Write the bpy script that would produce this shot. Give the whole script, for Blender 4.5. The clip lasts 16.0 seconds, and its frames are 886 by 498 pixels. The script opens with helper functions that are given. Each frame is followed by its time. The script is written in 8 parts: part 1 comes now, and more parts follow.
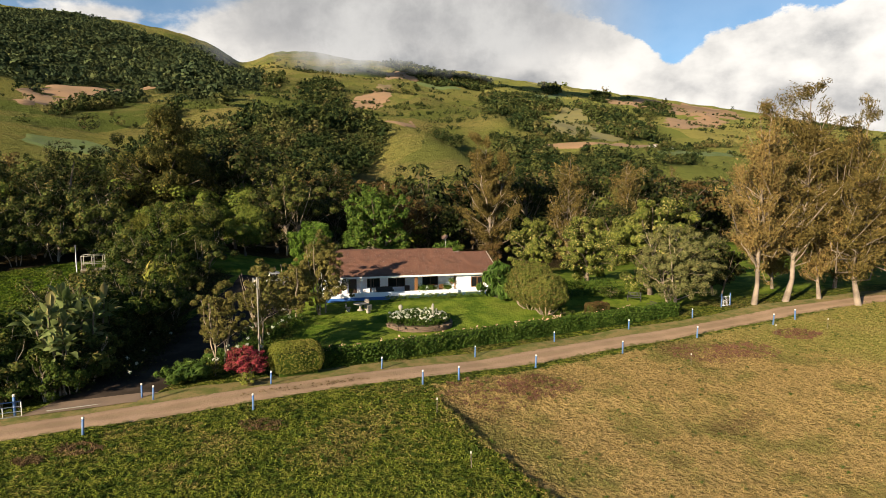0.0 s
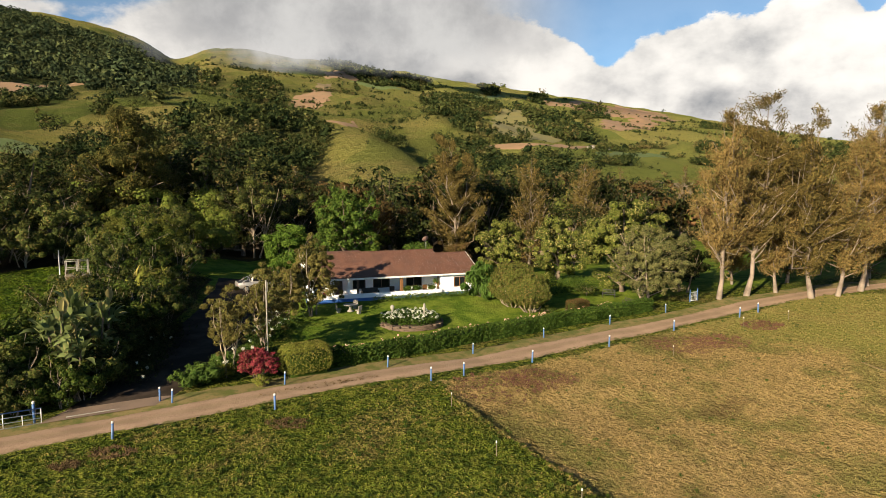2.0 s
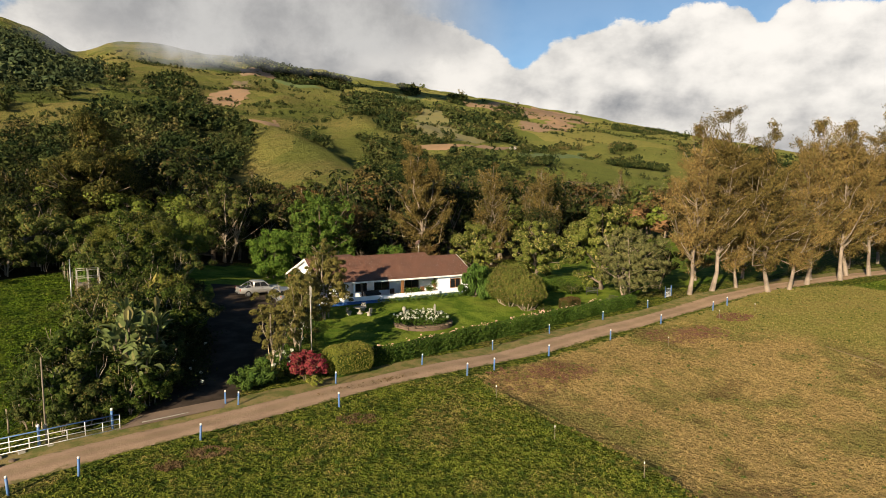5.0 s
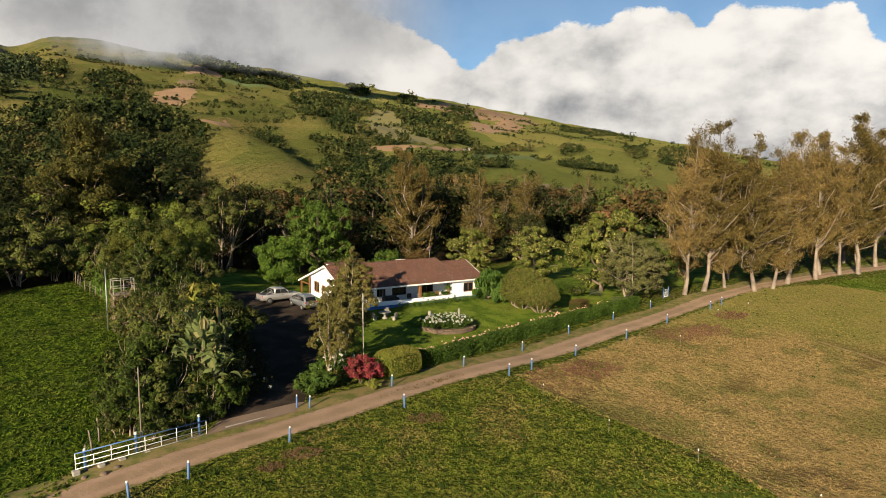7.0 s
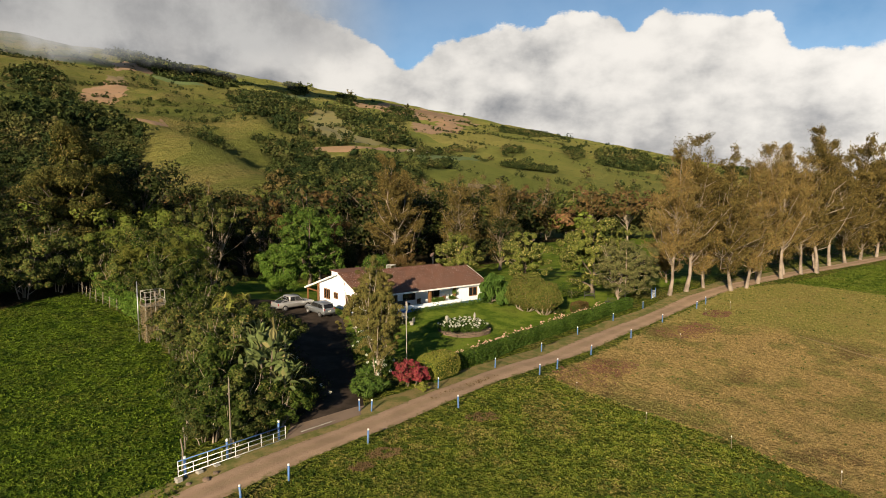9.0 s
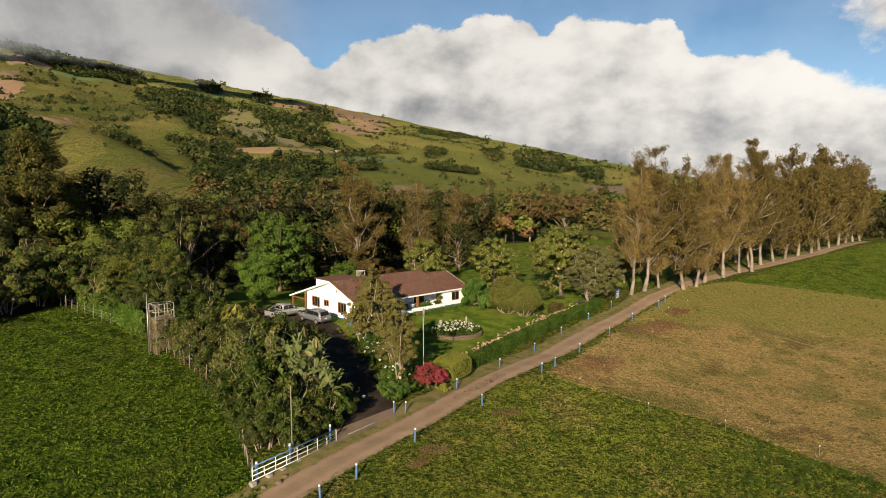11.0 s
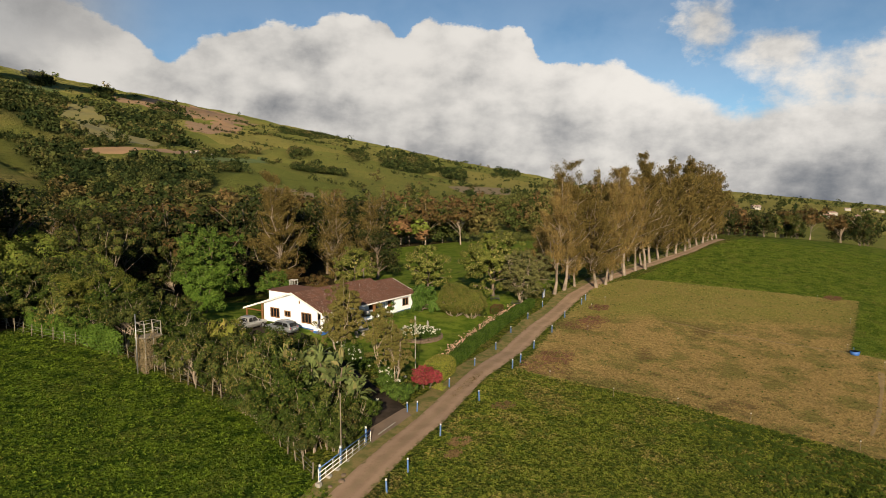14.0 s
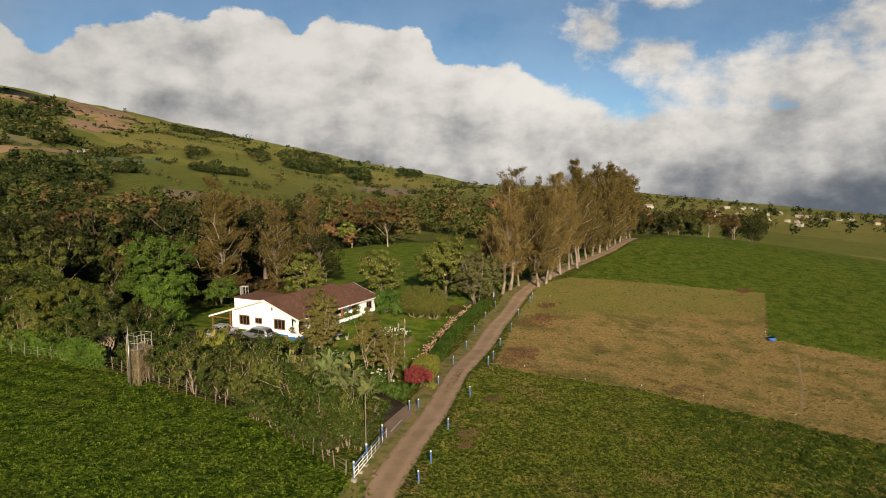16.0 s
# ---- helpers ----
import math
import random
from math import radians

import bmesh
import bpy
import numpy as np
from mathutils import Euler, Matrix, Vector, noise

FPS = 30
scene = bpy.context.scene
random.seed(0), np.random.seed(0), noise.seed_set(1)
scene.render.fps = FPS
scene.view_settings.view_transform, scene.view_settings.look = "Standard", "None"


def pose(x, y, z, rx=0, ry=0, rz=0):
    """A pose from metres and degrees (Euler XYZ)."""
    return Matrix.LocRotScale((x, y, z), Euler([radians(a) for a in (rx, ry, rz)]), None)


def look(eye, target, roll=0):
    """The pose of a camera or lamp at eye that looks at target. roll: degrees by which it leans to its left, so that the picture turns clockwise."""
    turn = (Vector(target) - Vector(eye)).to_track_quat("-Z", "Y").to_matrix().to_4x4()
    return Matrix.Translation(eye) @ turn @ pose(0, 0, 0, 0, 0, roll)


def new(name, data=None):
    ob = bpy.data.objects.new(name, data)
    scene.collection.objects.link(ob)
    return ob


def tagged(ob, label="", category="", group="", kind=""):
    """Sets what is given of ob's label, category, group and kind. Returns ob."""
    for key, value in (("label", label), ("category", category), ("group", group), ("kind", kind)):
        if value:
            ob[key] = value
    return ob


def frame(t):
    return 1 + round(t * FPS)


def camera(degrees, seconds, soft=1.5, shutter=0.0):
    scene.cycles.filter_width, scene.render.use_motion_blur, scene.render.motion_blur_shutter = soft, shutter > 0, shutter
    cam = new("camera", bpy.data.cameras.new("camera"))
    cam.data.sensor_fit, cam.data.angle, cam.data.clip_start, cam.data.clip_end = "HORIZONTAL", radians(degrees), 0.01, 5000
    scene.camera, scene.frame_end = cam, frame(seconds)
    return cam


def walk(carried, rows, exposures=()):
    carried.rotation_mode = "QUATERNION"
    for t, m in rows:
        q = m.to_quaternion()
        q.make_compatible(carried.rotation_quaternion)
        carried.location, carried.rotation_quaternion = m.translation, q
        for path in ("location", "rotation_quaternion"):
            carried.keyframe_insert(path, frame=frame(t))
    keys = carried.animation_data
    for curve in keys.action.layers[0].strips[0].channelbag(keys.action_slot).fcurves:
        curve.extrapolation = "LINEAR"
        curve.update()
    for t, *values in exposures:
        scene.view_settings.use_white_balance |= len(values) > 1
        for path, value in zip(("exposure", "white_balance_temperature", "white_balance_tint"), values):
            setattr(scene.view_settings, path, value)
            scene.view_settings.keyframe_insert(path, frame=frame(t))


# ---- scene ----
cam = camera(67.9, 16.0, soft=0.6)
METRES, EYE, TILT, LEAN, TURN = 68.0, 22.67, -6.3, 0.0, 0.0
ROWS = [
    (0.0, 0.0, 0.0, 0.0, 0.0, 0.0, -0.0),
    (0.5, -0.0182, -0.0073, 0.0005, -1.32, 0.0, 0.15),
    (1.0, -0.0363, -0.0146, 0.001, -2.6, 0.0, 0.3),
    (1.5, -0.0552, -0.0218, 0.0017, -3.9, -0.01, 0.43),
    (2.0, -0.0745, -0.0289, 0.0023, -5.19, -0.02, 0.57),
    (2.5, -0.0946, -0.036, 0.003, -6.5, -0.03, 0.72),
    (3.0, -0.1158, -0.0428, 0.0037, -7.75, -0.05, 0.85),
    (3.5, -0.138, -0.0494, 0.0046, -8.95, -0.07, 0.97),
    (4.0, -0.1626, -0.0558, 0.0063, -10.08, -0.1, 1.07),
    (6.5, -0.3114, -0.0818, 0.0207, -15.34, -0.22, 1.66),
    (7.0, -0.3448, -0.0859, 0.0247, -16.53, -0.25, 1.79),
    (7.5, -0.3789, -0.0893, 0.0288, -17.76, -0.3, 1.92),
    (8.0, -0.4132, -0.092, 0.0333, -19.04, -0.34, 2.08),
    (8.5, -0.4486, -0.0942, 0.0379, -20.36, -0.39, 2.22),
    (11.0, -0.6277, -0.0939, 0.0622, -28.86, -0.72, 3.08),
    (11.5, -0.6621, -0.0916, 0.0674, -30.81, -0.83, 3.28),
    (12.0, -0.6962, -0.0881, 0.0724, -32.8, -0.93, 3.48),
    (12.5, -0.73, -0.0838, 0.0776, -34.82, -1.05, 3.67),
    (13.0, -0.7634, -0.0783, 0.0831, -36.81, -1.18, 3.84),
    (13.5, -0.7969, -0.0719, 0.0883, -38.8, -1.32, 4.02),
    (14.0, -0.8304, -0.064, 0.0938, -40.85, -1.47, 4.2),
    (14.5, -0.8643, -0.0542, 0.0992, -42.93, -1.63, 4.37),
    (15.0, -0.8988, -0.0427, 0.1045, -45.06, -1.79, 4.54),
    (15.5, -0.9341, -0.0296, 0.1102, -47.22, -1.96, 4.71),
    (16.0, -0.9691, -0.0154, 0.1162, -49.42, -2.15, 4.87),
]
walk(cam, [(t, pose(0, 0, EYE, TILT, LEAN, TURN) @ pose(METRES * x, METRES * y, METRES * z, 90 + pitch, roll, yaw)) for t, x, y, z, yaw, pitch, roll in ROWS],
     exposures=[(0.0, 1.34), (4.0, 1.16), (8.0, 1.01), (12.0, 0.84), (16.0, 0.66)])


# camera path above; light and sky
KSUN = (radians(20.0), radians(221.0))          # elevation, bearing of the sun
sun_from = Vector((math.sin(KSUN[1]) * math.cos(KSUN[0]), math.cos(KSUN[1]) * math.cos(KSUN[0]), math.sin(KSUN[0])))
sun_data = bpy.data.lights.new("sun", "SUN")
sun_data.energy, sun_data.angle, sun_data.color = 5.0, radians(0.5), (1.0, 0.81, 0.57)
sun_lamp = new("sun", sun_data)
sun_lamp.matrix_world = look(sun_from * 100, (0, 0, 0))


class Net:
    """Short ways to write node trees."""

    def __init__(self, tree):
        self.t = tree
        tree.nodes.clear()

    def n(self, kind, ins=None, **props):
        node = self.t.nodes.new(kind)
        if "operation" in props:
            node.operation = props["operation"]
        if "data_type" in props:
            node.data_type = props["data_type"]
        if "interpolation_type" in props:
            node.interpolation_type = props["interpolation_type"]
        if "attribute_name" in props:
            node.attribute_name = props["attribute_name"]
        for k, v in (ins or {}).items():
            s = node.inputs[k]
            if isinstance(v, bpy.types.NodeSocket):
                self.t.links.new(v, s)
            else:
                s.default_value = v
        return node

    def m(self, op, a, b=0.0, c=0.0):
        return self.n("ShaderNodeMath", {0: a, 1: b, 2: c}, operation=op).outputs[0]

    def step(self, x, a, b):
        return self.n("ShaderNodeMapRange", {0: x, 1: a, 2: b}, interpolation_type="SMOOTHSTEP").outputs[0]

    def mix(self, f, a, b):
        node = self.n("ShaderNodeMix", {0: f}, data_type="RGBA")
        for k, v in ((6, a), (7, b)):
            if isinstance(v, bpy.types.NodeSocket):
                self.t.links.new(v, node.inputs[k])
            else:
                node.inputs[k].default_value = (*v[:3], 1)
        return node.outputs[2]

    def noise(self, vec, scale, detail=3.0, rough=0.55):
        return self.n("ShaderNodeTexNoise", {"Vector": vec, "Scale": scale, "Detail": detail, "Roughness": rough}).outputs["Fac"]


# ---- sky: clear blue above broken cumulus
world = bpy.data.worlds.new("sky")
scene.world = world
world.use_nodes = True
w = Net(world.node_tree)
sky = w.n("ShaderNodeTexSky")
sky.sky_type, sky.sun_disc, sky.sun_elevation, sky.sun_rotation, sky.altitude = "NISHITA", False, KSUN[0], KSUN[1], 1800.0
sky.air_density, sky.dust_density, sky.ozone_density = 0.62, 0.1, 0.8
co = w.n("ShaderNodeTexCoord").outputs["Generated"]
xyz = w.n("ShaderNodeSeparateXYZ", {0: co})
X, Y, Z = xyz.outputs
az = w.m("MULTIPLY", w.m("ARCTAN2", X, Y), 180 / math.pi)
el = w.m("MULTIPLY", w.m("ARCSINE", Z), 180 / math.pi)
cv = w.n("ShaderNodeCombineXYZ", {0: w.m("MULTIPLY", az, 0.1), 1: w.m("MULTIPLY", el, 0.14), 2: 0.0}).outputs[0]
puff = w.noise(cv, 1.5, 7.0, 0.6)
fine = w.noise(cv, 4.5, 6.0, 0.62)
# upper edge of the cumulus bank: bearing and height in degrees
EDGE = [(-60, 3), (-40, 9), (-31, 10.5), (-24, 11.3), (-20, 13), (-16, 15), (-8, 17.5), (4, 17), (8.3, 14.3), (12.5, 13), (15.5, 12), (17.3, 10.3), (19.2, 9.2), (21.2, 10.8), (24, 12), (27, 13.2), (29.6, 12.3), (32.6, 13.5),
        (36, 13.3), (37.4, 11.6), (40, 13.5), (43, 12.4), (47.3, 12.3), (49.5, 10), (52, 9.4), (55.6, 9.7), (58.3, 8), (61.3, 7), (64.2, 5.6), (70, 6.2), (90, 8), (120, 3)]
ramp = w.n("ShaderNodeValToRGB", {0: w.m("DIVIDE", w.m("ADD", az, 60.0), 180.0)})
while len(ramp.color_ramp.elements) < len(EDGE):
    ramp.color_ramp.elements.new(0.5)
for e_, (a0, e0) in zip(ramp.color_ramp.elements, EDGE):
    e_.position = (a0 + 60) / 180
    e_.color = (e0 / 20, e0 / 20, e0 / 20, 1)
top_el = w.m("MULTIPLY", ramp.outputs[0], 20.0)
below = w.m("SUBTRACT", top_el, el)
dens = w.m("MINIMUM", w.m("DIVIDE", below, 2.6), 1.0)
# loose masses above it: bearing, height, half width, half height
MASSES = [(62.3, 12, 3.6, 3.4), (67.5, 9.5, 4.5, 2.6), (78, 6.5, 14, 6.0), (84, 11, 10, 5.0), (67, 14.5, 5, 2.0), (93, 9, 12, 7), (-27, 12, 6, 1.2), (-17, 12.2, 6, 1.5)]
for a0, e0, ra, re in MASSES:
    q = w.m("POWER", w.m("DIVIDE", w.m("SUBTRACT", az, a0), ra), 2.0)
    q = w.m("ADD", q, w.m("POWER", w.m("ABSOLUTE", w.m("DIVIDE", w.m("SUBTRACT", el, e0), re)), 2.0))
    dens = w.m("SMOOTH_MAX", dens, w.m("MULTIPLY", w.m("SUBTRACT", 1.0, w.m("SQRT", q)), 0.75), 0.1)
dens = w.m("ADD", dens, w.m("MULTIPLY", w.m("SUBTRACT", puff, 0.5), 1.3))
dens = w.m("ADD", dens, w.m("MULTIPLY", w.m("SUBTRACT", fine, 0.5), 0.75))
cloud = w.m("MAXIMUM", w.step(dens, 0.0, w.m("ADD", w.m("ADD", 0.2, w.m("MULTIPLY", w.step(az, 14.0, 2.0), 0.35)), w.m("MULTIPLY", w.step(az, 50.0, 66.0), 0.4))), w.m("MULTIPLY", w.step(el, 26.0, 10.0), 0.14))
east = w.step(az, 42.0, 76.0)
billow = w.noise(cv, 0.75, 4.0, 0.5)
shade = w.m("MULTIPLY", w.step(below, 2.0, 13.0), w.m("ADD", w.m("ADD", w.m("MULTIPLY", east, 0.48), 0.22), w.m("MULTIPLY", w.step(az, 22.0, 4.0), 0.40)))
shade = w.m("ADD", shade, w.m("MULTIPLY", w.step(az, 58.0, 72.0), 0.16))
# the side of each billow that faces the sun is bright, the other grey
cw = w.n("ShaderNodeVectorMath", {0: cv, 1: (-0.16, 0.20, 0.0)}, operation="ADD").outputs[0]
relief = w.m("SUBTRACT", w.noise(cv, 0.85, 3.0, 0.5), w.noise(cw, 0.85, 3.0, 0.5))
lit = w.m("ADD", w.m("SUBTRACT", 0.80, shade), w.m("MULTIPLY", w.m("SUBTRACT", billow, 0.5), 0.7))
lit = w.m("ADD", lit, w.m("MULTIPLY", relief, w.m("SUBTRACT", 1.5, w.m("MULTIPLY", east, 0.8))))
lit = w.m("ADD", lit, w.m("MULTIPLY", w.m("SUBTRACT", puff, 0.5), 0.75))
lit = w.m("ADD", lit, w.m("MULTIPLY", w.m("SUBTRACT", fine, 0.5), 0.45))
tone = w.mix(w.step(lit, 0.0, 1.05), (0.070, 0.080, 0.096), (0.50, 0.475, 0.44))
azure = w.n("ShaderNodeVectorMath", {0: sky.outputs[0], 1: (0.76, 1.05, 1.06)}, operation="MULTIPLY").outputs[0]
b_sky = w.n("ShaderNodeBackground", {0: azure, 1: 0.055})
b_cloud = w.n("ShaderNodeBackground", {0: tone, 1: w.m("ADD", w.m("ADD", 0.84, w.m("MULTIPLY", w.step(az, 2.0, 34.0), 0.10)), w.m("MULTIPLY", w.step(az, 36.0, 60.0), 0.12))})
out = w.n("ShaderNodeMixShader", {0: cloud, 1: b_sky.outputs[0], 2: b_cloud.outputs[0]})
w.n("ShaderNodeOutputWorld", {0: out.outputs[0]})


# ---- materials
def material(name):
    ma = bpy.data.materials.new(name)
    ma.use_nodes = True
    return ma, Net(ma.node_tree)


def finish(net, base, rough=0.8, bump=None, strength=0.3, dist=0.02, metal=0.0, coat=0.0, spec=0.5, thin=0.0):
    ins = {"Base Color": base, "Roughness": rough, "Metallic": metal, "Coat Weight": coat, "Specular IOR Level": spec}
    if bump is not None:
        ins["Normal"] = net.n("ShaderNodeBump", {"Height": bump, "Strength": strength, "Distance": dist}).outputs[0]
    bs = net.n("ShaderNodeBsdfPrincipled", ins).outputs[0]
    if thin:
        tr = net.n("ShaderNodeBsdfTranslucent", {0: base}).outputs[0]
        bs = net.n("ShaderNodeMixShader", {0: thin, 1: bs, 2: tr}).outputs[0]
    net.n("ShaderNodeOutputMaterial", {0: bs})


def rgb(c):
    return (*c, 1.0)


def plain(name, c1, c2=None, scale=3.0, fine=40.0, rough=0.7, bump=0.15, metal=0.0, coat=0.0, dist=0.01):
    """A surface with stains at one scale and grain at another."""
    c2 = c2 or tuple(v * 0.72 for v in c1)
    ma, k = material(name)
    pos = k.n("ShaderNodeNewGeometry").outputs["Position"]
    big, small = k.noise(pos, scale, 4.0), k.noise(pos, fine, 3.0)
    f = k.m("ADD", k.m("MULTIPLY", k.step(big, 0.35, 0.7), 0.7), k.m("MULTIPLY", small, 0.3))
    finish(k, k.mix(f, c1, c2), k.m("ADD", rough - 0.08, k.m("MULTIPLY", small, 0.16)), small, bump, dist, metal, coat)
    return ma


def foliage(name, c1, c2, c3=None, thin=0.04, rough=0.5, patch=0.35):
    """Leaves: each one its own shade between c1 and c2, a share of c3."""
    ma, k = material(name)
    g = k.n("ShaderNodeNewGeometry")
    r = g.outputs["Random Per Island"]
    col = k.mix(r, c1, c2)
    n = k.noise(g.outputs["Position"], patch, 3.0)
    # noise patches darken leaves, also standing for shaded gaps in the crown
    col = k.mix(k.m("MULTIPLY", k.step(n, 0.38, 0.66), 0.62), col, tuple(v * 0.55 for v in c1))
    if c3:
        r2 = k.m("FRACT", k.m("MULTIPLY", r, 17.31))
        col = k.mix(k.m("MULTIPLY", k.m("GREATER_THAN", r2, 0.78), k.step(n, 0.3, 0.6)), col, c3)
    own = k.n("ShaderNodeObjectInfo").outputs["Random"]
    col = k.mix(k.m("MULTIPLY", own, 0.35), col, tuple(v * 0.55 for v in c2))
    finish(k, col, rough, thin=thin, spec=0.03)
    return ma


def woodland(name, tones, thin=0.08):
    """Crowns of many trees: each tree takes its own tone, each spray of leaves its own shade of it."""
    ma, k = material(name)
    r = k.n("ShaderNodeNewGeometry").outputs["Random Per Island"]
    t = k.n("ShaderNodeAttribute", attribute_name="tree").outputs["Fac"]
    ramp_ = k.n("ShaderNodeValToRGB", {0: t})
    while len(ramp_.color_ramp.elements) < len(tones):
        ramp_.color_ramp.elements.new(0.5)
    for i, (e_, c_) in enumerate(zip(ramp_.color_ramp.elements, tones)):
        e_.position, e_.color = i / (len(tones) - 1), (*c_, 1)
    col = k.n("ShaderNodeHueSaturation", {"Value": k.m("ADD", 0.45, k.m("MULTIPLY", r, 1.1)), "Color": ramp_.outputs[0]}).outputs[0]
    finish(k, col, 0.8, thin=thin, spec=0.02)
    return ma


def blades(name, c1, c2, dry, share, thin=0.1):
    """Grass blades: green and withered patches at two scales, each blade its own shade."""
    ma, k = material(name)
    g = k.n("ShaderNodeNewGeometry")
    r, p = g.outputs["Random Per Island"], g.outputs["Position"]
    n1, n2 = k.noise(p, 0.22, 5.0, 0.6), k.noise(p, 1.7, 4.0, 0.6)
    col = k.mix(r, c1, c2)
    r2 = k.m("FRACT", k.m("MULTIPLY", r, 17.31))
    worn = k.m("ADD", k.step(n1, 0.46, 0.62), k.m("MULTIPLY", k.m("SUBTRACT", n2, 0.5), 1.6))
    col = k.mix(k.m("MULTIPLY", k.m("GREATER_THAN", k.m("MULTIPLY", worn, share), r2), 0.9), col, dry)
    # dark mottles at both scales carry shade between tufts in the blade colour
    col = k.mix(k.m("MULTIPLY", k.step(n2, 0.48, 0.36), 0.45), col, tuple(v * 0.5 for v in c1))
    col = k.mix(k.m("MULTIPLY", k.step(k.noise(p, 3.0, 2.0), 0.50, 0.40), 0.6), col, tuple(v * 0.4 for v in c1))
    finish(k, col, 0.7, thin=thin, spec=0.03)
    return ma


M = {}
M["white_wall"] = plain("white_plaster", (0.80, 0.84, 0.90), (0.73, 0.76, 0.80), 0.8, 30, 0.8, 0.1)
M["blue_paint"] = plain("blue_paint", (0.035, 0.13, 0.42), (0.03, 0.10, 0.32), 2.0, 40, 0.6, 0.1)
M["post_blue"] = plain("post_blue_paint", (0.05, 0.145, 0.36), (0.10, 0.155, 0.25), 3.0, 30, 0.6, 0.2)
M["white_paint"] = plain("white_paint", (0.8, 0.8, 0.78), (0.55, 0.53, 0.48), 2.5, 40, 0.55, 0.1)
M["wood"] = plain("varnished_wood", (0.20, 0.095, 0.035), (0.12, 0.055, 0.02), 5.0, 50, 0.5, 0.2)
M["dark_wood"] = plain("dark_wood", (0.05, 0.028, 0.018), (0.03, 0.018, 0.012), 5.0, 50, 0.5, 0.2)
M["stone"] = plain("weathered_concrete", (0.33, 0.31, 0.27), (0.2, 0.185, 0.15), 2.0, 25, 0.9, 0.4)
M["brick_stone"] = plain("mossy_brick", (0.15, 0.10, 0.07), (0.085, 0.066, 0.044), 3.0, 25, 0.9, 0.5)
M["bark"] = plain("grey_bark", (0.17, 0.13, 0.095), (0.09, 0.07, 0.05), 2.0, 18, 0.9, 0.6, dist=0.03)
M["pale_bark"] = plain("pale_bark", (0.34, 0.275, 0.205), (0.14, 0.11, 0.08), 1.3, 14, 0.9, 0.5, dist=0.03)
M["cas_bark"] = plain("casuarina_bark", (0.27, 0.22, 0.17), (0.11, 0.085, 0.064), 1.0, 12, 0.9, 0.5, dist=0.03)
M["trodden"] = plain("trodden_dry_ground", (0.235, 0.165, 0.075), (0.16, 0.122, 0.05), 0.8, 14, 0.95, 0.4, dist=0.03)
M["arbour"] = plain("weathered_grey_paint", (0.42, 0.42, 0.41), (0.22, 0.21, 0.19), 2.0, 30, 0.7, 0.2)
M["metal"] = plain("galvanised_steel", (0.42, 0.43, 0.44), (0.3, 0.3, 0.3), 4, 50, 0.45, 0.05, 0.85)
M["floor_tile"] = plain("terracotta_floor", (0.25, 0.11, 0.07), (0.17, 0.08, 0.05), 3, 30, 0.5, 0.1)
M["tyre"] = plain("tyre_rubber", (0.018, 0.018, 0.018), (0.03, 0.029, 0.027), 5, 60, 0.85, 0.2)
M["silver"] = plain("silver_car_paint", (0.46, 0.46, 0.45), (0.40, 0.39, 0.37), 1.5, 60, 0.32, 0.02, 0.55, 0.6)
M["greyblue"] = plain("grey_blue_car_paint", (0.25, 0.27, 0.29), (0.21, 0.23, 0.245), 1.5, 60, 0.3, 0.02, 0.55, 0.6)
M["black_trim"] = plain("black_trim", (0.02, 0.02, 0.021), (0.03, 0.03, 0.03), 5, 60, 0.5, 0.05)
M["red_lamp"] = plain("red_lamp_plastic", (0.4, 0.015, 0.012), (0.3, 0.012, 0.01), 5, 60, 0.25, 0.0)
M["red_cloth"] = plain("red_cloth", (0.45, 0.03, 0.04), (0.3, 0.02, 0.03), 5, 60, 0.9, 0.1)
M["plank"] = plain("split_wood", (0.20, 0.17, 0.125), (0.12, 0.10, 0.07), 2.0, 20, 0.9, 0.4)

glass, k = material("dark_window_glass")
finish(k, rgb((0.012, 0.014, 0.016)), 0.08, spec=0.4)
M["glass"] = glass
M["car_glass"] = plain("tinted_car_glass", (0.010, 0.011, 0.012), (0.014, 0.015, 0.016), 2.0, 30, 0.2, 0.0)

L = {}
L["vine"] = foliage("creeper_leaves", (0.050, 0.105, 0.014), (0.130, 0.195, 0.031), None, 0.12)
L["forest"] = foliage("forest_leaves", (0.011, 0.024, 0.006), (0.074, 0.090, 0.022), (0.12, 0.095, 0.03))
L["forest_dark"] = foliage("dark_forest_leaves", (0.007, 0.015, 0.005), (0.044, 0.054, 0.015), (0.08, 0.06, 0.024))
L["forest_lime"] = foliage("lime_leaves", (0.070, 0.110, 0.016), (0.180, 0.215, 0.040), (0.20, 0.18, 0.045))
L["forest_mid"] = foliage("mid_green_leaves", (0.038, 0.062, 0.013), (0.125, 0.138, 0.034), (0.17, 0.135, 0.042))
L["valley_trees"] = woodland("valley_crowns", [(0.016, 0.026, 0.009), (0.036, 0.050, 0.014), (0.055, 0.068, 0.018), (0.085, 0.088, 0.026), (0.105, 0.080, 0.030), (0.13, 0.075, 0.035)])
L["hill_trees"] = woodland("hillside_crowns", [(0.014, 0.024, 0.009), (0.024, 0.036, 0.012), (0.040, 0.052, 0.016), (0.066, 0.074, 0.022), (0.105, 0.088, 0.034)])
L["ridge_trees"] = woodland("ridge_crowns", [(0.026, 0.040, 0.020), (0.034, 0.048, 0.022), (0.050, 0.064, 0.026), (0.066, 0.078, 0.030)])
L["lime_bamboo"] = foliage("fine_yellow_green_leaves", (0.070, 0.090, 0.015), (0.190, 0.200, 0.038), (0.20, 0.18, 0.045), 0.15)
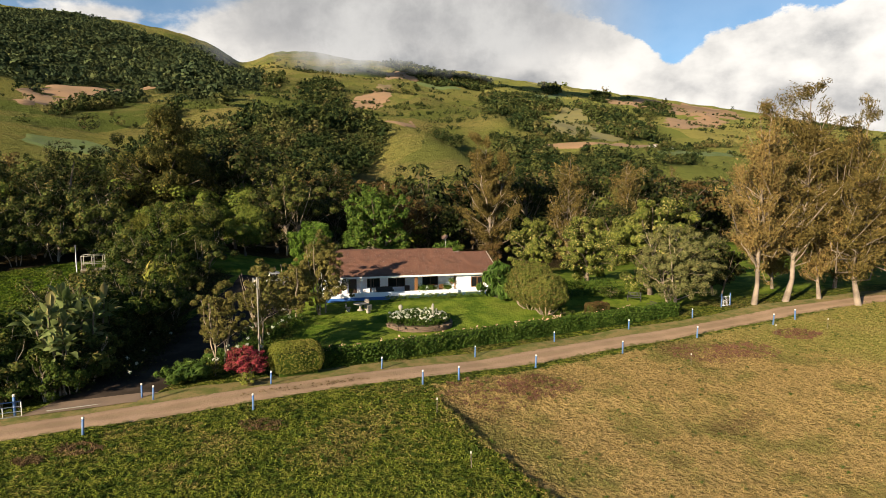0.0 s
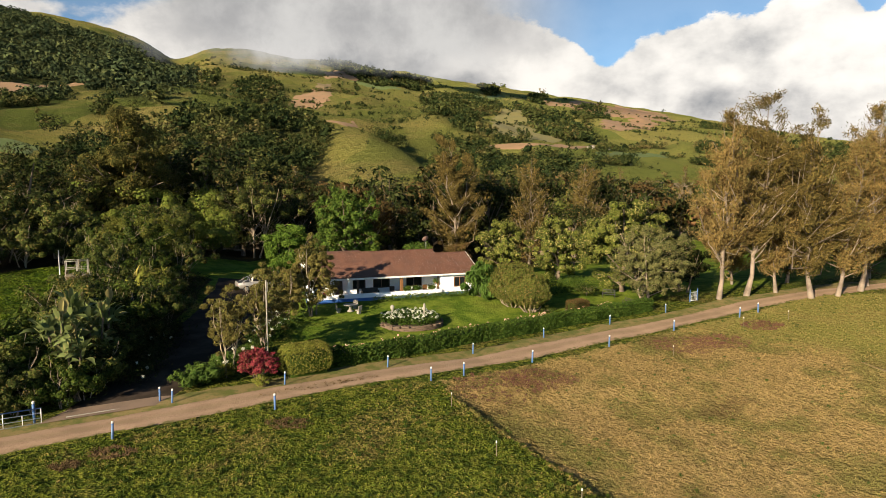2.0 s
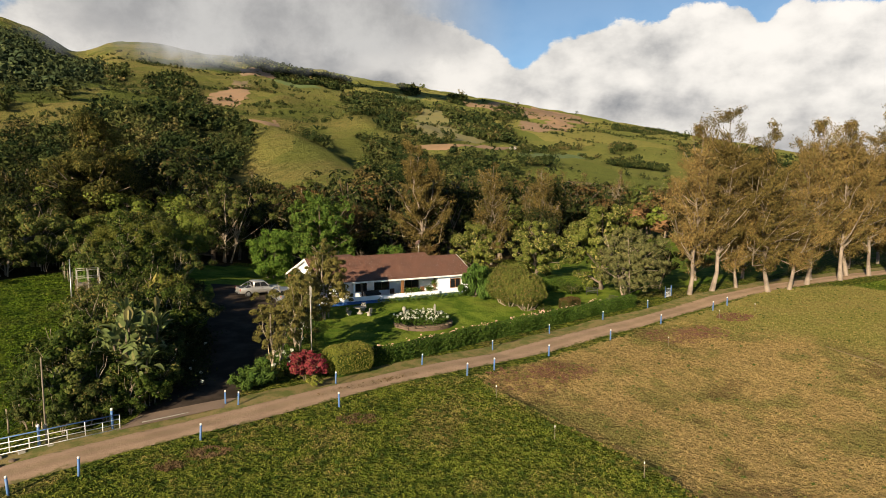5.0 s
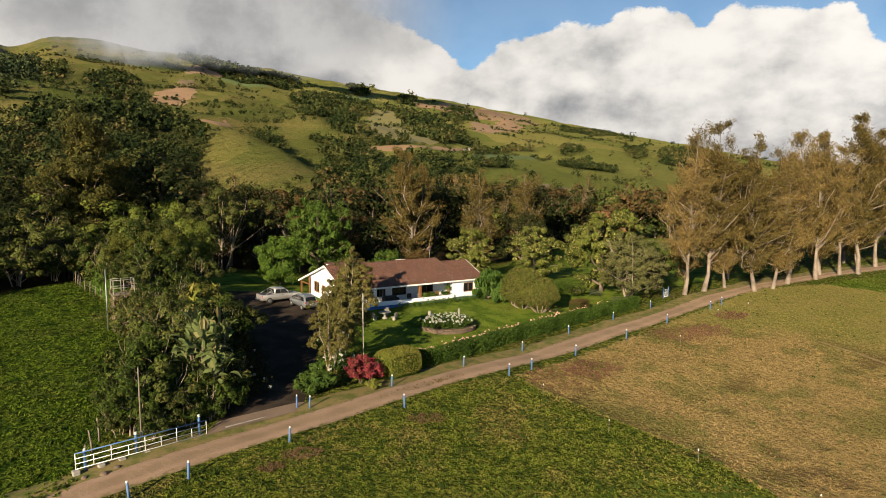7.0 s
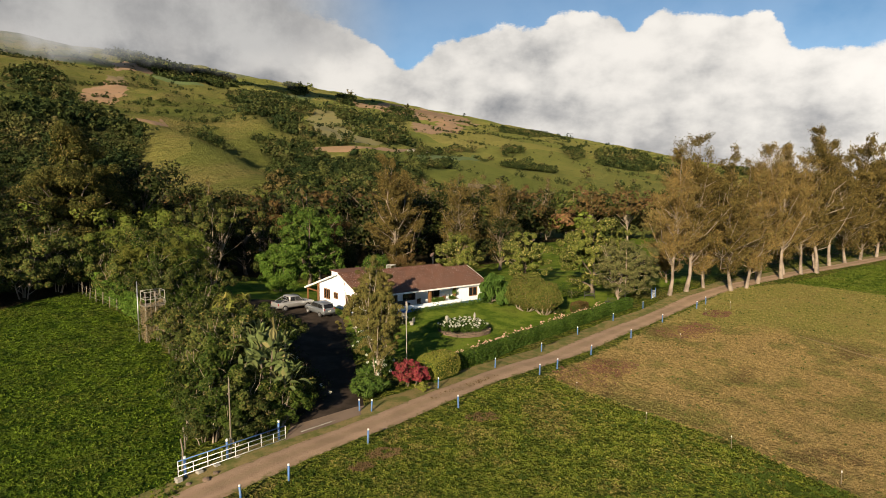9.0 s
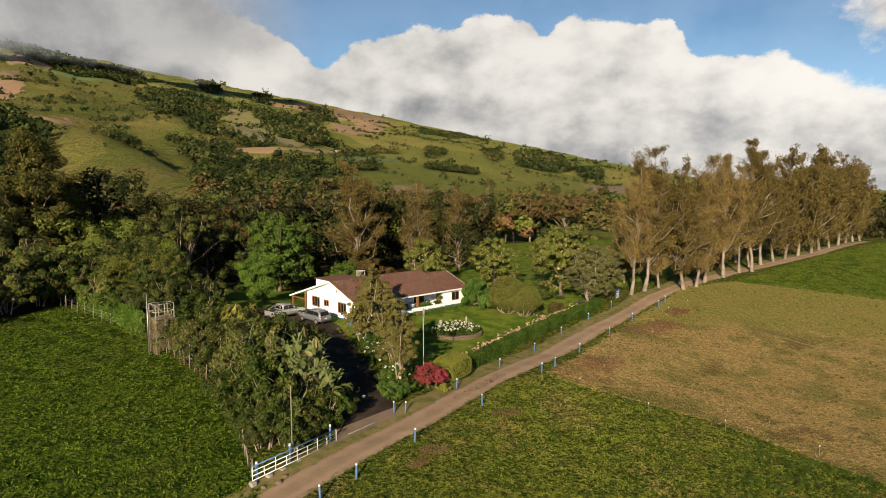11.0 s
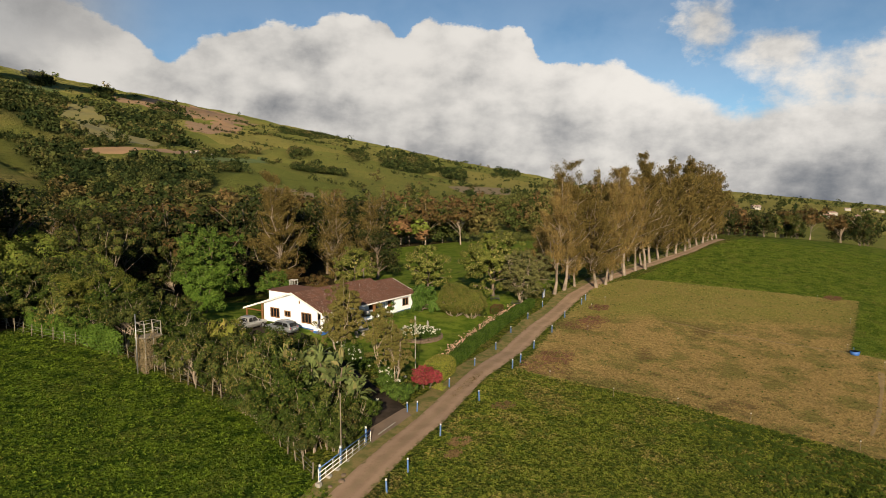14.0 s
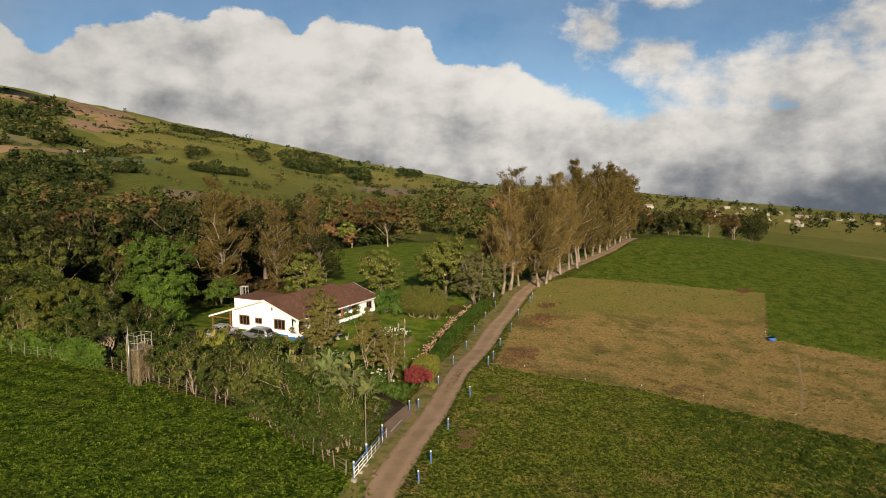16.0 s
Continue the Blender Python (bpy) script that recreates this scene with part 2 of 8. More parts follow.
L["rust"] = foliage("rust_leaves", (0.055, 0.042, 0.016), (0.130, 0.078, 0.030), (0.055, 0.066, 0.020))
L["casuarina"] = foliage("casuarina_needles", (0.112, 0.084, 0.029), (0.325, 0.226, 0.083), (0.160, 0.152, 0.048), 0.14, 0.6)
L["magnolia"] = foliage("large_yellow_green_leaves", (0.040, 0.066, 0.012), (0.175, 0.185, 0.038), (0.32, 0.28, 0.10), 0.12, 0.4)
L["olive"] = foliage("olive_grey_leaves", (0.066, 0.078, 0.025), (0.155, 0.152, 0.056), (0.20, 0.17, 0.075))
L["bright"] = foliage("bright_green_leaves", (0.032, 0.074, 0.012), (0.105, 0.165, 0.028), (0.13, 0.165, 0.03), 0.12)
L["strap"] = foliage("dark_strap_leaves", (0.028, 0.062, 0.012), (0.105, 0.160, 0.030), None, 0.12, 0.4)
L["casuarina_olive"] = foliage("olive_casuarina_needles", (0.054, 0.047, 0.015), (0.172, 0.132, 0.041), (0.20, 0.140, 0.046), 0.08, 0.6)
L["grass_east"] = blades("east_pasture_blades", (0.066, 0.104, 0.011), (0.140, 0.176, 0.025), (0.165, 0.155, 0.038), 0.45)
L["hang"] = foliage("glossy_drooping_leaves", (0.050, 0.105, 0.018), (0.130, 0.210, 0.045), None, 0.3, 0.3)
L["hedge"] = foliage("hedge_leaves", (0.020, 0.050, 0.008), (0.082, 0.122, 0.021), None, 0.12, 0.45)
L["topiary"] = foliage("clipped_yellow_leaves", (0.100, 0.125, 0.020), (0.215, 0.215, 0.040), (0.24, 0.20, 0.055))
L["dome"] = foliage("clipped_dome_leaves", (0.068, 0.092, 0.017), (0.145, 0.148, 0.034), (0.17, 0.13, 0.045))
L["red"] = foliage("crimson_leaves", (0.12, 0.020, 0.026), (0.36, 0.060, 0.075), (0.15, 0.085, 0.04))
L["cypress"] = foliage("bronze_cypress_sprays", (0.066, 0.066, 0.018), (0.225, 0.188, 0.056), (0.115, 0.135, 0.034))
L["cypress_dark"] = foliage("drooping_conifer_sprays", (0.014, 0.023, 0.006), (0.108, 0.104, 0.025), (0.165, 0.125, 0.034), 0.04, 0.6)
L["banana"] = foliage("paddle_leaves", (0.105, 0.145, 0.045), (0.240, 0.280, 0.105), (0.25, 0.21, 0.09), 0.25, 0.3)
L["shrub"] = foliage("mixed_shrub_leaves", (0.008, 0.021, 0.004), (0.066, 0.097, 0.016), (0.105, 0.106, 0.026))
L["white_flower"] = foliage("white_petals", (0.62, 0.64, 0.52), (0.75, 0.74, 0.68), (0.5, 0.56, 0.42), 0.2, 0.6)
L["pink_flower"] = foliage("pink_petals", (0.66, 0.36, 0.28), (0.78, 0.56, 0.46), (0.70, 0.50, 0.30), 0.2, 0.6)
L["dry"] = foliage("dry_fronds", (0.19, 0.150, 0.085), (0.33, 0.265, 0.155), None, 0.2, 0.7)
L["weed"] = foliage("purple_brown_weeds", (0.105, 0.048, 0.036), (0.18, 0.095, 0.062), (0.21, 0.15, 0.065), 0.1, 0.7)
L["grass"] = blades("pasture_blades", (0.060, 0.100, 0.011), (0.210, 0.230, 0.034), (0.27, 0.205, 0.070), 0.6, 0.15)
L["dead"] = foliage("dead_brown_grass", (0.085, 0.055, 0.028), (0.20, 0.135, 0.068), (0.10, 0.085, 0.03), 0.1, 0.7)
L["tussock"] = foliage("dark_tussock_blades", (0.032, 0.060, 0.009), (0.078, 0.105, 0.018), None, 0.1, 0.6, 0.3)
L["grass_dry"] = blades("dry_pasture_blades", (0.225, 0.162, 0.060), (0.39, 0.276, 0.108), (0.140, 0.146, 0.038), 0.9)
L["grass_olive"] = blades("olive_pasture_blades", (0.150, 0.148, 0.038), (0.260, 0.230, 0.070), (0.29, 0.212, 0.08), 0.6)
L["grass_lush"] = blades("lush_pasture_blades", (0.044, 0.086, 0.007), (0.150, 0.208, 0.020), (0.145, 0.145, 0.028), 0.3)

# ---- the lie of the land
BUMPS = [0.542, -0.03, 0.826, 1.575, 0.415, -1.274, -1.136, -0.474, 0.174, -0.253, 0.231, -0.012, 2.564, -2.629, -1.614]
SPOTS = [(a, b) for a in (-45, -13, 19, 51) for b in (22, 50, 82)] + [(-52, 112), (0, 118), (48, 128)]


# spurs and gullies of the hillside: both ends, height, half width
SPURS = [(-22, 760, 14, 520, 13, 52), (40, 700, 62, 560, -13, 26), (-95, 700, -50, 520, -12, 30), (120, 1000, 190, 800, 14, 60)]


def soft(v, s):
    return s * np.logaddexp(0, np.asarray(v, float) / s)


def smooth(v, a, b):
    q = np.clip((np.asarray(v, float) - a) / (b - a), 0, 1)
    return q * q * (3 - 2 * q)


def waves(x, y, scale, seed, octaves=4):
    """Sums of sine waves turned every way: a smooth, repeatable relief between about -1 and 1."""
    rs = np.random.RandomState(seed)
    total, amp = 0.0, 1.0
    for o in range(octaves):
        for _ in range(4):
            a, ph = rs.uniform(0, 2 * math.pi), rs.uniform(0, 6.28)
            total = total + amp * np.sin((x * math.cos(a) + y * math.sin(a)) * 2 * math.pi / scale + ph) * 0.35
        scale, amp = scale * 0.52, amp * 0.55
    return total


def height(x, y):
    x, y = np.asarray(x, float), np.asarray(y, float)
    near = 2.537 + 0.006 * x + 0.1 * np.clip(y, -60, 260) - 0.171 * soft(np.clip(y, -60, 260) - 85, 8)
    for (a, b), s in zip(SPOTS, BUMPS):
        near = near + s * np.exp(-((x - a) ** 2 + (y - b) ** 2) / (2 * 26.0 ** 2))
    near = near + 0.978 * np.exp(-((x + 1) ** 2 / 300 + (y - 77) ** 2 / 90)) + 0.05 * waves(x, y, 9.0, 5, 2)
    bank = np.interp(y, [-20, 0, 15, 33, 38, 47], [19, 15, 11.6, 6, 3, -1])
    near = near - 0.4 * smooth(x - bank, -0.6, 0.6) * smooth(x, 60, 20) * smooth(y, 47, 44)
    d = y - 0.6 * x
    across = 0.857 * x + 0.514 * y
    far = 3.4 + 0.163 * soft(d - 430, 60) + 0.03 * soft(d - 1813, 150) + 0.08 * np.minimum(d, 0) - 0.03 * soft(across - 2300, 150)
    rise = smooth(d, 430, 1000)
    far = far + rise * (9 * waves(across, d * 0.3, 420, 11, 4) + 4 * waves(x, y, 230, 12, 3))
    # grassy spurs and the wooded gullies between them
    for ax_, ay_, bx_, by_, up_, wide_ in SPURS:
        dx_, dy_ = bx_ - ax_, by_ - ay_
        q_ = np.clip(((x - ax_) * dx_ + (y - ay_) * dy_) / (dx_ * dx_ + dy_ * dy_), -0.25, 1.25)
        r_ = np.hypot(x - ax_ - q_ * dx_, y - ay_ - q_ * dy_)
        far = far + up_ * np.exp(-(r_ / wide_) ** 2)
    # the dark ridge to the west and the notch before it
    b = np.degrees(np.arctan2(x, y))
    r = np.hypot(x, y)
    far = far - smooth(r, 1300, 3000) * r * (0.024 * np.exp(-((b + 16.6) / 2.0) ** 2) - 0.016 * smooth(b, -16, -27))
    f = smooth(np.hypot(x, y - 55), 120, 300)
    return near * (1 - f) + far * f


def h(x, y):
    return float(height(x, y))


def axis(fine0, fine1, step, lo, hi, grow, cap):
    up, s, v = [], step, fine1
    while v < hi:
        s = min(s * grow, cap)
        v += s
        up.append(v)
    down, s, v = [], step, fine0
    while v > lo:
        s = min(s * grow, cap)
        v -= s
        down.append(v)
    return np.array(down[::-1] + list(np.arange(fine0, fine1 + 0.01, step)) + up)


def raw_mesh(name, V, F, smooth_faces=False):
    """A mesh from arrays of corners and equal-sided faces."""
    V, F = np.asarray(V, np.float32), np.asarray(F, np.int32)
    me = bpy.data.meshes.new(name)
    me.vertices.add(len(V))
    me.vertices.foreach_set("co", V.ravel())
    k = F.shape[1]
    me.loops.add(F.size)
    me.loops.foreach_set("vertex_index", F.ravel())
    me.polygons.add(len(F))
    me.polygons.foreach_set("loop_start", np.arange(0, F.size, k, dtype=np.int32))
    me.polygons.foreach_set("use_smooth", np.full(len(F), smooth_faces))
    me.update(calc_edges=True)
    return me


gx = axis(-62, 112, 1.2, -2900, 3700, 1.1, 26.0)
gy = axis(4, 112, 1.2, -900, 4000, 1.1, 26.0)
GX, GY = np.meshgrid(gx, gy)
GZ = height(GX, GY)
nx, ny = len(gx), len(gy)
idx = np.arange(nx * ny).reshape(ny, nx)
quads = np.stack([idx[:-1, :-1], idx[:-1, 1:], idx[1:, 1:], idx[1:, :-1]], -1).reshape(-1, 4)
me = raw_mesh("ground", np.stack([GX, GY, GZ], -1).reshape(-1, 3), quads, True)


def inside(x, y, poly, s):
    """1 well inside a polygon, 0 well outside, soft over s metres at its edge."""
    odd, near_edge = np.zeros(x.shape, bool), np.full(x.shape, 1e9)
    for (x0, y0), (x1, y1) in zip(poly, poly[1:] + poly[:1]):
        if y0 != y1:
            odd ^= ((y0 > y) != (y1 > y)) & (x < (x1 - x0) * (y - y0) / (y1 - y0) + x0)
        q = np.clip(((x - x0) * (x1 - x0) + (y - y0) * (y1 - y0)) / max((x1 - x0) ** 2 + (y1 - y0) ** 2, 1e-6), 0, 1)
        near_edge = np.minimum(near_edge, np.hypot(x - x0 - q * (x1 - x0), y - y0 - q * (y1 - y0)))
    return smooth(np.where(odd, near_edge, -near_edge), -s, s)


DRY = [(-1, 47), (3, 38), (6, 33), (11.6, 15), (15, 0), (53, 0), (50, 12), (47, 27.3), (80, 36.3), (57, 69), (46, 70), (24, 60)]
WEST = [(-33.5, 34), (-32.9, 46), (-32.2, 50), (-33, 55.4), (-34.8, 63), (-36.8, 71.3), (-41, 79.7), (-43, 88.6), (-45, 88.2), (-48.5, 84.5), (-53, 79), (-62, 70), (-90, 55), (-140, 40), (-140, 0), (-60, 8)]
FRINGE = [(-38, 94), (-43, 89.2), (-45, 88.8), (-48.8, 85), (-53.3, 79.5), (-62.3, 70.5), (-90, 55.5), (-140, 40.5), (-140, 130), (-40, 130)]
EAST = [(53, -60), (50, 12), (47, 27.3), (80, 36.3), (57, 69), (150, 90), (230, 60), (200, -60)]
GARDEN = [(-12, 51), (22, 68), (30, 73), (62, 80), (125, 150), (118, 188), (76, 188), (14, 106), (-10, 112), (-50, 112), (-42, 84), (-22, 78), (-14, 60)]


WOODS = []


def wooded(poly, low_, high_):
    """A wood on the hillside: its outline and the least and greatest height of its trees."""
    WOODS.append((poly, low_, high_))


wooded([(-242, 803), (-224, 837), (-174, 867), (-134, 1004), (-90, 897), (-66, 736), (-65, 648), (-68, 583), (-67, 510), (-74, 431), (-109, 413), (-146, 471), (-193, 581), (-250, 731)], 9, 14)
wooded([(-380, 1734), (-380, 2000), (-332, 2010), (-249, 1697), (-180, 1143), (-214, 1071), (-253, 1193)], 10, 15)
wooded([(-2700, 3350), (-2123, 3430), (-1936, 3595), (-1371, 2987), (-1056, 2794), (-966, 3253), (-502, 1884), (-421, 1494), (-332, 1073), (-309, 940), (-348, 972), (-428, 1051), (-524, 1171), (-644, 1277), (-606, 1046), (-760, 1010), (-1500, 1500)], 13, 20)
wooded([(-469, 784), (-510, 931), (-507, 1001), (-509, 1107), (-469, 1050), (-436, 936), (-462, 855), (-441, 757)], 7, 11)
wooded([(109, 2052), (189, 2407), (254, 2264), (306, 2447), (322, 2201), (392, 2282), (308, 1708), (217, 1578), (140, 962), (142, 864), (129, 885), (111, 924), (97, 1019), (83, 1064), (97, 1692)], 10, 15)
wooded([(456, 2313), (541, 2255), (450, 1592), (415, 1271), (403, 1215), (263, 959), (265, 1064), (339, 1578)], 11, 15)
wooded([(699, 2435), (981, 2936), (781, 2276), (562, 1820), (578, 1982)], 11, 16)
wooded([(-352, 3771), (-193, 4070), (-49, 3485), (97, 3473), (230, 3289), (190, 2558), (46, 2361), (-55, 2427), (-130, 2730)], 13, 20)
wooded([(-496, 1862), (-502, 2095), (-396, 1684), (-399, 1551)], 10, 15)
wooded([(478, 3372), (664, 3970), (504, 2865), (420, 2715)], 11, 17)
wooded([(715, 3236), (837, 3370), (592, 2452), (538, 2460)], 11, 16)
wooded([(161, 780), (194, 753), (208, 711), (219, 686), (187, 619), (142, 548), (119, 575), (138, 714)], 8, 12)
wooded([(106, 724), (143, 739), (153, 657), (112, 465), (80, 388), (64, 416), (74, 617), (85, 705)], 9, 13)
wooded([(-9, 776), (22, 974), (25, 911), (6, 655), (-6, 654)], 5, 8)
wooded([(-384, 905), (-374, 946), (-341, 869), (-347, 835)], 8, 12)
wooded([(66, 946), (107, 890), (178, 848), (174, 826), (103, 858), (67, 906)], 6, 9)
wooded([(236, 742), (339, 894), (316, 814), (232, 709)], 5, 8)
wooded([(1204, 1768), (1476, 2039), (1496, 1892), (1027, 1268), (877, 1194), (880, 1299)], 10, 14)
wooded([(1073, 1315), (1284, 1446), (1007, 1135), (921, 1107)], 10, 14)
wooded([(521, 1070), (554, 1046), (599, 1021), (541, 933), (471, 902), (431, 902)], 5, 8)
wooded([(324, 991), (491, 1249), (538, 1232), (512, 1177), (456, 1168), (289, 899)], 6, 9)
wooded([(565, 1175), (786, 1490), (597, 1136), (549, 1121)], 6, 9)
wooded([(981, 1621), (1234, 1905), (901, 1376), (837, 1332), (855, 1398)], 7, 10)
wooded([(1243, 2517), (1930, 3359), (1991, 3212), (1991, 3212), (1172, 2114), (1100, 2239)], 7, 10)
wooded([(2015, 2025), (2722, 2544), (1807, 1703), (1470, 1489)], 12, 16)
wooded([(201, 2403), (272, 2470), (193, 1714), (142, 1577), (137, 1757)], 9, 13)
wooded([(71, 842), (124, 840), (137, 723), (102, 541), (47, 445), (59, 670)], 8, 12)
wooded([(-252, 560), (-240, 660), (-190, 640), (-140, 520), (-150, 400), (-210, 430)], 9, 14)


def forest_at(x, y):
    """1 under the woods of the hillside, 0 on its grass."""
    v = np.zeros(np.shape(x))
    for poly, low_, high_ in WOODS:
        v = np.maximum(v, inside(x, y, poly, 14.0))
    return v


near = smooth(np.hypot(GX - 20, GY - 60), 190, 150)
zones = np.zeros((ny, nx, 4), np.float32)
zones[..., 0] = inside(GX, GY, DRY, 1.5) * near
zones[..., 1] = near
zones[..., 2] = inside(GX, GY, WEST, 1.2) * near
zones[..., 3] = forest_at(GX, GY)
zones_b = np.zeros((ny, nx, 4), np.float32)
zones_b[..., 0] = np.maximum(inside(GX, GY, EAST, 1.5), 0.999 * inside(GX, GY, GARDEN, 1.2)) * near
wood_edge = np.where(GX < -26, 106, np.where(GX < 26, 121, np.where(GX < 78, 137 - 0.42 * (GX - 26), 118)))
# leaf litter zone, also carrying the shade under trees and bushes
litter_shade = smooth(GY - wood_edge, -3, 5) * (1 - smooth(GX + 64 - 0.776 * GY, -4, 4) * smooth(GY, 190, 182) * smooth(GX, 10, 16))
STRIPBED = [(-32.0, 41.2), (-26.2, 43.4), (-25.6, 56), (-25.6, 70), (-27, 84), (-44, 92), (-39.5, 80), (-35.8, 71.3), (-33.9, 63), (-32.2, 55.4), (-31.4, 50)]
zones_b[..., 2] = np.maximum(np.maximum(litter_shade, inside(GX, GY, FRINGE, 0.7)), inside(GX, GY, STRIPBED, 0.7)) * near
zones_b[..., 3] = inside(GX, GY, GARDEN, 0.8) * near
zones_b[..., 1] = smooth(0.62 * GX + 0.78 * GY, 59, 67) * near
at = me.color_attributes.new("zones_b", "FLOAT_COLOR", "POINT")
at.data.foreach_set("color", zones_b.reshape(-1, 4).ravel())
at = me.color_attributes.new("zones", "FLOAT_COLOR", "POINT")
at.data.foreach_set("color", zones.reshape(-1, 4).ravel())

gm, k = material("pasture_and_hillside")
pos = k.n("ShaderNodeNewGeometry").outputs["Position"]
a = k.n("ShaderNodeAttribute", attribute_name="zones")
r, g, b = k.n("ShaderNodeSeparateColor", {0: a.outputs["Color"]}).outputs
fo = a.outputs["Alpha"]
n1, n2, n3 = k.noise(pos, 0.22, 5.0, 0.6), k.noise(pos, 1.7, 4.0, 0.6), k.noise(pos, 7.0, 4.0, 0.7)
speck = k.step(n3, 0.40, 0.60)
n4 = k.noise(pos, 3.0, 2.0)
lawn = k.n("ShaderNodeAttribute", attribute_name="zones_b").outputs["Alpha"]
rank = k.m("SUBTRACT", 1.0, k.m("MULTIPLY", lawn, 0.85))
# n3 and n4 mottles put the shade between grass tufts into the colour
gap_shade = k.m("MULTIPLY", k.m("MULTIPLY", k.step(n4, 0.52, 0.40), 0.75), rank)
green = k.mix(k.step(n2, 0.38, 0.62), (0.062, 0.092, 0.012), (0.175, 0.184, 0.030))
green = k.mix(k.m("MULTIPLY", k.step(n1, 0.50, 0.64), k.m("ADD", 0.25, k.m("MULTIPLY", speck, 0.6))), green, (0.20, 0.145, 0.055))
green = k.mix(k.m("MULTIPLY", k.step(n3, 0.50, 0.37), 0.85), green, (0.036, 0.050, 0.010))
green = k.mix(gap_shade, green, (0.026, 0.044, 0.009))
blot = k.noise(pos, 0.75, 4.0, 0.6)
lushc = k.mix(k.step(blot, 0.36, 0.62), (0.022, 0.046, 0.005), (0.092, 0.132, 0.013))
lushc = k.mix(k.m("MULTIPLY", k.step(n1, 0.5, 0.68), k.m("MULTIPLY", speck, 0.5)), lushc, (0.115, 0.110, 0.030))
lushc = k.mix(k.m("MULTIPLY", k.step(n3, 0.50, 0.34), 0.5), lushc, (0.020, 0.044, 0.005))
lushc = k.mix(gap_shade, lushc, (0.020, 0.045, 0.006))
dryc = k.mix(k.step(n2, 0.36, 0.66), (0.250, 0.180, 0.066), (0.375, 0.268, 0.104))
dryc = k.mix(k.m("MULTIPLY", speck, 0.55), dryc, (0.30, 0.215, 0.10))
dryc = k.mix(k.m("MULTIPLY", k.step(n3, 0.50, 0.36), 0.6), dryc, (0.090, 0.075, 0.026))
dryc = k.mix(k.m("MULTIPLY", k.step(n1, 0.46, 0.62), 0.6), dryc, (0.105, 0.115, 0.028))
dryc = k.mix(k.m("MULTIPLY", k.step(k.noise(pos, 0.11, 3.0), 0.60, 0.68), 0.5), dryc, (0.11, 0.055, 0.036))
dryc = k.mix(k.m("MULTIPLY", gap_shade, 0.5), dryc, (0.090, 0.078, 0.028))
col = k.mix(k.step(k.m("ADD", b, k.m("MULTIPLY", k.m("SUBTRACT", n2, 0.5), 0.8)), 0.4, 0.6), green, lushc)
rb, gb2, floor_zone = k.n("ShaderNodeSeparateColor", {0: k.n("ShaderNodeAttribute", attribute_name="zones_b").outputs["Color"]}).outputs
eastc = k.mix(k.step(k.noise(pos, 0.45, 5.0, 0.65), 0.36, 0.62), (0.058, 0.102, 0.011), (0.142, 0.185, 0.025))
eastc = k.mix(k.m("MULTIPLY", k.step(n1, 0.5, 0.68), 0.35), eastc, (0.150, 0.145, 0.035))
eastc = k.mix(k.m("MULTIPLY", k.step(n3, 0.50, 0.34), 0.5), eastc, (0.035, 0.062, 0.010))
eastc = k.mix(k.m("MULTIPLY", gap_shade, 0.5), eastc, (0.040, 0.070, 0.010))
col = k.mix(k.step(k.m("ADD", rb, k.m("MULTIPLY", k.m("SUBTRACT", n2, 0.5), 0.8)), 0.4, 0.6), col, eastc)
dryc = k.mix(k.m("MULTIPLY", gb2, k.m("ADD", 0.55, k.m("MULTIPLY", k.step(n1, 0.4, 0.6), 0.4))), dryc, (0.185, 0.178, 0.046))
col = k.mix(k.step(k.m("ADD", r, k.m("MULTIPLY", k.m("SUBTRACT", n2, 0.5), 1.0)), 0.35, 0.65), col, dryc)
# hillside: a patchwork of grazed and resting paddocks
warp = k.n("ShaderNodeVectorMath", {0: pos, 1: (0.004, 0.0028, 0.0)}, operation="MULTIPLY").outputs[0]
cell = k.n("ShaderNodeTexVoronoi", {"Vector": warp, "Scale": 1.0, "Randomness": 0.9}).outputs["Color"]
cr = k.n("ShaderNodeSeparateColor", {0: cell}).outputs
f1, f2 = k.noise(pos, 0.012, 6.0, 0.62), k.noise(pos, 0.09, 5.0, 0.65)
hill = k.mix(cr[0], (0.080, 0.104, 0.023), (0.180, 0.166, 0.047))
hill = k.mix(k.m("MULTIPLY", k.step(f1, 0.45, 0.65), 0.6), hill, (0.200, 0.156, 0.060))
hill = k.mix(k.m("MULTIPLY", k.step(f2, 0.52, 0.66), 0.55), hill, (0.060, 0.078, 0.021))
f3 = k.noise(pos, 0.35, 4.0, 0.7)
hill = k.mix(k.m("MULTIPLY", k.step(f3, 0.54, 0.64), k.m("ADD", 0.25, k.m("MULTIPLY", k.step(f1, 0.38, 0.6), 0.6))), hill, (0.050, 0.062, 0.018))
px_ = k.n("ShaderNodeSeparateXYZ", {0: pos}).outputs[0]
pale_ = k.mix(cr[1], (0.135, 0.160, 0.036), (0.270, 0.240, 0.072))
pale_ = k.mix(k.m("MULTIPLY", k.step(f2, 0.52, 0.66), 0.5), pale_, (0.095, 0.115, 0.030))
hill = k.mix(k.m("MULTIPLY", k.step(k.m("ADD", px_, k.m("MULTIPLY", k.m("SUBTRACT", f1, 0.5), 300.0)), 40.0, 260.0), 0.8), hill, pale_)
# forest darkness put into the ground colour under the woods
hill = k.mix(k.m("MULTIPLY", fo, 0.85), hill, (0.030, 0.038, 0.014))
# forest-floor litter, coloured extra dark to stand for shade under the trees
litter_shade_col = k.mix(speck, (0.022, 0.020, 0.009), (0.060, 0.044, 0.022))
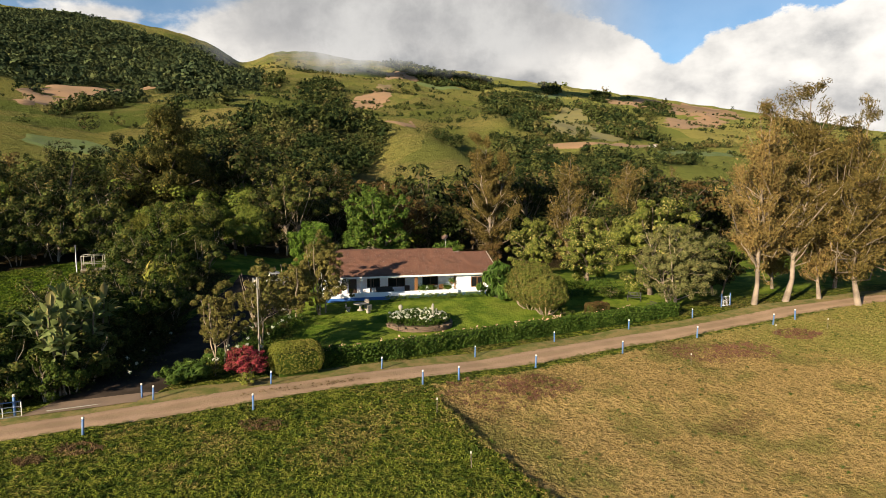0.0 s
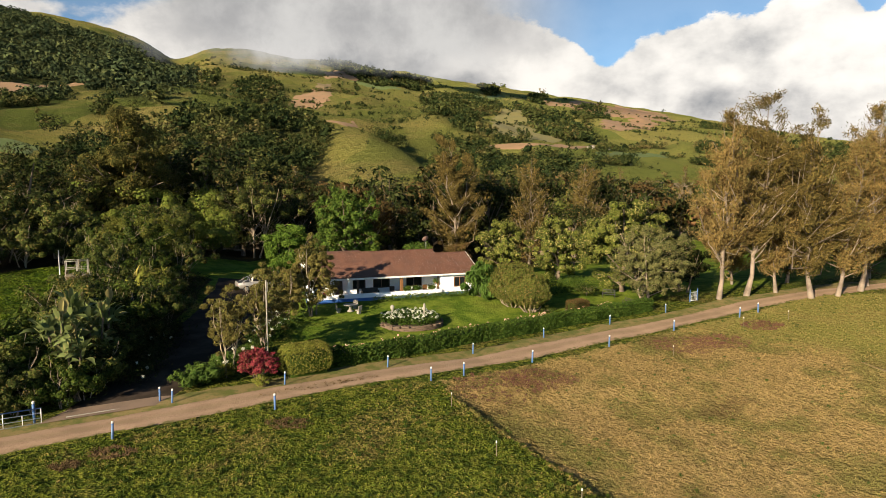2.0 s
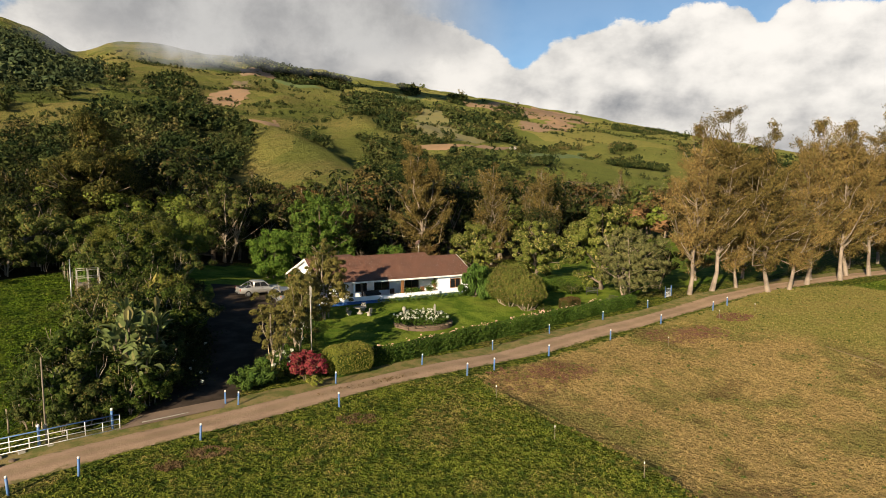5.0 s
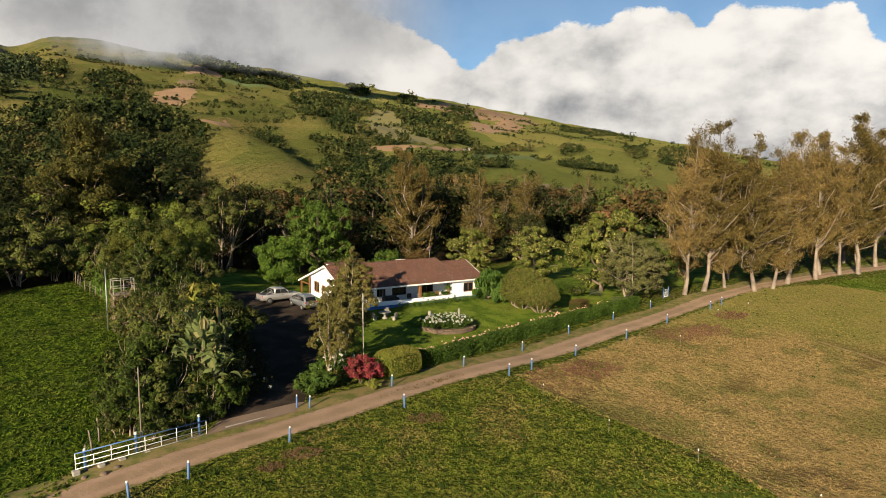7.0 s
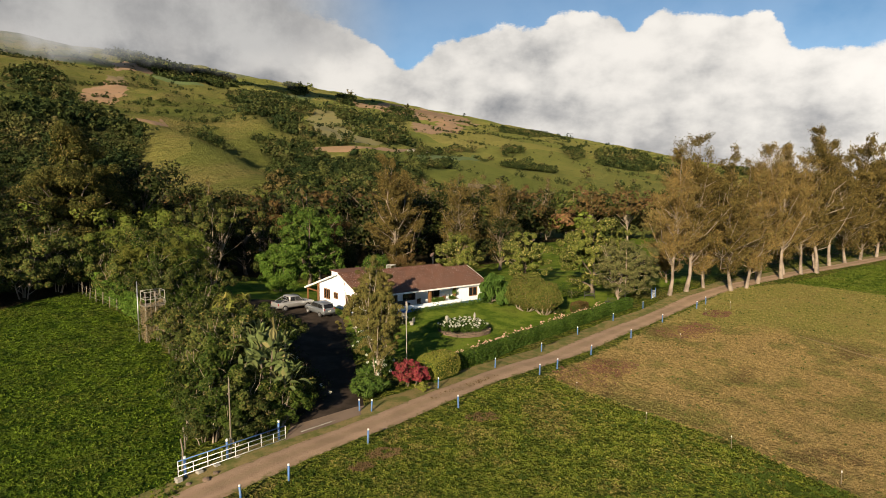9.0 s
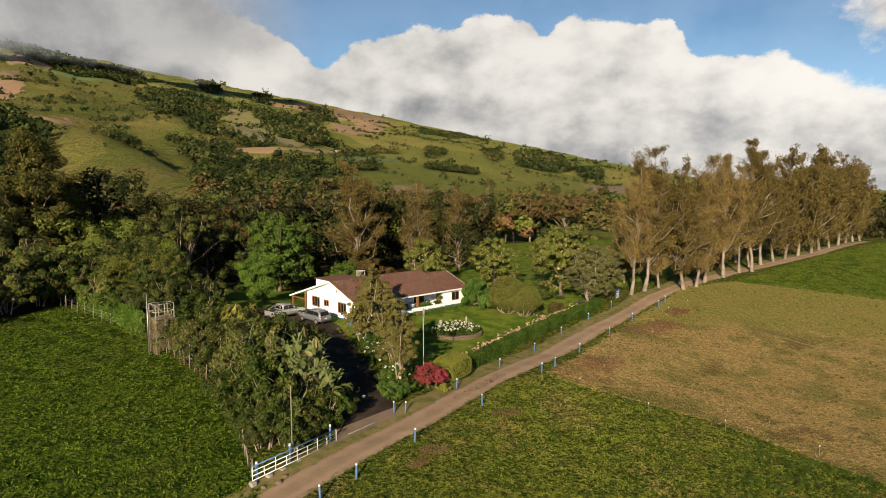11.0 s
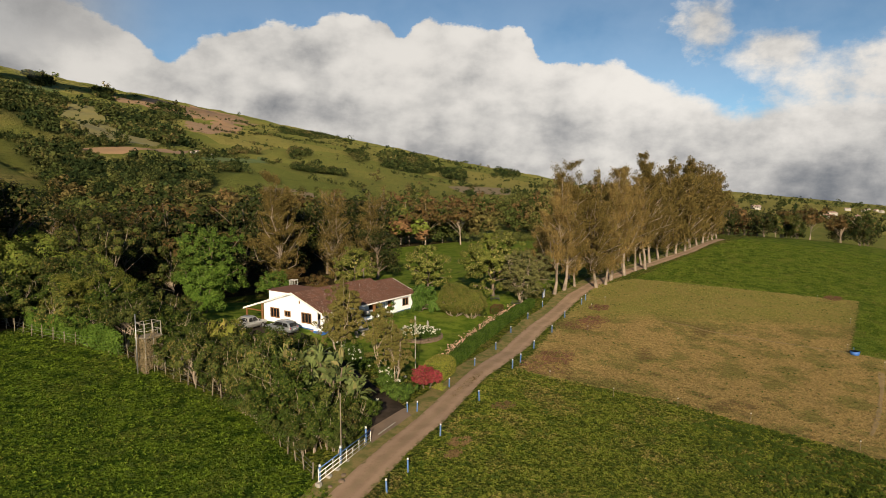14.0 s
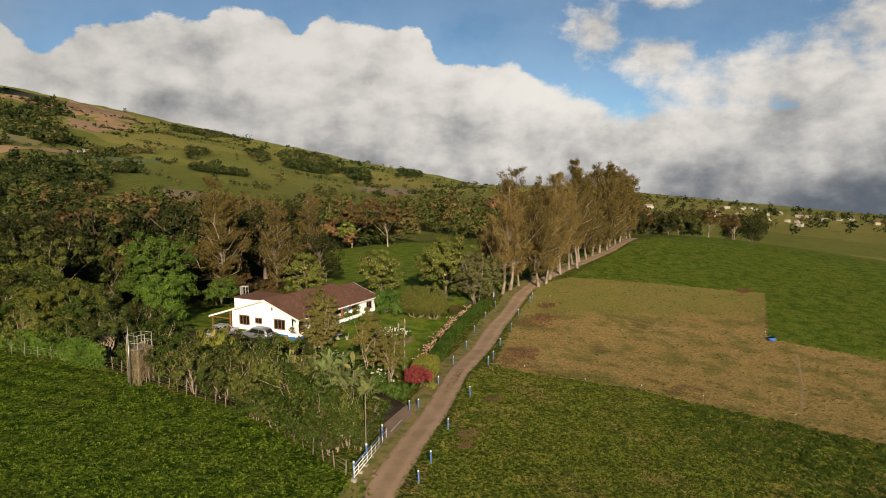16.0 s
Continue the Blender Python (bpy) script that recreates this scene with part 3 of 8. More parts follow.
col = k.mix(k.step(k.m("ADD", floor_zone, k.m("MULTIPLY", k.m("SUBTRACT", n2, 0.5), 0.8)), 0.35, 0.65), col, litter_shade_col)
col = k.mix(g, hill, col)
relief_ = k.m("MULTIPLY", rank, k.m("ADD", k.m("MULTIPLY", n3, 0.6), k.m("ADD", n2, k.m("MULTIPLY", n4, 1.1))))
relief_ = k.m("ADD", relief_, k.m("MULTIPLY", k.m("MULTIPLY", rank, g), k.m("MULTIPLY", blot, 1.3)))
relief_ = k.m("MULTIPLY", relief_, k.m("SUBTRACT", 1.0, k.m("MULTIPLY", r, 0.55)))
slope_ = k.m("MULTIPLY", k.m("SUBTRACT", 1.0, g), k.m("ADD", k.m("MULTIPLY", f2, 14.0), k.m("MULTIPLY", f3, 6.0)))
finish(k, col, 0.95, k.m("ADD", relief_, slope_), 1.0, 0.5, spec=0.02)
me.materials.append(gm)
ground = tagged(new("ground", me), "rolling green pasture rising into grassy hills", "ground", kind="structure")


# ---- helpers for things
def put(name, me, ma, parent=None, label="", at=None):
    ob = new(name, me)
    if ma is not None and not me.materials:
        me.materials.append(ma)
    if parent is not None:
        ob.parent = parent
    if at is not None:
        ob.matrix_basis = at
    if label:
        ob["label"] = label
    return ob


def part(name, bm, ma, parent, label="", at=None):
    me = bpy.data.meshes.new(name)
    bm.to_mesh(me)
    bm.free()
    return put(name, me, ma, parent, label, at)


def thing(name, at, label, category, group="", kind=""):
    e = new(name)
    e.empty_display_size = 0.3
    e.matrix_basis = at
    return tagged(e, label, category, group, kind)


def add_box(bm, lo, hi, bevel=0.0, m=None):
    got = bmesh.ops.create_cube(bm, size=1.0)["verts"]
    c, s = (Vector(lo) + Vector(hi)) / 2, Vector(hi) - Vector(lo)
    for v in got:
        v.co = Vector((v.co.x * s.x, v.co.y * s.y, v.co.z * s.z)) + c
    if bevel:
        es = list({e for v in got for e in v.link_edges})
        done = bmesh.ops.bevel(bm, geom=es, offset=bevel, segments=1, affect="EDGES")
        got = list({v for f in done["faces"] for v in f.verts} | {v for v in got if v.is_valid})
    if m is not None:
        bmesh.ops.transform(bm, matrix=m, verts=got)
    return got


def boxy(lo, hi, bevel=0.0):
    bm = bmesh.new()
    add_box(bm, lo, hi, bevel)
    return bm


def add_tube(bm, pts, radii, n=8, caps=True):
    rings = []
    for i, p in enumerate(pts):
        p = Vector(p)
        d = Vector(pts[min(i + 1, len(pts) - 1)]) - Vector(pts[max(i - 1, 0)])
        q = d.to_track_quat("Z", "Y")
        rings.append([bm.verts.new(p + q @ Vector((radii[i] * math.cos(j * 2 * math.pi / n), radii[i] * math.sin(j * 2 * math.pi / n), 0))) for j in range(n)])
    for r0, r1 in zip(rings, rings[1:]):
        for j in range(n):
            f = bm.faces.new((r0[j], r0[(j + 1) % n], r1[(j + 1) % n], r1[j]))
            f.smooth = True
    if caps:
        bm.faces.new(rings[0][::-1])
        bm.faces.new(rings[-1])


def tube(pts, radii, n=8):
    bm = bmesh.new()
    add_tube(bm, pts, radii, n)
    return bm


def ribbon(name, left, right, lift, ma, label, category, step=0.8, edge=0.0, seed=1):
    """A strip of made ground between two edge lines, laid on the land."""
    left, right = np.array(left, float), np.array(right, float)

    def dense(p):
        q = np.concatenate([[0], np.cumsum(np.hypot(*np.diff(p, axis=0).T))])
        s = np.linspace(0, q[-1], n)
        return np.stack([np.interp(s, q, p[:, i]) for i in (0, 1)], 1)

    n = int(np.hypot(*np.diff(left, axis=0).T).sum() / step) + 2
    a, b = dense(left), dense(right)
    rs = np.random.RandomState(seed)
    cols = 7
    rows = []
    wob = [np.convolve(rs.uniform(-1, 1, n + 8), np.ones(9) / 9, "valid")[:n] * 3 * edge for _ in (0, 1)]
    for j in range(cols):
        f = j / (cols - 1)
        p = a * (1 - f) + b * f
        dirn = (b - a) / np.hypot(*(b - a).T)[:, None]
        if j == 0:
            p = p + dirn * wob[0][:, None]
        if j == cols - 1:
            p = p + dirn * wob[1][:, None]
        z = height(p[:, 0], p[:, 1]) + lift * (1 if 0 < j < cols - 1 else -0.6)
        rows.append(np.column_stack([p, z]))
    V = np.concatenate(rows)
    ii = np.arange(cols * n).reshape(cols, n)
    F = np.stack([ii[:-1, :-1], ii[1:, :-1], ii[1:, 1:], ii[:-1, 1:]], -1).reshape(-1, 4)
    me_ = raw_mesh(name, V, F, True)
    at_ = me_.attributes.new("across", "FLOAT", "POINT")
    at_.data.foreach_set("value", np.repeat(np.linspace(0, 1, cols), n).astype(np.float32))
    return tagged(put(name, me_, ma), label, category, kind="structure")

# ---- road, drive
dirt, k = material("packed_dirt_road")
pos = k.n("ShaderNodeNewGeometry").outputs["Position"]
d1, d2, d3 = k.noise(pos, 0.5, 5.0, 0.6), k.noise(pos, 4.0, 4.0, 0.6), k.noise(pos, 30.0, 3.0)
c = k.mix(k.step(d1, 0.35, 0.65), (0.235, 0.160, 0.106), (0.315, 0.218, 0.148))
c = k.mix(k.m("MULTIPLY", k.step(d2, 0.5, 0.7), 0.5), c, (0.17, 0.115, 0.07))
ac = k.n("ShaderNodeAttribute", attribute_name="across").outputs["Fac"]
rim = k.m("ABSOLUTE", k.m("SUBTRACT", ac, 0.5))
mid_ = k.m("MULTIPLY", k.step(k.m("ADD", rim, k.m("MULTIPLY", k.m("SUBTRACT", d2, 0.5), 0.3)), 0.14, 0.04), 0.35)
c = k.mix(mid_, c, (0.20, 0.155, 0.085))
trk = k.m("MULTIPLY", k.step(k.m("ABSOLUTE", k.m("SUBTRACT", rim, 0.25)), 0.12, 0.02), 0.45)
c = k.mix(trk, c, (0.335, 0.236, 0.162))
c = k.mix(k.step(k.m("ADD", rim, k.m("MULTIPLY", k.m("SUBTRACT", k.noise(pos, 1.6, 4.0), 0.5), 0.55)), 0.36, 0.46), c, (0.125, 0.11, 0.042))
finish(k, c, 0.95, k.m("ADD", d3, k.m("MULTIPLY", d2, 2.0)), 0.4, 0.04, spec=0.2)
M["dirt"] = dirt
tar, k = material("dark_packed_earth")
pos = k.n("ShaderNodeNewGeometry").outputs["Position"]
d1, d2 = k.noise(pos, 0.45, 5.0, 0.6), k.noise(pos, 14.0, 4.0, 0.6)
c = k.mix(k.step(d1, 0.4, 0.7), (0.030, 0.024, 0.019), (0.064, 0.050, 0.040))
finish(k, k.mix(k.m("MULTIPLY", d2, 0.3), c, (0.046, 0.036, 0.028)), 1.0, d2, 0.3, 0.02, spec=0.03)
M["tarmac"] = tar
M["apron"] = plain("packed_gravel", (0.185, 0.130, 0.092), (0.115, 0.084, 0.060), 0.6, 12, 0.95, 0.4, dist=0.03)
verge, k = material("mown_verge")
pos = k.n("ShaderNodeNewGeometry").outputs["Position"]
d1, d2 = k.noise(pos, 0.8, 5.0, 0.6), k.noise(pos, 6.0, 4.0, 0.6)
c = k.mix(k.step(d1, 0.36, 0.60), (0.095, 0.108, 0.026), (0.195, 0.152, 0.064))
finish(k, k.mix(k.m("MULTIPLY", k.step(d2, 0.5, 0.7), 0.5), c, (0.06, 0.085, 0.018)), 0.95, d2, 0.5, 0.06, spec=0.15)
M["verge"] = verge

ROAD = [(-75, 12), (-55, 23.5), (-34, 33.4), (-26, 37.6), (-19.5, 40.6), (-13.1, 44.2), (-6.2, 48.1), (4, 52.6), (16.2, 58.7), (25.6, 62.6), (36.4, 67.6), (47.5, 71.2), (62, 74), (80, 77), (100, 81), (140, 92)]


def offset(line, d):
    p = np.array(line, float)
    t = np.gradient(p, axis=0)
    t /= np.hypot(*t.T)[:, None]
    return p + np.column_stack([-t[:, 1], t[:, 0]]) * d


ribbon("verge", offset(ROAD, 3.1), offset(ROAD, 0.8), 0.02, M["verge"], "mown grass verge with dry patches beside the road", "verge", edge=0.25, seed=5)
ribbon("road", offset(ROAD, 1.45), offset(ROAD, -1.45), 0.05, M["dirt"], "unpaved brown dirt farm road with worn wheel tracks", "road", edge=0.22, seed=2)
ribbon("drive_apron", [(-27.4, 39.3), (-26.3, 41.6)], [(-19.6, 42.6), (-19.2, 44.2)], 0.07, M["apron"], "pale packed gravel apron at the mouth of the drive", "driveway", edge=0.2, seed=4)
ribbon("driveway", [(-26.4, 41.3), (-25.5, 46), (-25.2, 56), (-25, 66), (-25.5, 76), (-27, 85)], [(-19.3, 43.9), (-18.2, 49), (-16.6, 58), (-15.2, 66), (-14.4, 71), (-16.6, 84)], 0.04, M["tarmac"],
       "dark packed earth driveway leading to the house", "driveway", edge=0.15, seed=3)


# ---- leaves and trees
def leaf_quads(rs, P, out, size, slim=0.6, turn=0.9, droop=0.0, fold=0.25, along=None):
    """Pointed, folded leaves at P; out: the way each faces; size: its length; along: the way it points."""
    n = len(P)
    nrm = out + rs.normal(0, turn, (n, 3))
    nrm /= np.linalg.norm(nrm, axis=1)[:, None] + 1e-9
    t = rs.normal(0, 1, (n, 3)) + out * 0.6 if along is None else along + rs.normal(0, 0.35, (n, 3))
    t[:, 2] -= droop
    t -= nrm * np.sum(t * nrm, 1)[:, None]
    t /= np.linalg.norm(t, axis=1)[:, None] + 1e-9
    s = np.cross(nrm, t)
    ln = (size * rs.uniform(0.65, 1.35, n))[:, None]
    wd = ln * slim * 0.5
    V = np.stack([P - t * ln * 0.5, P + s * wd + nrm * ln * fold * 0.5, P + t * ln * 0.5, P - s * wd + nrm * ln * fold * 0.5], 1)
    return V.reshape(-1, 3)


def leaf_mesh(name, V, sides=4):
    n = len(V) // sides
    return raw_mesh(name, V, np.arange(n * sides).reshape(n, sides))


def simple(V):
    """The same leaves as three-cornered blades."""
    V = V.reshape(-1, 4, 3)
    return np.stack([V[:, 0] * 0.5 + V[:, 1] * 0.5 + (V[:, 0] - V[:, 2]) * 0.15, V[:, 3] * 1.1 - V[:, 1] * 0.1, V[:, 2]], 1).reshape(-1, 3)


def clumps(rs, n, shape, rx, rz, uneven=0.25):
    """Middles of leaf clumps over a crown of that shape, about its own middle, uneven in outline."""
    d = rs.normal(0, 1, (n, 3))
    d /= np.linalg.norm(d, axis=1)[:, None]
    rad = rs.uniform(0.35, 1.0, n) ** 0.45
    lump = 1 + uneven * np.sin(d[:, 0] * 5 + rs.uniform(0, 6)) * np.sin(d[:, 1] * 4 + rs.uniform(0, 6)) + uneven * 0.6 * np.sin(d[:, 2] * 7 + rs.uniform(0, 6)) + rs.normal(0, uneven * 0.35, n)
    p = d * (rad * lump)[:, None]
    if shape == "cone":
        f = np.clip(0.5 - p[:, 2] * 0.5, 0.05, 1) ** 0.8
        p[:, :2] *= (f * 1.25)[:, None]
    elif shape == "column":
        p[:, :2] /= (np.sqrt(np.clip(1 - np.clip(p[:, 2], -0.97, 0.97) ** 2, 0.12, 1)) ** 0.55)[:, None]
    elif shape == "plume":
        f = np.clip(p[:, 2] * 0.5 + 0.5, 0, 1)
        p[:, :2] *= np.clip(1.1 - 0.85 * f ** 1.4, 0.12, 1)[:, None]
    elif shape == "dome":
        p[:, 2] = np.where(p[:, 2] < 0, p[:, 2] * 0.45, p[:, 2])
    elif shape == "flat":
        p[:, 2] = np.where(p[:, 2] < 0, p[:, 2] * 0.4, p[:, 2] * 0.8)
    return p * (rx, rx, rz), d


def limb_mesh(name, limbs, sides=5):
    V, F, base = [], [], 0
    for pts, radii in limbs:
        for i, p in enumerate(pts):
            d = Vector(pts[min(i + 1, len(pts) - 1)]) - Vector(pts[max(i - 1, 0)])
            q = d.to_track_quat("Z", "Y")
            for j in range(sides):
                a = j * 2 * math.pi / sides
                V.append(Vector(p) + q @ Vector((radii[i] * math.cos(a), radii[i] * math.sin(a), 0)))
        for i in range(len(pts) - 1):
            for j in range(sides):
                F.append((base + i * sides + j, base + i * sides + (j + 1) % sides, base + (i + 1) * sides + (j + 1) % sides, base + (i + 1) * sides + j))
        base += len(pts) * sides
    return raw_mesh(name, [tuple(v) for v in V], F, True)


def tree_parts(seed, tall, rx, bare, leaves, leaf, shape="round", nclump=60, spread=0.2, trunk=0.2, lean=0.05, stems=1, nlimb=16, slim=0.6, droop=0.0, uneven=0.25, sides=6, turn=0.42, rise=(0.45, 0.8), thin=1.0, stretch=0.75, tri=False, shell=0.2):
    """Meshes of a tree, standing on the origin: its wood and its leaves. bare: height of the crown's foot."""
    rs = np.random.RandomState(seed)
    rz = (tall - bare) / 2
    mid = np.array([lean * tall, 0, bare + rz])
    c, d = clumps(rs, nclump, shape, rx, rz, uneven)
    c = c + mid
    c[:, 2] = np.maximum(c[:, 2], bare * 0.6 + 0.1)
    limbs = []
    for s in range(stems):
        a = rs.uniform(0, 6.28)
        off = np.array([math.cos(a), math.sin(a), 0]) * (0.15 * rx if stems > 1 else 0)
        top = np.array([lean * tall, 0, tall * 0.86]) + off * 3
        pts = []
        for i in range(7):
            f = i / 6
            pts.append(tuple(off * (1 + 2 * f) + (top - off) * f + rs.normal(0, 0.012 * tall, 3) * (1, 1, 0) * (0 < i) + (0, 0, -0.25 if i == 0 else 0)))
        radii = [trunk * (1.35 if i == 0 else 1) * (1 - 0.83 * i / 6) / (stems ** 0.5) for i in range(7)]
        limbs.append((pts, radii))
    for i in rs.choice(len(c), min(nlimb, len(c)), replace=False):
        pts, radii = limbs[rs.randint(stems)]
        f = np.clip((c[i][2] / tall) * rs.uniform(*rise), bare / tall * 0.6, 0.8)
        j = min(int(f * 6), 5)
        a = np.array(pts[j]) + (np.array(pts[j + 1]) - np.array(pts[j])) * (f * 6 - j)
        r0 = radii[j] * 0.5 * thin
        m = a * 0.45 + c[i] * 0.55 + np.array([0, 0, 0.06 * tall]) * rs.uniform(-0.3, 1)
        limbs.append(([tuple(a), tuple(m), tuple(c[i])], [r0, r0 * 0.6, r0 * 0.22]))
    wood = limb_mesh("trunk", limbs, sides)
    per = rs.multinomial(leaves, np.ones(nclump) / nclump)
    P, O = [], []
    for q, k_, dd in zip(c, per, d):
        v = rs.normal(0, 1, (k_, 3))
        v /= np.linalg.norm(v, axis=1)[:, None] + 1e-9
        rad = rs.uniform(shell, 1, (k_, 1)) ** 0.5 * spread * (rx + rz) * 0.5 * rs.uniform(0.7, 1.3)
        P.append(q + v * rad * (1, 1, stretch))
        O.append(v * 1.1 + dd * 0.6 + (0, 0, 0.25))
    # oversized leaves added deep inside the crown to block light and darken gaps
    nin = max(40, leaves // 16)
    v = rs.normal(0, 1, (nin, 3))
    v /= np.linalg.norm(v, axis=1)[:, None]
    q = c[rs.choice(len(c), nin)]
    P.append(mid + (q - mid) * rs.uniform(0.25, 0.72, (nin, 1)))
    O.append(v)
    leaf = np.concatenate([np.full(leaves, leaf), np.full(nin, min(max(leaf * 1.6, 0.14 * min(rx, rz)), 0.36 * min(rx, rz)))])
    P, O = np.concatenate(P), np.concatenate(O)
    P[:, 2] = np.maximum(P[:, 2], 0.05)
    V = leaf_quads(rs, P, O, leaf, slim, turn, droop)
    crown = leaf_mesh("crown", simple(V), 3) if tri else leaf_mesh("crown", V)
    return wood, crown


def casuarina(seed, tall, leaves, stems=2, girth=0.25, low=0.17, leaf=0.62):
    """A tall, open tree: winding pale stems, rising limbs, feathery needle tufts round their ends."""
    rs = np.random.RandomState(seed)
    limbs, P, D, W, S = [], [], [], [], []
    for s in range(stems):
        top = tall * (1, 0.88, 0.74)[s]
        a, lean = rs.uniform(0, 6.28), rs.uniform(0.01, 0.05) + 0.08 * (s > 0)
        x, y, pts = 0.0, 0.0, []
        for i in range(10):
            if s and i < 3:
                pts.append(limbs[0][0][i])
                x, y = pts[-1][:2]
                continue
            pts.append((x, y, -0.3 if i == 0 else top * 0.97 * i / 9))
            x += lean * math.cos(a) * top / 9 + rs.normal(0, 0.012 * top)
            y += lean * math.sin(a) * top / 9 + rs.normal(0, 0.016 * top)
        g = girth * (1, 0.8, 0.65)[s]
        radii = [g * (1.4 if i == 0 else 1) * (1 - 0.88 * i / 9) for i in range(10)]
        limbs.append((pts, radii))
        n = int((50 if stems == 1 else 34) * top / tall)
        for f in np.sort(low + (0.99 - low) * rs.uniform(0, 1, n) ** 1.15):
            j = min(int(f * 9), 8)
            p0 = np.array(pts[j]) + (np.array(pts[j + 1]) - np.array(pts[j])) * (f * 9 - j)
            b, up = rs.uniform(0, 6.28), rs.uniform(0.5 if f < 0.3 else 0.2, 1.0) + 0.35 * f
            ln = tall * (0.235 * (1 - f) ** 0.6 + 0.045) * rs.uniform(0.5, 1.35) * min(1.0, 0.5 + 1.9 * f)
            d = np.array([math.cos(b) * math.cos(up), math.sin(b) * math.cos(up), math.sin(up)])
            kink = rs.normal(0, 0.17, 3) * ln
            mid_, end = p0 + d * ln * 0.5 + kink, p0 + d * ln + (0, 0, 0.14 * ln)
            r0 = min(radii[j] * 0.62, 0.022 + 0.017 * ln)
            limbs.append(([tuple(p0), tuple(mid_), tuple(end)], [r0, r0 * 0.7, r0 * 0.25]))
            wide = min(1.0, 0.3 + 0.22 * ln)
            for q in rs.uniform(0.34, 1.12, 5):
                c = (p0 + (mid_ - p0) * q * 2 if q < 0.5 else mid_ + (end - mid_) * (q * 2 - 1)) + rs.normal(0, 0.05 * ln + 0.05, 3)
                P.append(c)
                D.append(d)
                S.append(wide * rs.uniform(0.55, 1.35))
                W.append(S[-1] ** 2 * (0.16 + 2.4 * rs.uniform(0, 1) ** 3.2))
    P, D, W, S = np.array(P), np.array(D), np.array(W), np.array(S)
    pick = rs.choice(len(P), leaves, p=W / W.sum())
    v = rs.normal(0, 1, (leaves, 3))
    v /= np.linalg.norm(v, axis=1)[:, None]
    v *= rs.uniform(0.1, 1, (leaves, 1)) ** 0.5
    wide = S[pick][:, None]
    at_ = P[pick] + v * np.array((0.85, 0.85, 0.5)) * wide + D[pick] * rs.normal(0, 0.45, (leaves, 1)) * wide
    at_[:, 2] = np.maximum(at_[:, 2], 0.9)
    V = leaf_quads(rs, at_, v * 0.9 + (0, 0, 0.35), leaf, 0.25, 0.4, along=D[pick] + v * 0.5 + (0, 0, 0.15))
    return limb_mesh("trunk", limbs, 5), leaf_mesh("crown", simple(V), 3)


def plant(name, x, y, meshes, wood, leaf, label, category="tree", group="", rz=0.0, s=1.0, sink=0.0):
    wood_me, crown_me = meshes
    e = thing(name, pose(x, y, h(x, y) - sink, 0, 0, rz) @ Matrix.Diagonal((s, s, s, 1)), label, category, group)
    if wood_me:
        put("trunk", wood_me, wood, e)
    put("crown", crown_me, leaf, e)
    return e

# ---- the house
HX, HY, HZ, HR = -13.02, 70.2, 9.1, 13.7
house_at = pose(HX, HY, HZ, 0, 0, HR)
house = thing("house", house_at, "single-storey white farmhouse with brown shingle roof and blue base", "house")
PITCH, BACK, EAVE, RIDGE, STEP, LONG, LOWR = 0.375, 0.305, 2.66, 5.9, 15.9, 19.9, 4.9


def roof_z(v, ridge=5.9):
    """Height of the roof's upper face at depth v."""
    top = EAVE + (ridge + 0.1) * PITCH
    return EAVE + (v + 0.1) * PITCH if v < ridge else top - (v - ridge) * BACK


def wall(name, x0, x1, v, z0, z1, holes, thick=0.18, along="x", ma=None, parent=None, top=None):
    """A wall of one leaf with openings through it; top: an uneven upper edge as (place, height)."""
    bm = bmesh.new()
    cuts = sorted({x0, x1, *[q for o in holes for q in o[:2]], *[t[0] for t in (top or [])]})

    def zt(s):
        return float(np.interp(s, [t[0] for t in top], [t[1] for t in top])) if top else z1

    def slab(a, b, lo0, lo1, hi0, hi1):
        if along == "x":
            c = [(a, v, lo0), (b, v, lo1), (b, v + thick, lo1), (a, v + thick, lo0), (a, v, hi0), (b, v, hi1), (b, v + thick, hi1), (a, v + thick, hi0)]
        else:
            c = [(v, a, lo0), (v + thick, a, lo0), (v + thick, b, lo1), (v, b, lo1), (v, a, hi0), (v + thick, a, hi0), (v + thick, b, hi1), (v, b, hi1)]
        q = [bm.verts.new(p) for p in c]
        for f in ((0, 3, 2, 1), (4, 5, 6, 7), (0, 1, 5, 4), (1, 2, 6, 5), (2, 3, 7, 6), (3, 0, 4, 7)):
            bm.faces.new([q[i] for i in f])

    for a, b in zip(cuts, cuts[1:]):
        m = (a + b) / 2
        gaps = sorted((o[2], o[3]) for o in holes if o[0] <= m <= o[1])
        z = z0
        for lo, hi in gaps:
            if lo > z:
                slab(a, b, z, z, lo, lo)
            z = hi
        slab(a, b, z, z, zt(a), zt(b))
    bmesh.ops.remove_doubles(bm, verts=bm.verts, dist=1e-4)
    return part(name, bm, ma or M["white_wall"], parent or house)


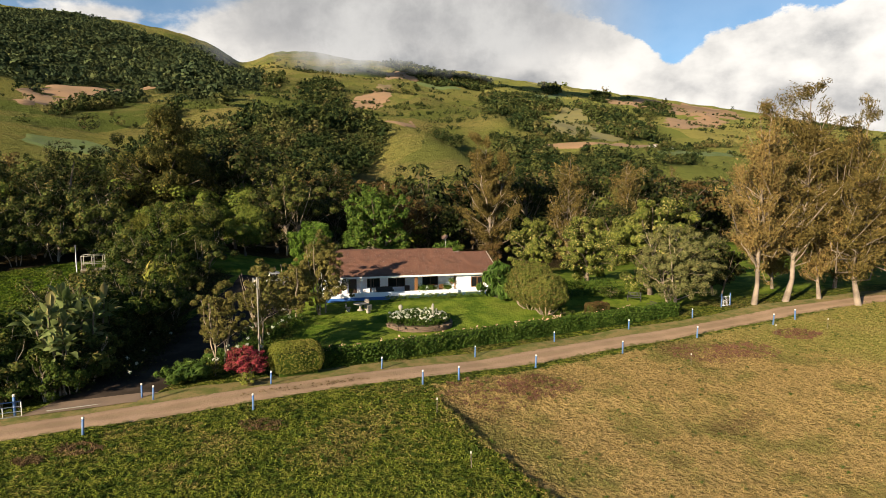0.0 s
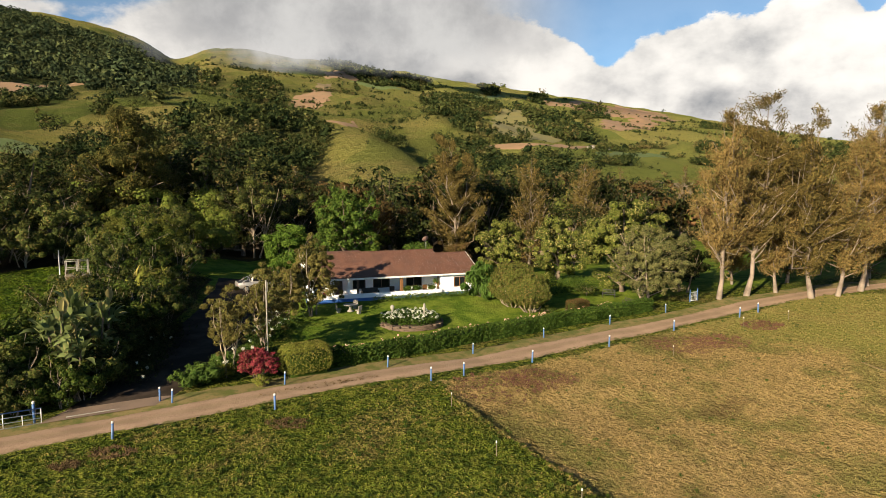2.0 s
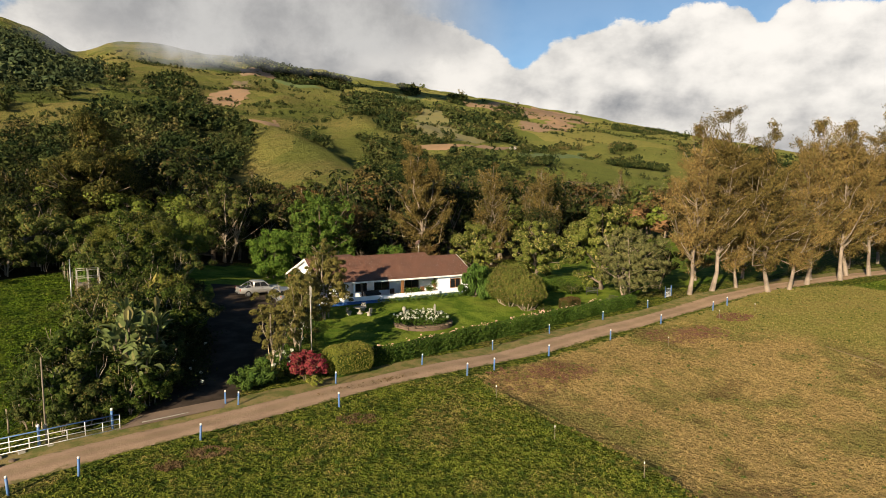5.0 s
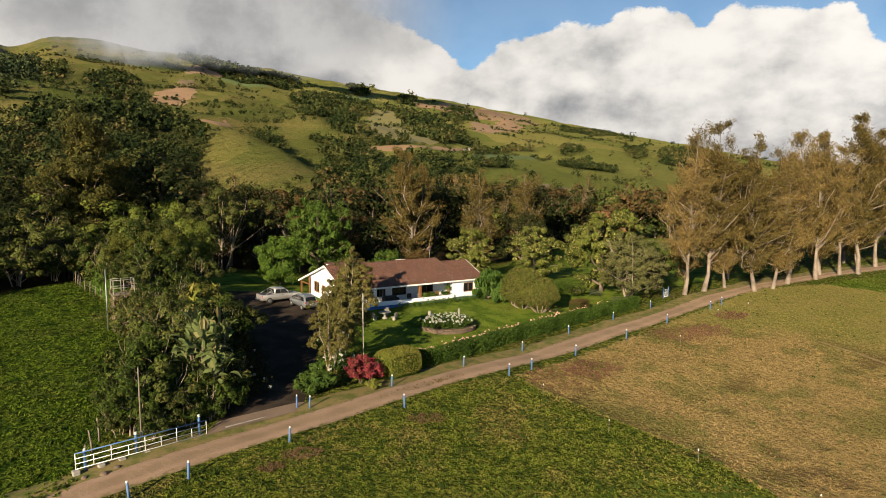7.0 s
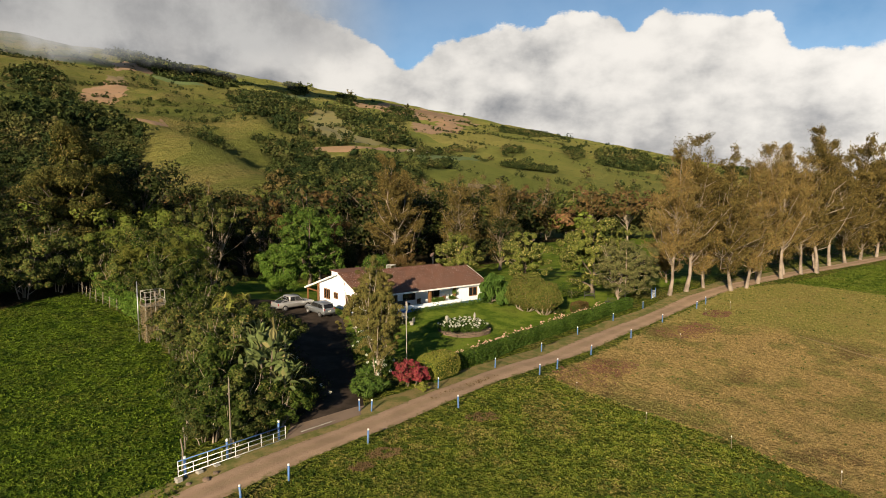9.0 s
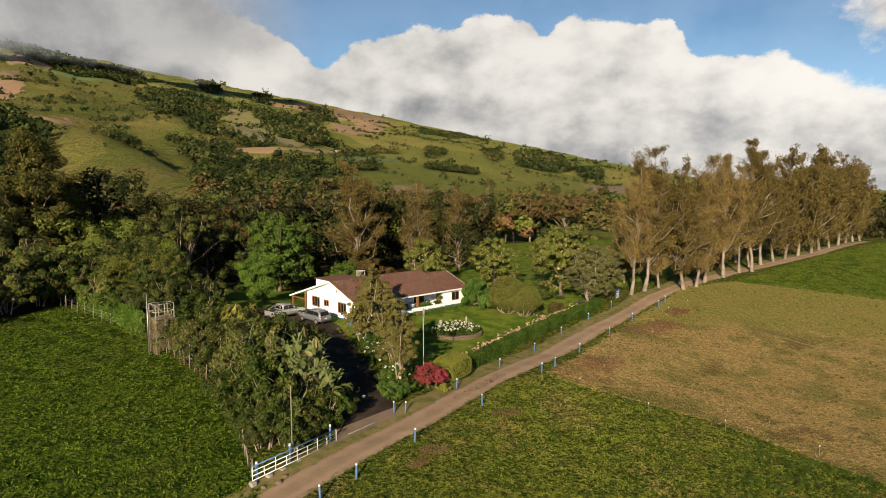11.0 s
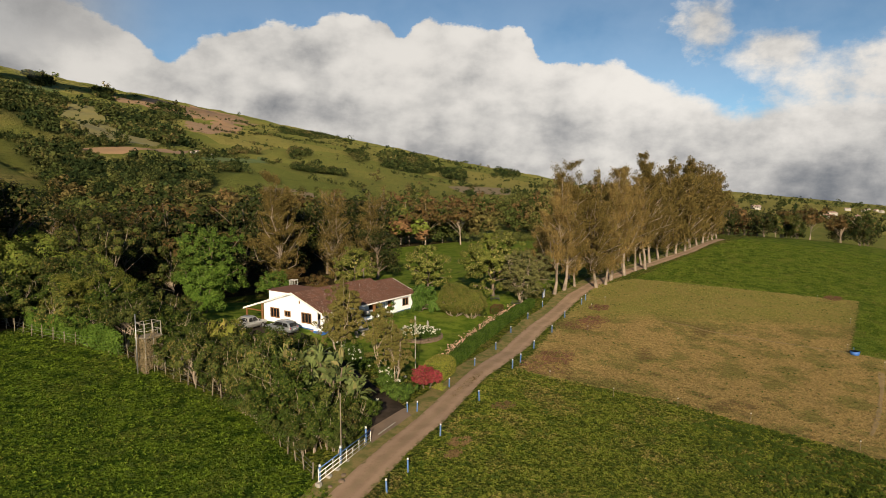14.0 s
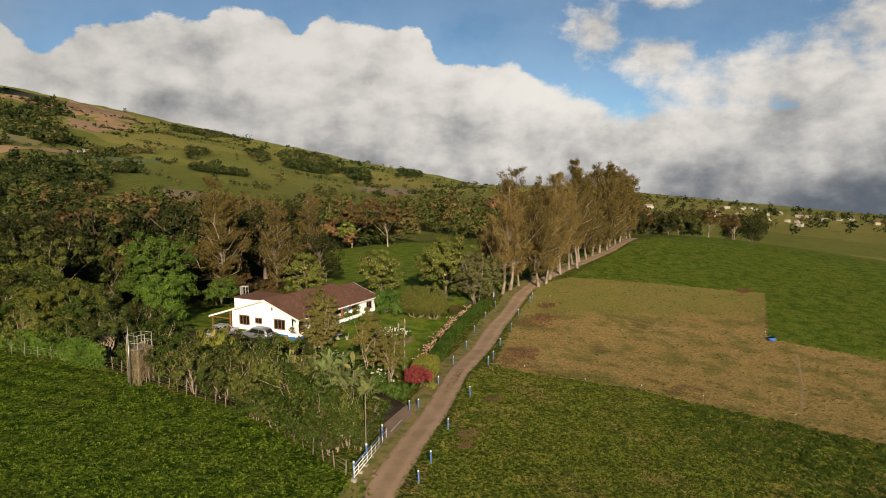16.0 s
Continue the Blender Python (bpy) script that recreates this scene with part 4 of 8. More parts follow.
def window(x0, x1, z0, z1, v, along="x", leaves=2, frame_ma=None, parent=None, sill=True):
    """A framed window with its panes, set in an opening."""
    fm = frame_ma or M["wood"]
    bm = bmesh.new()

    def b(a0, a1, d0, d1, e0, e1, bb):
        if along == "x":
            add_box(bb, (a0, d0, e0), (a1, d1, e1), 0.008)
        else:
            add_box(bb, (d0, a0, e0), (d1, a1, e1), 0.008)

    t = 0.09
    for a0, a1, e0, e1 in ((x0 - 0.04, x1 + 0.04, z1 - t, z1 + 0.04), (x0 - 0.04, x1 + 0.04, z0 - 0.04, z0 + t), (x0 - 0.04, x0 + t, z0 + t, z1 - t), (x1 - t, x1 + 0.04, z0 + t, z1 - t)):
        b(a0, a1, v - 0.03, v + 0.1, e0, e1, bm)
    for i in range(1, leaves):
        m = x0 + (x1 - x0) * i / leaves
        b(m - 0.04, m + 0.04, v - 0.02, v + 0.09, z0 + t, z1 - t, bm)
    win = part("window", bm, fm, parent or house, "wooden framed window with dark glass")
    for i in range(leaves):
        a0 = x0 + t + (x1 - x0 - t) * i / leaves
        a1 = x0 + (x1 - x0 - t) * (i + 1) / leaves
        g = bmesh.new()
        b(a0, a1, v + 0.03, v + 0.045, z0 + t, z1 - t, g)
        part("pane", g, M["glass"], win)
    if sill:
        g = bmesh.new()
        b(x0 - 0.1, x1 + 0.1, v - 0.1, v - 0.032, z0 - 0.12, z0 - 0.045, g)
        part("sill", g, M["white_wall"], win)
    return win


GW = 0.3                       # the gable wall's outer face, along the house
wl = (8.75, 10.55, 1.05, 2.35)
wm = (6.5, 7.65, 1.45, 2.2)
wd = (2.45, 4.3, 1.0, 2.35)
vt = (4.55, 4.85, 3.45, 3.9)
prof = [(1.4, roof_z(1.4) - 0.16), (5.9, roof_z(5.9) - 0.16), (11.95, roof_z(11.95) - 0.16)]
wall("gable_wall", 1.4, 11.95, GW, -0.5, 3, [wl, wm, wd, vt], along="y", top=prof)
window(*wl, GW, "y", 3)
window(*wm, GW, "y", 2)
window(*wd, GW, "y", 3)
part("vent", boxy((GW + 0.02, 4.55, 3.45), (GW + 0.07, 4.85, 3.9), 0.01), M["wood"], house, "small wooden gable vent")
# front rooms behind the porch
pw = [(3.05, 3.95, 0.25, 2.3), (5.1, 6.6, 1.0, 2.3), (7.5, 9.5, 1.0, 2.3), (11.5, 13.4, 1.0, 2.3), (0.75, 2.0, 1.25, 2.25)]
wall("porch_wall", GW + 0.18, 15.1, 2.3, -0.3, roof_z(2.3) - 0.16, pw)
for o in pw[1:4]:
    window(*o, 2.34, "x", 2, M["dark_wood"])
window(*pw[4], 2.34, "x", 3, M["white_paint"])
door = part("door", boxy((3.07, 2.36, 0.25), (3.93, 2.42, 2.28), 0.01), M["dark_wood"], house, "dark wooden front door")
part("door_handle", boxy((3.82, 2.3, 1.2), (3.87, 2.358, 1.32), 0.008), M["metal"], door)
wall("side_wall", 0.35, 2.3, 15.1, -0.4, 2.6, [(0.9, 1.75, 0.25, 2.25)], along="y", top=[(0.35, roof_z(0.35) - 0.16), (2.3, roof_z(2.3) - 0.16)])
part("door", boxy((15.16, 0.92, 0.25), (15.22, 1.73, 2.23), 0.01), M["wood"], house, "brown wooden side door")
wr = (16.75, 18.2, 1.0, 2.2)
wall("front_wall", 15.1, 19.2, 0.17, -0.5, roof_z(0.2) - 0.17, [wr])
window(*wr, 0.2, "x", 2)
wall("end_wall", 0.35, 9.8, 19.02, -0.5, 3, [], along="y", top=[(0.35, roof_z(0.35) - 0.16), (4.9, roof_z(4.9) - 0.16), (9.8, roof_z(9.8) - 0.8)])
wall("back_wall", GW + 0.18, 19.02, 11.77, -0.5, roof_z(11.95) - 0.2, [])
# parapet of the porch with its blue foot
pp = bmesh.new()
add_box(pp, (-0.35, -0.18, 0.384), (15.1, 0.0, 0.88), 0.012)
add_box(pp, (-0.35, 0.0, 0.384), (-0.17, 1.4, 0.88), 0.012)
part("parapet", pp, M["white_wall"], house, "low white porch parapet")
pb = bmesh.new()
add_box(pb, (-0.37, -0.21, -0.6), (15.1, 0.0, 0.38))
add_box(pb, (-0.37, 0.0, -0.6), (-0.17, 1.4, 0.38))
part("blue_base", pb, M["blue_paint"], house, "blue painted wall base")
pb = bmesh.new()
add_box(pb, (15.1, 0.13, -0.6), (19.2, 0.168, 0.42))
part("blue_base", pb, M["blue_paint"], house, "blue painted wall base")
pb = bmesh.new()
add_box(pb, (GW - 0.03, 1.4, -0.6), (GW - 0.002, 11.95, 0.36))
part("blue_base", pb, M["blue_paint"], house, "blue painted wall base")
part("porch_floor", boxy((-0.17, 0.0, -0.3), (15.1, 2.3, 0.25)), M["floor_tile"], house, "terracotta tiled porch floor")
for x, wdt, ma in ((4.25, 0.13, "white_wall"), (5.25, 0.09, "dark_wood"), (10.35, 0.16, "wood"), (0.1, 0.12, "white_wall")):
    part("porch_post", boxy((x - wdt, 0.03, 0.25), (x + wdt, 0.03 + 2 * wdt, EAVE - 0.16), 0.015), M[ma], house)

# roof: two shingled slopes and the carport's tail, with real courses
shingle, k = material("brown_asphalt_shingles")
gi = k.n("ShaderNodeNewGeometry")
rr = gi.outputs["Random Per Island"]
n1, n2 = k.noise(gi.outputs["Position"], 0.7, 4.0), k.noise(gi.outputs["Position"], 40.0, 3.0)
c = k.mix(rr, (0.095, 0.047, 0.033), (0.175, 0.088, 0.06))
c = k.mix(k.m("MULTIPLY", k.step(n1, 0.45, 0.7), 0.35), c, (0.085, 0.055, 0.042))
finish(k, c, 0.92, n2, 0.4, 0.01, spec=0.2)
M["shingle"] = shingle


def course_mesh(name, x0, x1, v0, v1, zfun, seed, width=0.42, depth=0.24):
    """Overlapping shingles laid in courses from eave to ridge."""
    rs = np.random.RandomState(seed)
    V = []
    n = int(abs(v1 - v0) / depth)
    sg = 1 if v1 > v0 else -1
    for i in range(n + 1):
        a = v0 + sg * i * depth
        b = v0 + sg * min((i + 1.25) * depth, abs(v1 - v0))
        x = x0 - rs.uniform(0, width)
        while x < x1:
            w_ = width * rs.uniform(0.75, 1.25)
            p, q = max(x, x0), min(x + w_ - 0.012, x1)
            if q > p + 0.02:
                u = 0.022 + rs.uniform(0, 0.008)
                za, zb = zfun(a) + u, zfun(b) + 0.004
                V += [(p, a, za), (q, a, za), (q, b, zb), (p, b, zb)] if sg > 0 else [(q, a, za), (p, a, za), (p, b, zb), (q, b, zb)]
                e = zfun(a) + 0.002
                V += [(p, a, e), (q, a, e), (q, a, za), (p, a, za)]
            x += w_
    return raw_mesh(name, V, np.arange(len(V)).reshape(-1, 4))


def deck(name, x0, x1, pts, thick=0.14, ma=None):
    """A folded roof deck: pts are (depth, height) of its upper face."""
    bm = bmesh.new()
    rows = [[bm.verts.new((x, v, z - dz)) for v, z in pts] for x in (x0, x1) for dz in (0, thick)]
    a, b, c_, d_ = rows
    for i in range(len(pts) - 1):
        bm.faces.new((a[i], c_[i], c_[i + 1], a[i + 1]))
        bm.faces.new((b[i], b[i + 1], d_[i + 1], d_[i]))
        bm.faces.new((a[i], a[i + 1], b[i + 1], b[i]))
        bm.faces.new((c_[i], d_[i], d_[i + 1], c_[i + 1]))
    bm.faces.new((a[0], b[0], d_[0], c_[0]))
    bm.faces.new((a[-1], c_[-1], d_[-1], b[-1]))
    return part(name, bm, ma or M["white_paint"], house)


main = [(v, roof_z(v)) for v in (-0.1, 5.9, 12.6)]
roof = deck("roof", 0.0, STEP, main)
low = [(v, roof_z(v, LOWR)) for v in (-0.1, LOWR, 10.5)]
roof2 = deck("roof", STEP, LONG, low)
tail = deck("carport_roof", 0.0, 3.2, [(v, roof_z(v)) for v in (12.6, 16.0)], 0.1)
put("shingles", course_mesh("shingles", -0.05, STEP, -0.16, 5.88, roof_z, 3), M["shingle"], roof, "brown asphalt shingles").parent = roof
put("shingles", course_mesh("shingles", STEP + 0.0, LONG + 0.05, -0.16, LOWR - 0.02, lambda v: roof_z(v, LOWR), 4), M["shingle"], roof2)
put("shingles", course_mesh("shingles", -0.05, STEP, 12.6, 5.92, roof_z, 5), M["shingle"], roof)
put("shingles", course_mesh("shingles", STEP, LONG + 0.05, 10.5, LOWR + 0.02, lambda v: roof_z(v, LOWR), 6), M["shingle"], roof2)
put("shingles", course_mesh("shingles", -0.05, 3.2, 16.0, 12.62, roof_z, 7), M["shingle"], tail)
for x0, x1, rd, own in ((-0.05, STEP, RIDGE, roof), (STEP, LONG + 0.05, LOWR, roof2)):
    cap = bmesh.new()
    zr = roof_z(rd, rd) + 0.03
    rows_ = []
    for i in range(int((x1 - x0) / 0.33) + 2):
        x = min(x0 + i * 0.33, x1)
        rows_.append([cap.verts.new(q) for q in ((x, rd - 0.13, zr - 0.045 + 0.008 * (i % 2)), (x, rd, zr + 0.005 + 0.008 * (i % 2)), (x, rd + 0.13, zr - 0.045 + 0.008 * (i % 2)))])
        if x == x1:
            break
    for a, b in zip(rows_, rows_[1:]):
        cap.faces.new((a[0], b[0], b[1], a[1]))
        cap.faces.new((a[1], b[1], b[2], a[2]))
    part("ridge_cap", cap, M["shingle"], own)
# white boards along eave and gable
fb = bmesh.new()
add_box(fb, (-0.1, -0.2, EAVE - 0.2), (LONG + 0.1, -0.165, EAVE - 0.005), 0.006)
part("fascia", fb, M["white_paint"], house, "white painted eave board")
for x, prof_ in ((-0.075, [(-0.2, EAVE - 0.04), (5.9, roof_z(5.9)), (16.1, roof_z(16.1))]), (LONG + 0.06, [(-0.2, EAVE - 0.04), (LOWR, roof_z(LOWR, LOWR)), (10.6, roof_z(10.6, LOWR))])):
    gb = bmesh.new()
    for (v0, z0), (v1, z1) in zip(prof_, prof_[1:]):
        q = [gb.verts.new((x + dx, v_, z_ + dz)) for dx in (0, 0.035) for v_, z_, dz in ((v0, z0, -0.22), (v1, z1, -0.22), (v1, z1, 0.035), (v0, z0, 0.035))]
        for f in ((0, 3, 2, 1), (4, 5, 6, 7), (0, 1, 5, 4), (1, 2, 6, 5), (2, 3, 7, 6), (3, 0, 4, 7)):
            gb.faces.new([q[i] for i in f])
    part("bargeboard", gb, M["white_paint"], house, "white painted gable board")
# carport posts and beam, back annexe
for v in (12.2, 15.6):
    part("carport_post", boxy((0.1, v - 0.11, -0.4), (0.32, v + 0.11, roof_z(v) - 0.12), 0.012), M["wood"], house, "square brown timber carport post")
part("carport_beam", boxy((0.12, 12.0, roof_z(15.8) - 0.32), (0.3, 15.8, roof_z(15.8) - 0.14), 0.01), M["wood"], house)
an = part("annexe", boxy((3.3, 9.6, -0.4), (8.2, 14.4, 4.0), 0.01), M["white_wall"], house, "white flat-roofed annexe behind the main roof")
part("annexe_roof", boxy((3.1, 9.4, 4.004), (8.4, 14.6, 4.1), 0.01), M["shingle"], an)

# slatted arbour behind the house
AX, AY = 2.2, 106.4
arb = thing("garden_arbour", pose(AX, AY, h(AX, AY), 0, 0, 35), "tall weathered grey slatted garden arbour behind the house", "arbour")
for i in range(4):
    part("post", boxy((-0.05, -0.05, -0.3), (0.05, 0.05, 3.8), 0.01), M["arbour"], arb, at=pose((-0.6, 0.6)[i % 2], (-0.5, 0.5)[i // 2], 0))
for z in (2.3, 2.9, 3.7):
    for s_ in (-0.5, 0.5):
        part("rail", boxy((-0.65, s_ - 0.03, z), (0.65, s_ + 0.03, z + 0.09), 0.008), M["arbour"], arb)
for i in range(6):
    part("slat", boxy((-0.42 + i * 0.15, 0.47, 2.4), (-0.34 + i * 0.15, 0.495, 3.7), 0.005), M["arbour"], arb)
for i in range(5):
    part("roof_slat", boxy((-0.62 + i * 0.29, -0.7, 3.8), (-0.54 + i * 0.29, 0.7, 3.87), 0.008), M["arbour"], arb)
# satellite dish
dish = thing("satellite_dish", house_at @ pose(15.3, 6.6, roof_z(6.6)), "small pale satellite dish on a roof mast", "dish")
part("mast", tube([(0, 0, -0.1), (0, 0, 1.35)], [0.03, 0.03], 8), M["metal"], dish)
bm = bmesh.new()
rings = []
for i in range(5):
    r_ = 0.45 * i / 4
    rings.append([bm.verts.new((r_ * math.cos(j * math.pi / 8), r_ * 0.85 * math.sin(j * math.pi / 8), 0.35 * r_ * r_ / 0.45)) for j in range(16)] if i else [bm.verts.new((0, 0, 0))])
for a_, b_ in zip(rings[1:], rings[2:]):
    for j in range(16):
        bm.faces.new((a_[j], a_[(j + 1) % 16], b_[(j + 1) % 16], b_[j]))
for j in range(16):
    bm.faces.new((rings[0][0], rings[1][j], rings[1][(j + 1) % 16]))
bmesh.ops.solidify(bm, geom=bm.faces[:], thickness=0.012)
bowl = part("reflector", bm, plain("dish_paint", (0.5, 0.33, 0.27), (0.4, 0.27, 0.22), 3, 40, 0.6), dish, at=pose(0, 0, 1.4, 58, 0, 200))
part("arm", tube([(0, -0.38, 0.02), (0, -0.1, 0.45)], [0.014, 0.014], 6), M["metal"], bowl)
part("feed", boxy((-0.05, -0.14, 0.4), (0.05, -0.04, 0.52), 0.01), M["black_trim"], bowl)
# porch furniture
sofa = thing("porch_sofa", house_at @ pose(7.0, 1.55, 0.25), "dark upholstered sofa on the porch", "sofa")
part("seat", boxy((-0.9, -0.35, 0.15), (0.9, 0.35, 0.45), 0.05), M["black_trim"], sofa)
part("backrest", boxy((-0.95, 0.28, 0.3), (0.95, 0.45, 0.9), 0.05), M["black_trim"], sofa)
for sx in (-0.98, 0.84):
    part("armrest", boxy((sx, -0.38, 0.12), (sx + 0.15, 0.42, 0.66), 0.04), M["black_trim"], sofa)
for i in range(4):
    part("leg", boxy((-0.85 + 1.64 * (i % 2), -0.3 + 0.55 * (i // 2), 0), (-0.8 + 1.64 * (i % 2), -0.25 + 0.55 * (i // 2), 0.16)), M["dark_wood"], sofa)


def armchair(x, v, rz, ma, label):
    c_ = thing("porch_chair", house_at @ pose(x, v, 0.25, 0, 0, rz), label, "chair", "porch chairs")
    part("seat", boxy((-0.3, -0.3, 0.36), (0.3, 0.3, 0.46), 0.03), ma, c_)
    part("backrest", boxy((-0.3, 0.24, 0.46), (0.3, 0.32, 0.98), 0.03), ma, c_)
    for i in range(4):
        part("leg", boxy((-0.28 + 0.5 * (i % 2), -0.28 + 0.5 * (i // 2), 0), (-0.22 + 0.5 * (i % 2), -0.22 + 0.5 * (i // 2), 0.37)), M["dark_wood"], c_)
    return c_


armchair(1.9, 1.0, 20, M["red_cloth"], "porch chair with bright red cushions")
armchair(12.3, 1.3, -15, M["wood"], "brown wooden porch chair")
armchair(13.6, 1.2, 10, M["wood"], "brown wooden porch chair")
armchair(9.6, 1.4, 0, M["dark_wood"], "dark wooden porch chair")
pot = thing("hanging_basket", house_at @ pose(14.5, 0.25, 1.7), "hanging basket of trailing plants under the eave", "planter")
part("basket", tube([(0, 0, -0.22), (0, 0, 0.0)], [0.12, 0.2], 10), M["wood"], pot)
part("cord", tube([(0, 0, 0), (0, 0, EAVE - 1.7 - 0.1)], [0.008, 0.008], 5), M["metal"], pot)
rs = np.random.RandomState(8)
put("foliage", leaf_mesh("foliage", leaf_quads(rs, rs.normal(0, 0.16, (160, 3)) + (0, 0, 0.05), np.tile((0, 0, 0.6), (160, 1)), 0.16)), L["bright"], pot)

# ---- garden plants
def dome_shrub(seed, rx, tall, foot, leaves, leaf):
    """A clipped dome of close leaves over bare stems."""
    rs = np.random.RandomState(seed)
    v = rs.normal(0, 1, (leaves, 3))
    v /= np.linalg.norm(v, axis=1)[:, None]
    lump = 1 + 0.035 * np.sin(v * 7 + rs.uniform(0, 6, 3)).sum(1) + 0.025 * np.sin(v * 13 + rs.uniform(0, 6, 3)).sum(1)
    mid_ = foot + (tall - foot) * 0.42
    q = v * (lump * rs.uniform(0.78, 1.03, leaves) ** 0.7)[:, None] * (rx, rx, 1)
    q[:, 2] *= np.where(v[:, 2] > 0, tall - mid_, mid_ - foot)
    limbs = []
    for i in range(11):
        a = i * 0.571 + rs.uniform(0, 0.3)
        limbs.append(([(0.35 * math.cos(a), 0.35 * math.sin(a), -0.2), (rx * 0.5 * math.cos(a), rx * 0.5 * math.sin(a), foot * 1.1), (rx * 0.7 * math.cos(a), rx * 0.7 * math.sin(a), mid_)], [0.09, 0.06, 0.03]))
    return limb_mesh("trunk", limbs, 5), leaf_mesh("crown", leaf_quads(rs, q + (0, 0, mid_), v, leaf, 0.65, 0.55))


plant("tree", -11.4, 111.5, tree_parts(11, 14.6, 5.4, 0.3, 17000, 0.36, "column", 220, 0.12, 0.35, 0, uneven=0.14), M["bark"], L["bright"], "tall bright green leafy tree behind the house", rz=20)
plant("bamboo_clump", -19.2, 95, tree_parts(12, 8.4, 3.0, 0.3, 6000, 0.5, "column", 50, 0.25, 0.12, 0, stems=6, slim=0.3, droop=0.8), M["bark"], L["vine"], "drooping bright green bamboo clump", "bamboo", sink=0.5)
mag = tree_parts(21, 8.6, 4.2, 0.4, 15000, 0.30, "round", 110, 0.125, 0.22, 0, uneven=0.09, slim=0.65, shell=0.5, tri=True)
plant("magnolia_tree", 14.4, 104.1, mag, M["bark"], L["magnolia"], "rounded yellow-green tree on the back lawn", group="rounded garden trees", rz=40, s=1.03)
plant("magnolia_tree", 19.4, 88, mag, M["bark"], L["magnolia"], "rounded yellow-green tree with pale young leaves", group="rounded garden trees", rz=160, s=1.0)
plant("magnolia_tree", 24.2, 75.8, tree_parts(22, 11.8, 5.7, 0.6, 23000, 0.31, "round", 150, 0.115, 0.3, 0, uneven=0.1, shell=0.5, slim=0.65, tri=True), M["bark"], L["magnolia"], "large yellow-green tree with broad leaves", group="rounded garden trees", rz=10)
plant("olive_tree", 24.9, 69.0, tree_parts(23, 9.4, 4.6, 0.9, 30000, 0.17, "round", 260, 0.1, 0.25, 0, stems=6, uneven=0.1, nlimb=60, shell=0.4, tri=True), M["pale_bark"], L["olive"], "grey-green bushy tree with many pale stems")
plant("olive_tree", 31.5, 74.5, tree_parts(24, 6.5, 3.2, 0.8, 4500, 0.32, "round", 60, 0.2, 0.2, 0, stems=3, nlimb=20), M["bark"], L["forest_dark"], "dark bushy tree beneath the casuarinas")
plant("clipped_shrub", 9.4, 69.4, dome_shrub(25, 2.75, 4.9, 0.4, 11000, 0.2), M["pale_bark"], L["dome"], "large clipped domed shrub on bare stems", "shrub")
plant("clipped_shrub", 10.7, 67.1, dome_shrub(18, 2.3, 4.3, 0.5, 8500, 0.2), M["pale_bark"], L["dome"], "clipped domed shrub on bare stems, grown into its neighbour", "shrub", rz=50)
plant("philodendron", 6.2, 73.2, tree_parts(26, 4.1, 2.2, 0.0, 1500, 0.72, "round", 46, 0.22, 0.1, 0, slim=0.3, droop=2.2, uneven=0.2, shell=0.6), M["bark"], L["hang"], "glossy plant with large drooping split leaves", "plant")
plant("round_shrub", 19.0, 73.5, tree_parts(28, 1.5, 1.5, 0.0, 1600, 0.16, "dome", 50, 0.2, 0.06, 0, uneven=0.1), M["bark"], L["shrub"], "low round green shrub", "shrub")
plant("round_shrub", 12.2, 66.8, tree_parts(29, 0.9, 1.1, 0.0, 900, 0.14, "dome", 30, 0.25, 0.04, 0), M["bark"], L["shrub"], "low spreading green shrub", "shrub")
plant("cypress_tree", -12.4, 66.2, tree_parts(38, 8.3, 2.9, 0.3, 17000, 0.18, "plume", 150, 0.105, 0.14, 0, stems=3, uneven=0.34, nlimb=24, slim=0.5, shell=0.5), M["pale_bark"], L["cypress"], "irregular bronze-green leafy conifer beside the house", group="bronze conifers")
plant("cypress_tree", -14.6, 64.0, tree_parts(30, 6.2, 2.4, 0.2, 12000, 0.18, "plume", 120, 0.11, 0.13, 0, stems=3, uneven=0.34, nlimb=20, slim=0.5, shell=0.5), M["pale_bark"], L["cypress"], "lower bronze-green leafy conifer at the corner of the house", group="bronze conifers", rz=80)
plant("cypress_tree", -15.0, 54.2, tree_parts(32, 7.4, 2.5, 1.7, 14000, 0.18, "plume", 120, 0.12, 0.13, 0, stems=4, uneven=0.3, slim=0.4), M["pale_bark"], L["cypress"], "thin bronze tree on several pale stems", group="bronze conifers")
plant("cypress_tree", -17.0, 49.0, tree_parts(33, 6.8, 1.7, 1.7, 9000, 0.18, "column", 90, 0.13, 0.13, 0, stems=4, uneven=0.35, slim=0.4), M["pale_bark"], L["cypress"], "thin bronze tree on several pale stems", group="bronze conifers")
plant("red_shrub", -14.5, 47.2, tree_parts(34, 2.4, 1.65, 0.0, 5200, 0.15, "dome", 80, 0.18, 0.07, 0, stems=4, uneven=0.08), M["bark"], L["red"], "crimson-leaved rounded shrub by the road", "shrub")
plant("round_shrub", -16.9, 47.6, tree_parts(35, 1.0, 0.7, 0.0, 700, 0.12, "dome", 24, 0.25, 0.04, 0), M["bark"], L["topiary"], "small clipped yellow-green shrub", "shrub")
plant("round_shrub", -14.0, 45.7, tree_parts(36, 0.9, 0.75, 0.0, 700, 0.13, "dome", 24, 0.25, 0.04, 0), M["bark"], L["topiary"], "small clipped shrub with yellow flecks", "shrub")
lily = tree_parts(37, 1.0, 1.0, 0.0, 620, 0.6, "dome", 30, 0.3, 0.02, 0, slim=0.14, droop=0.5)
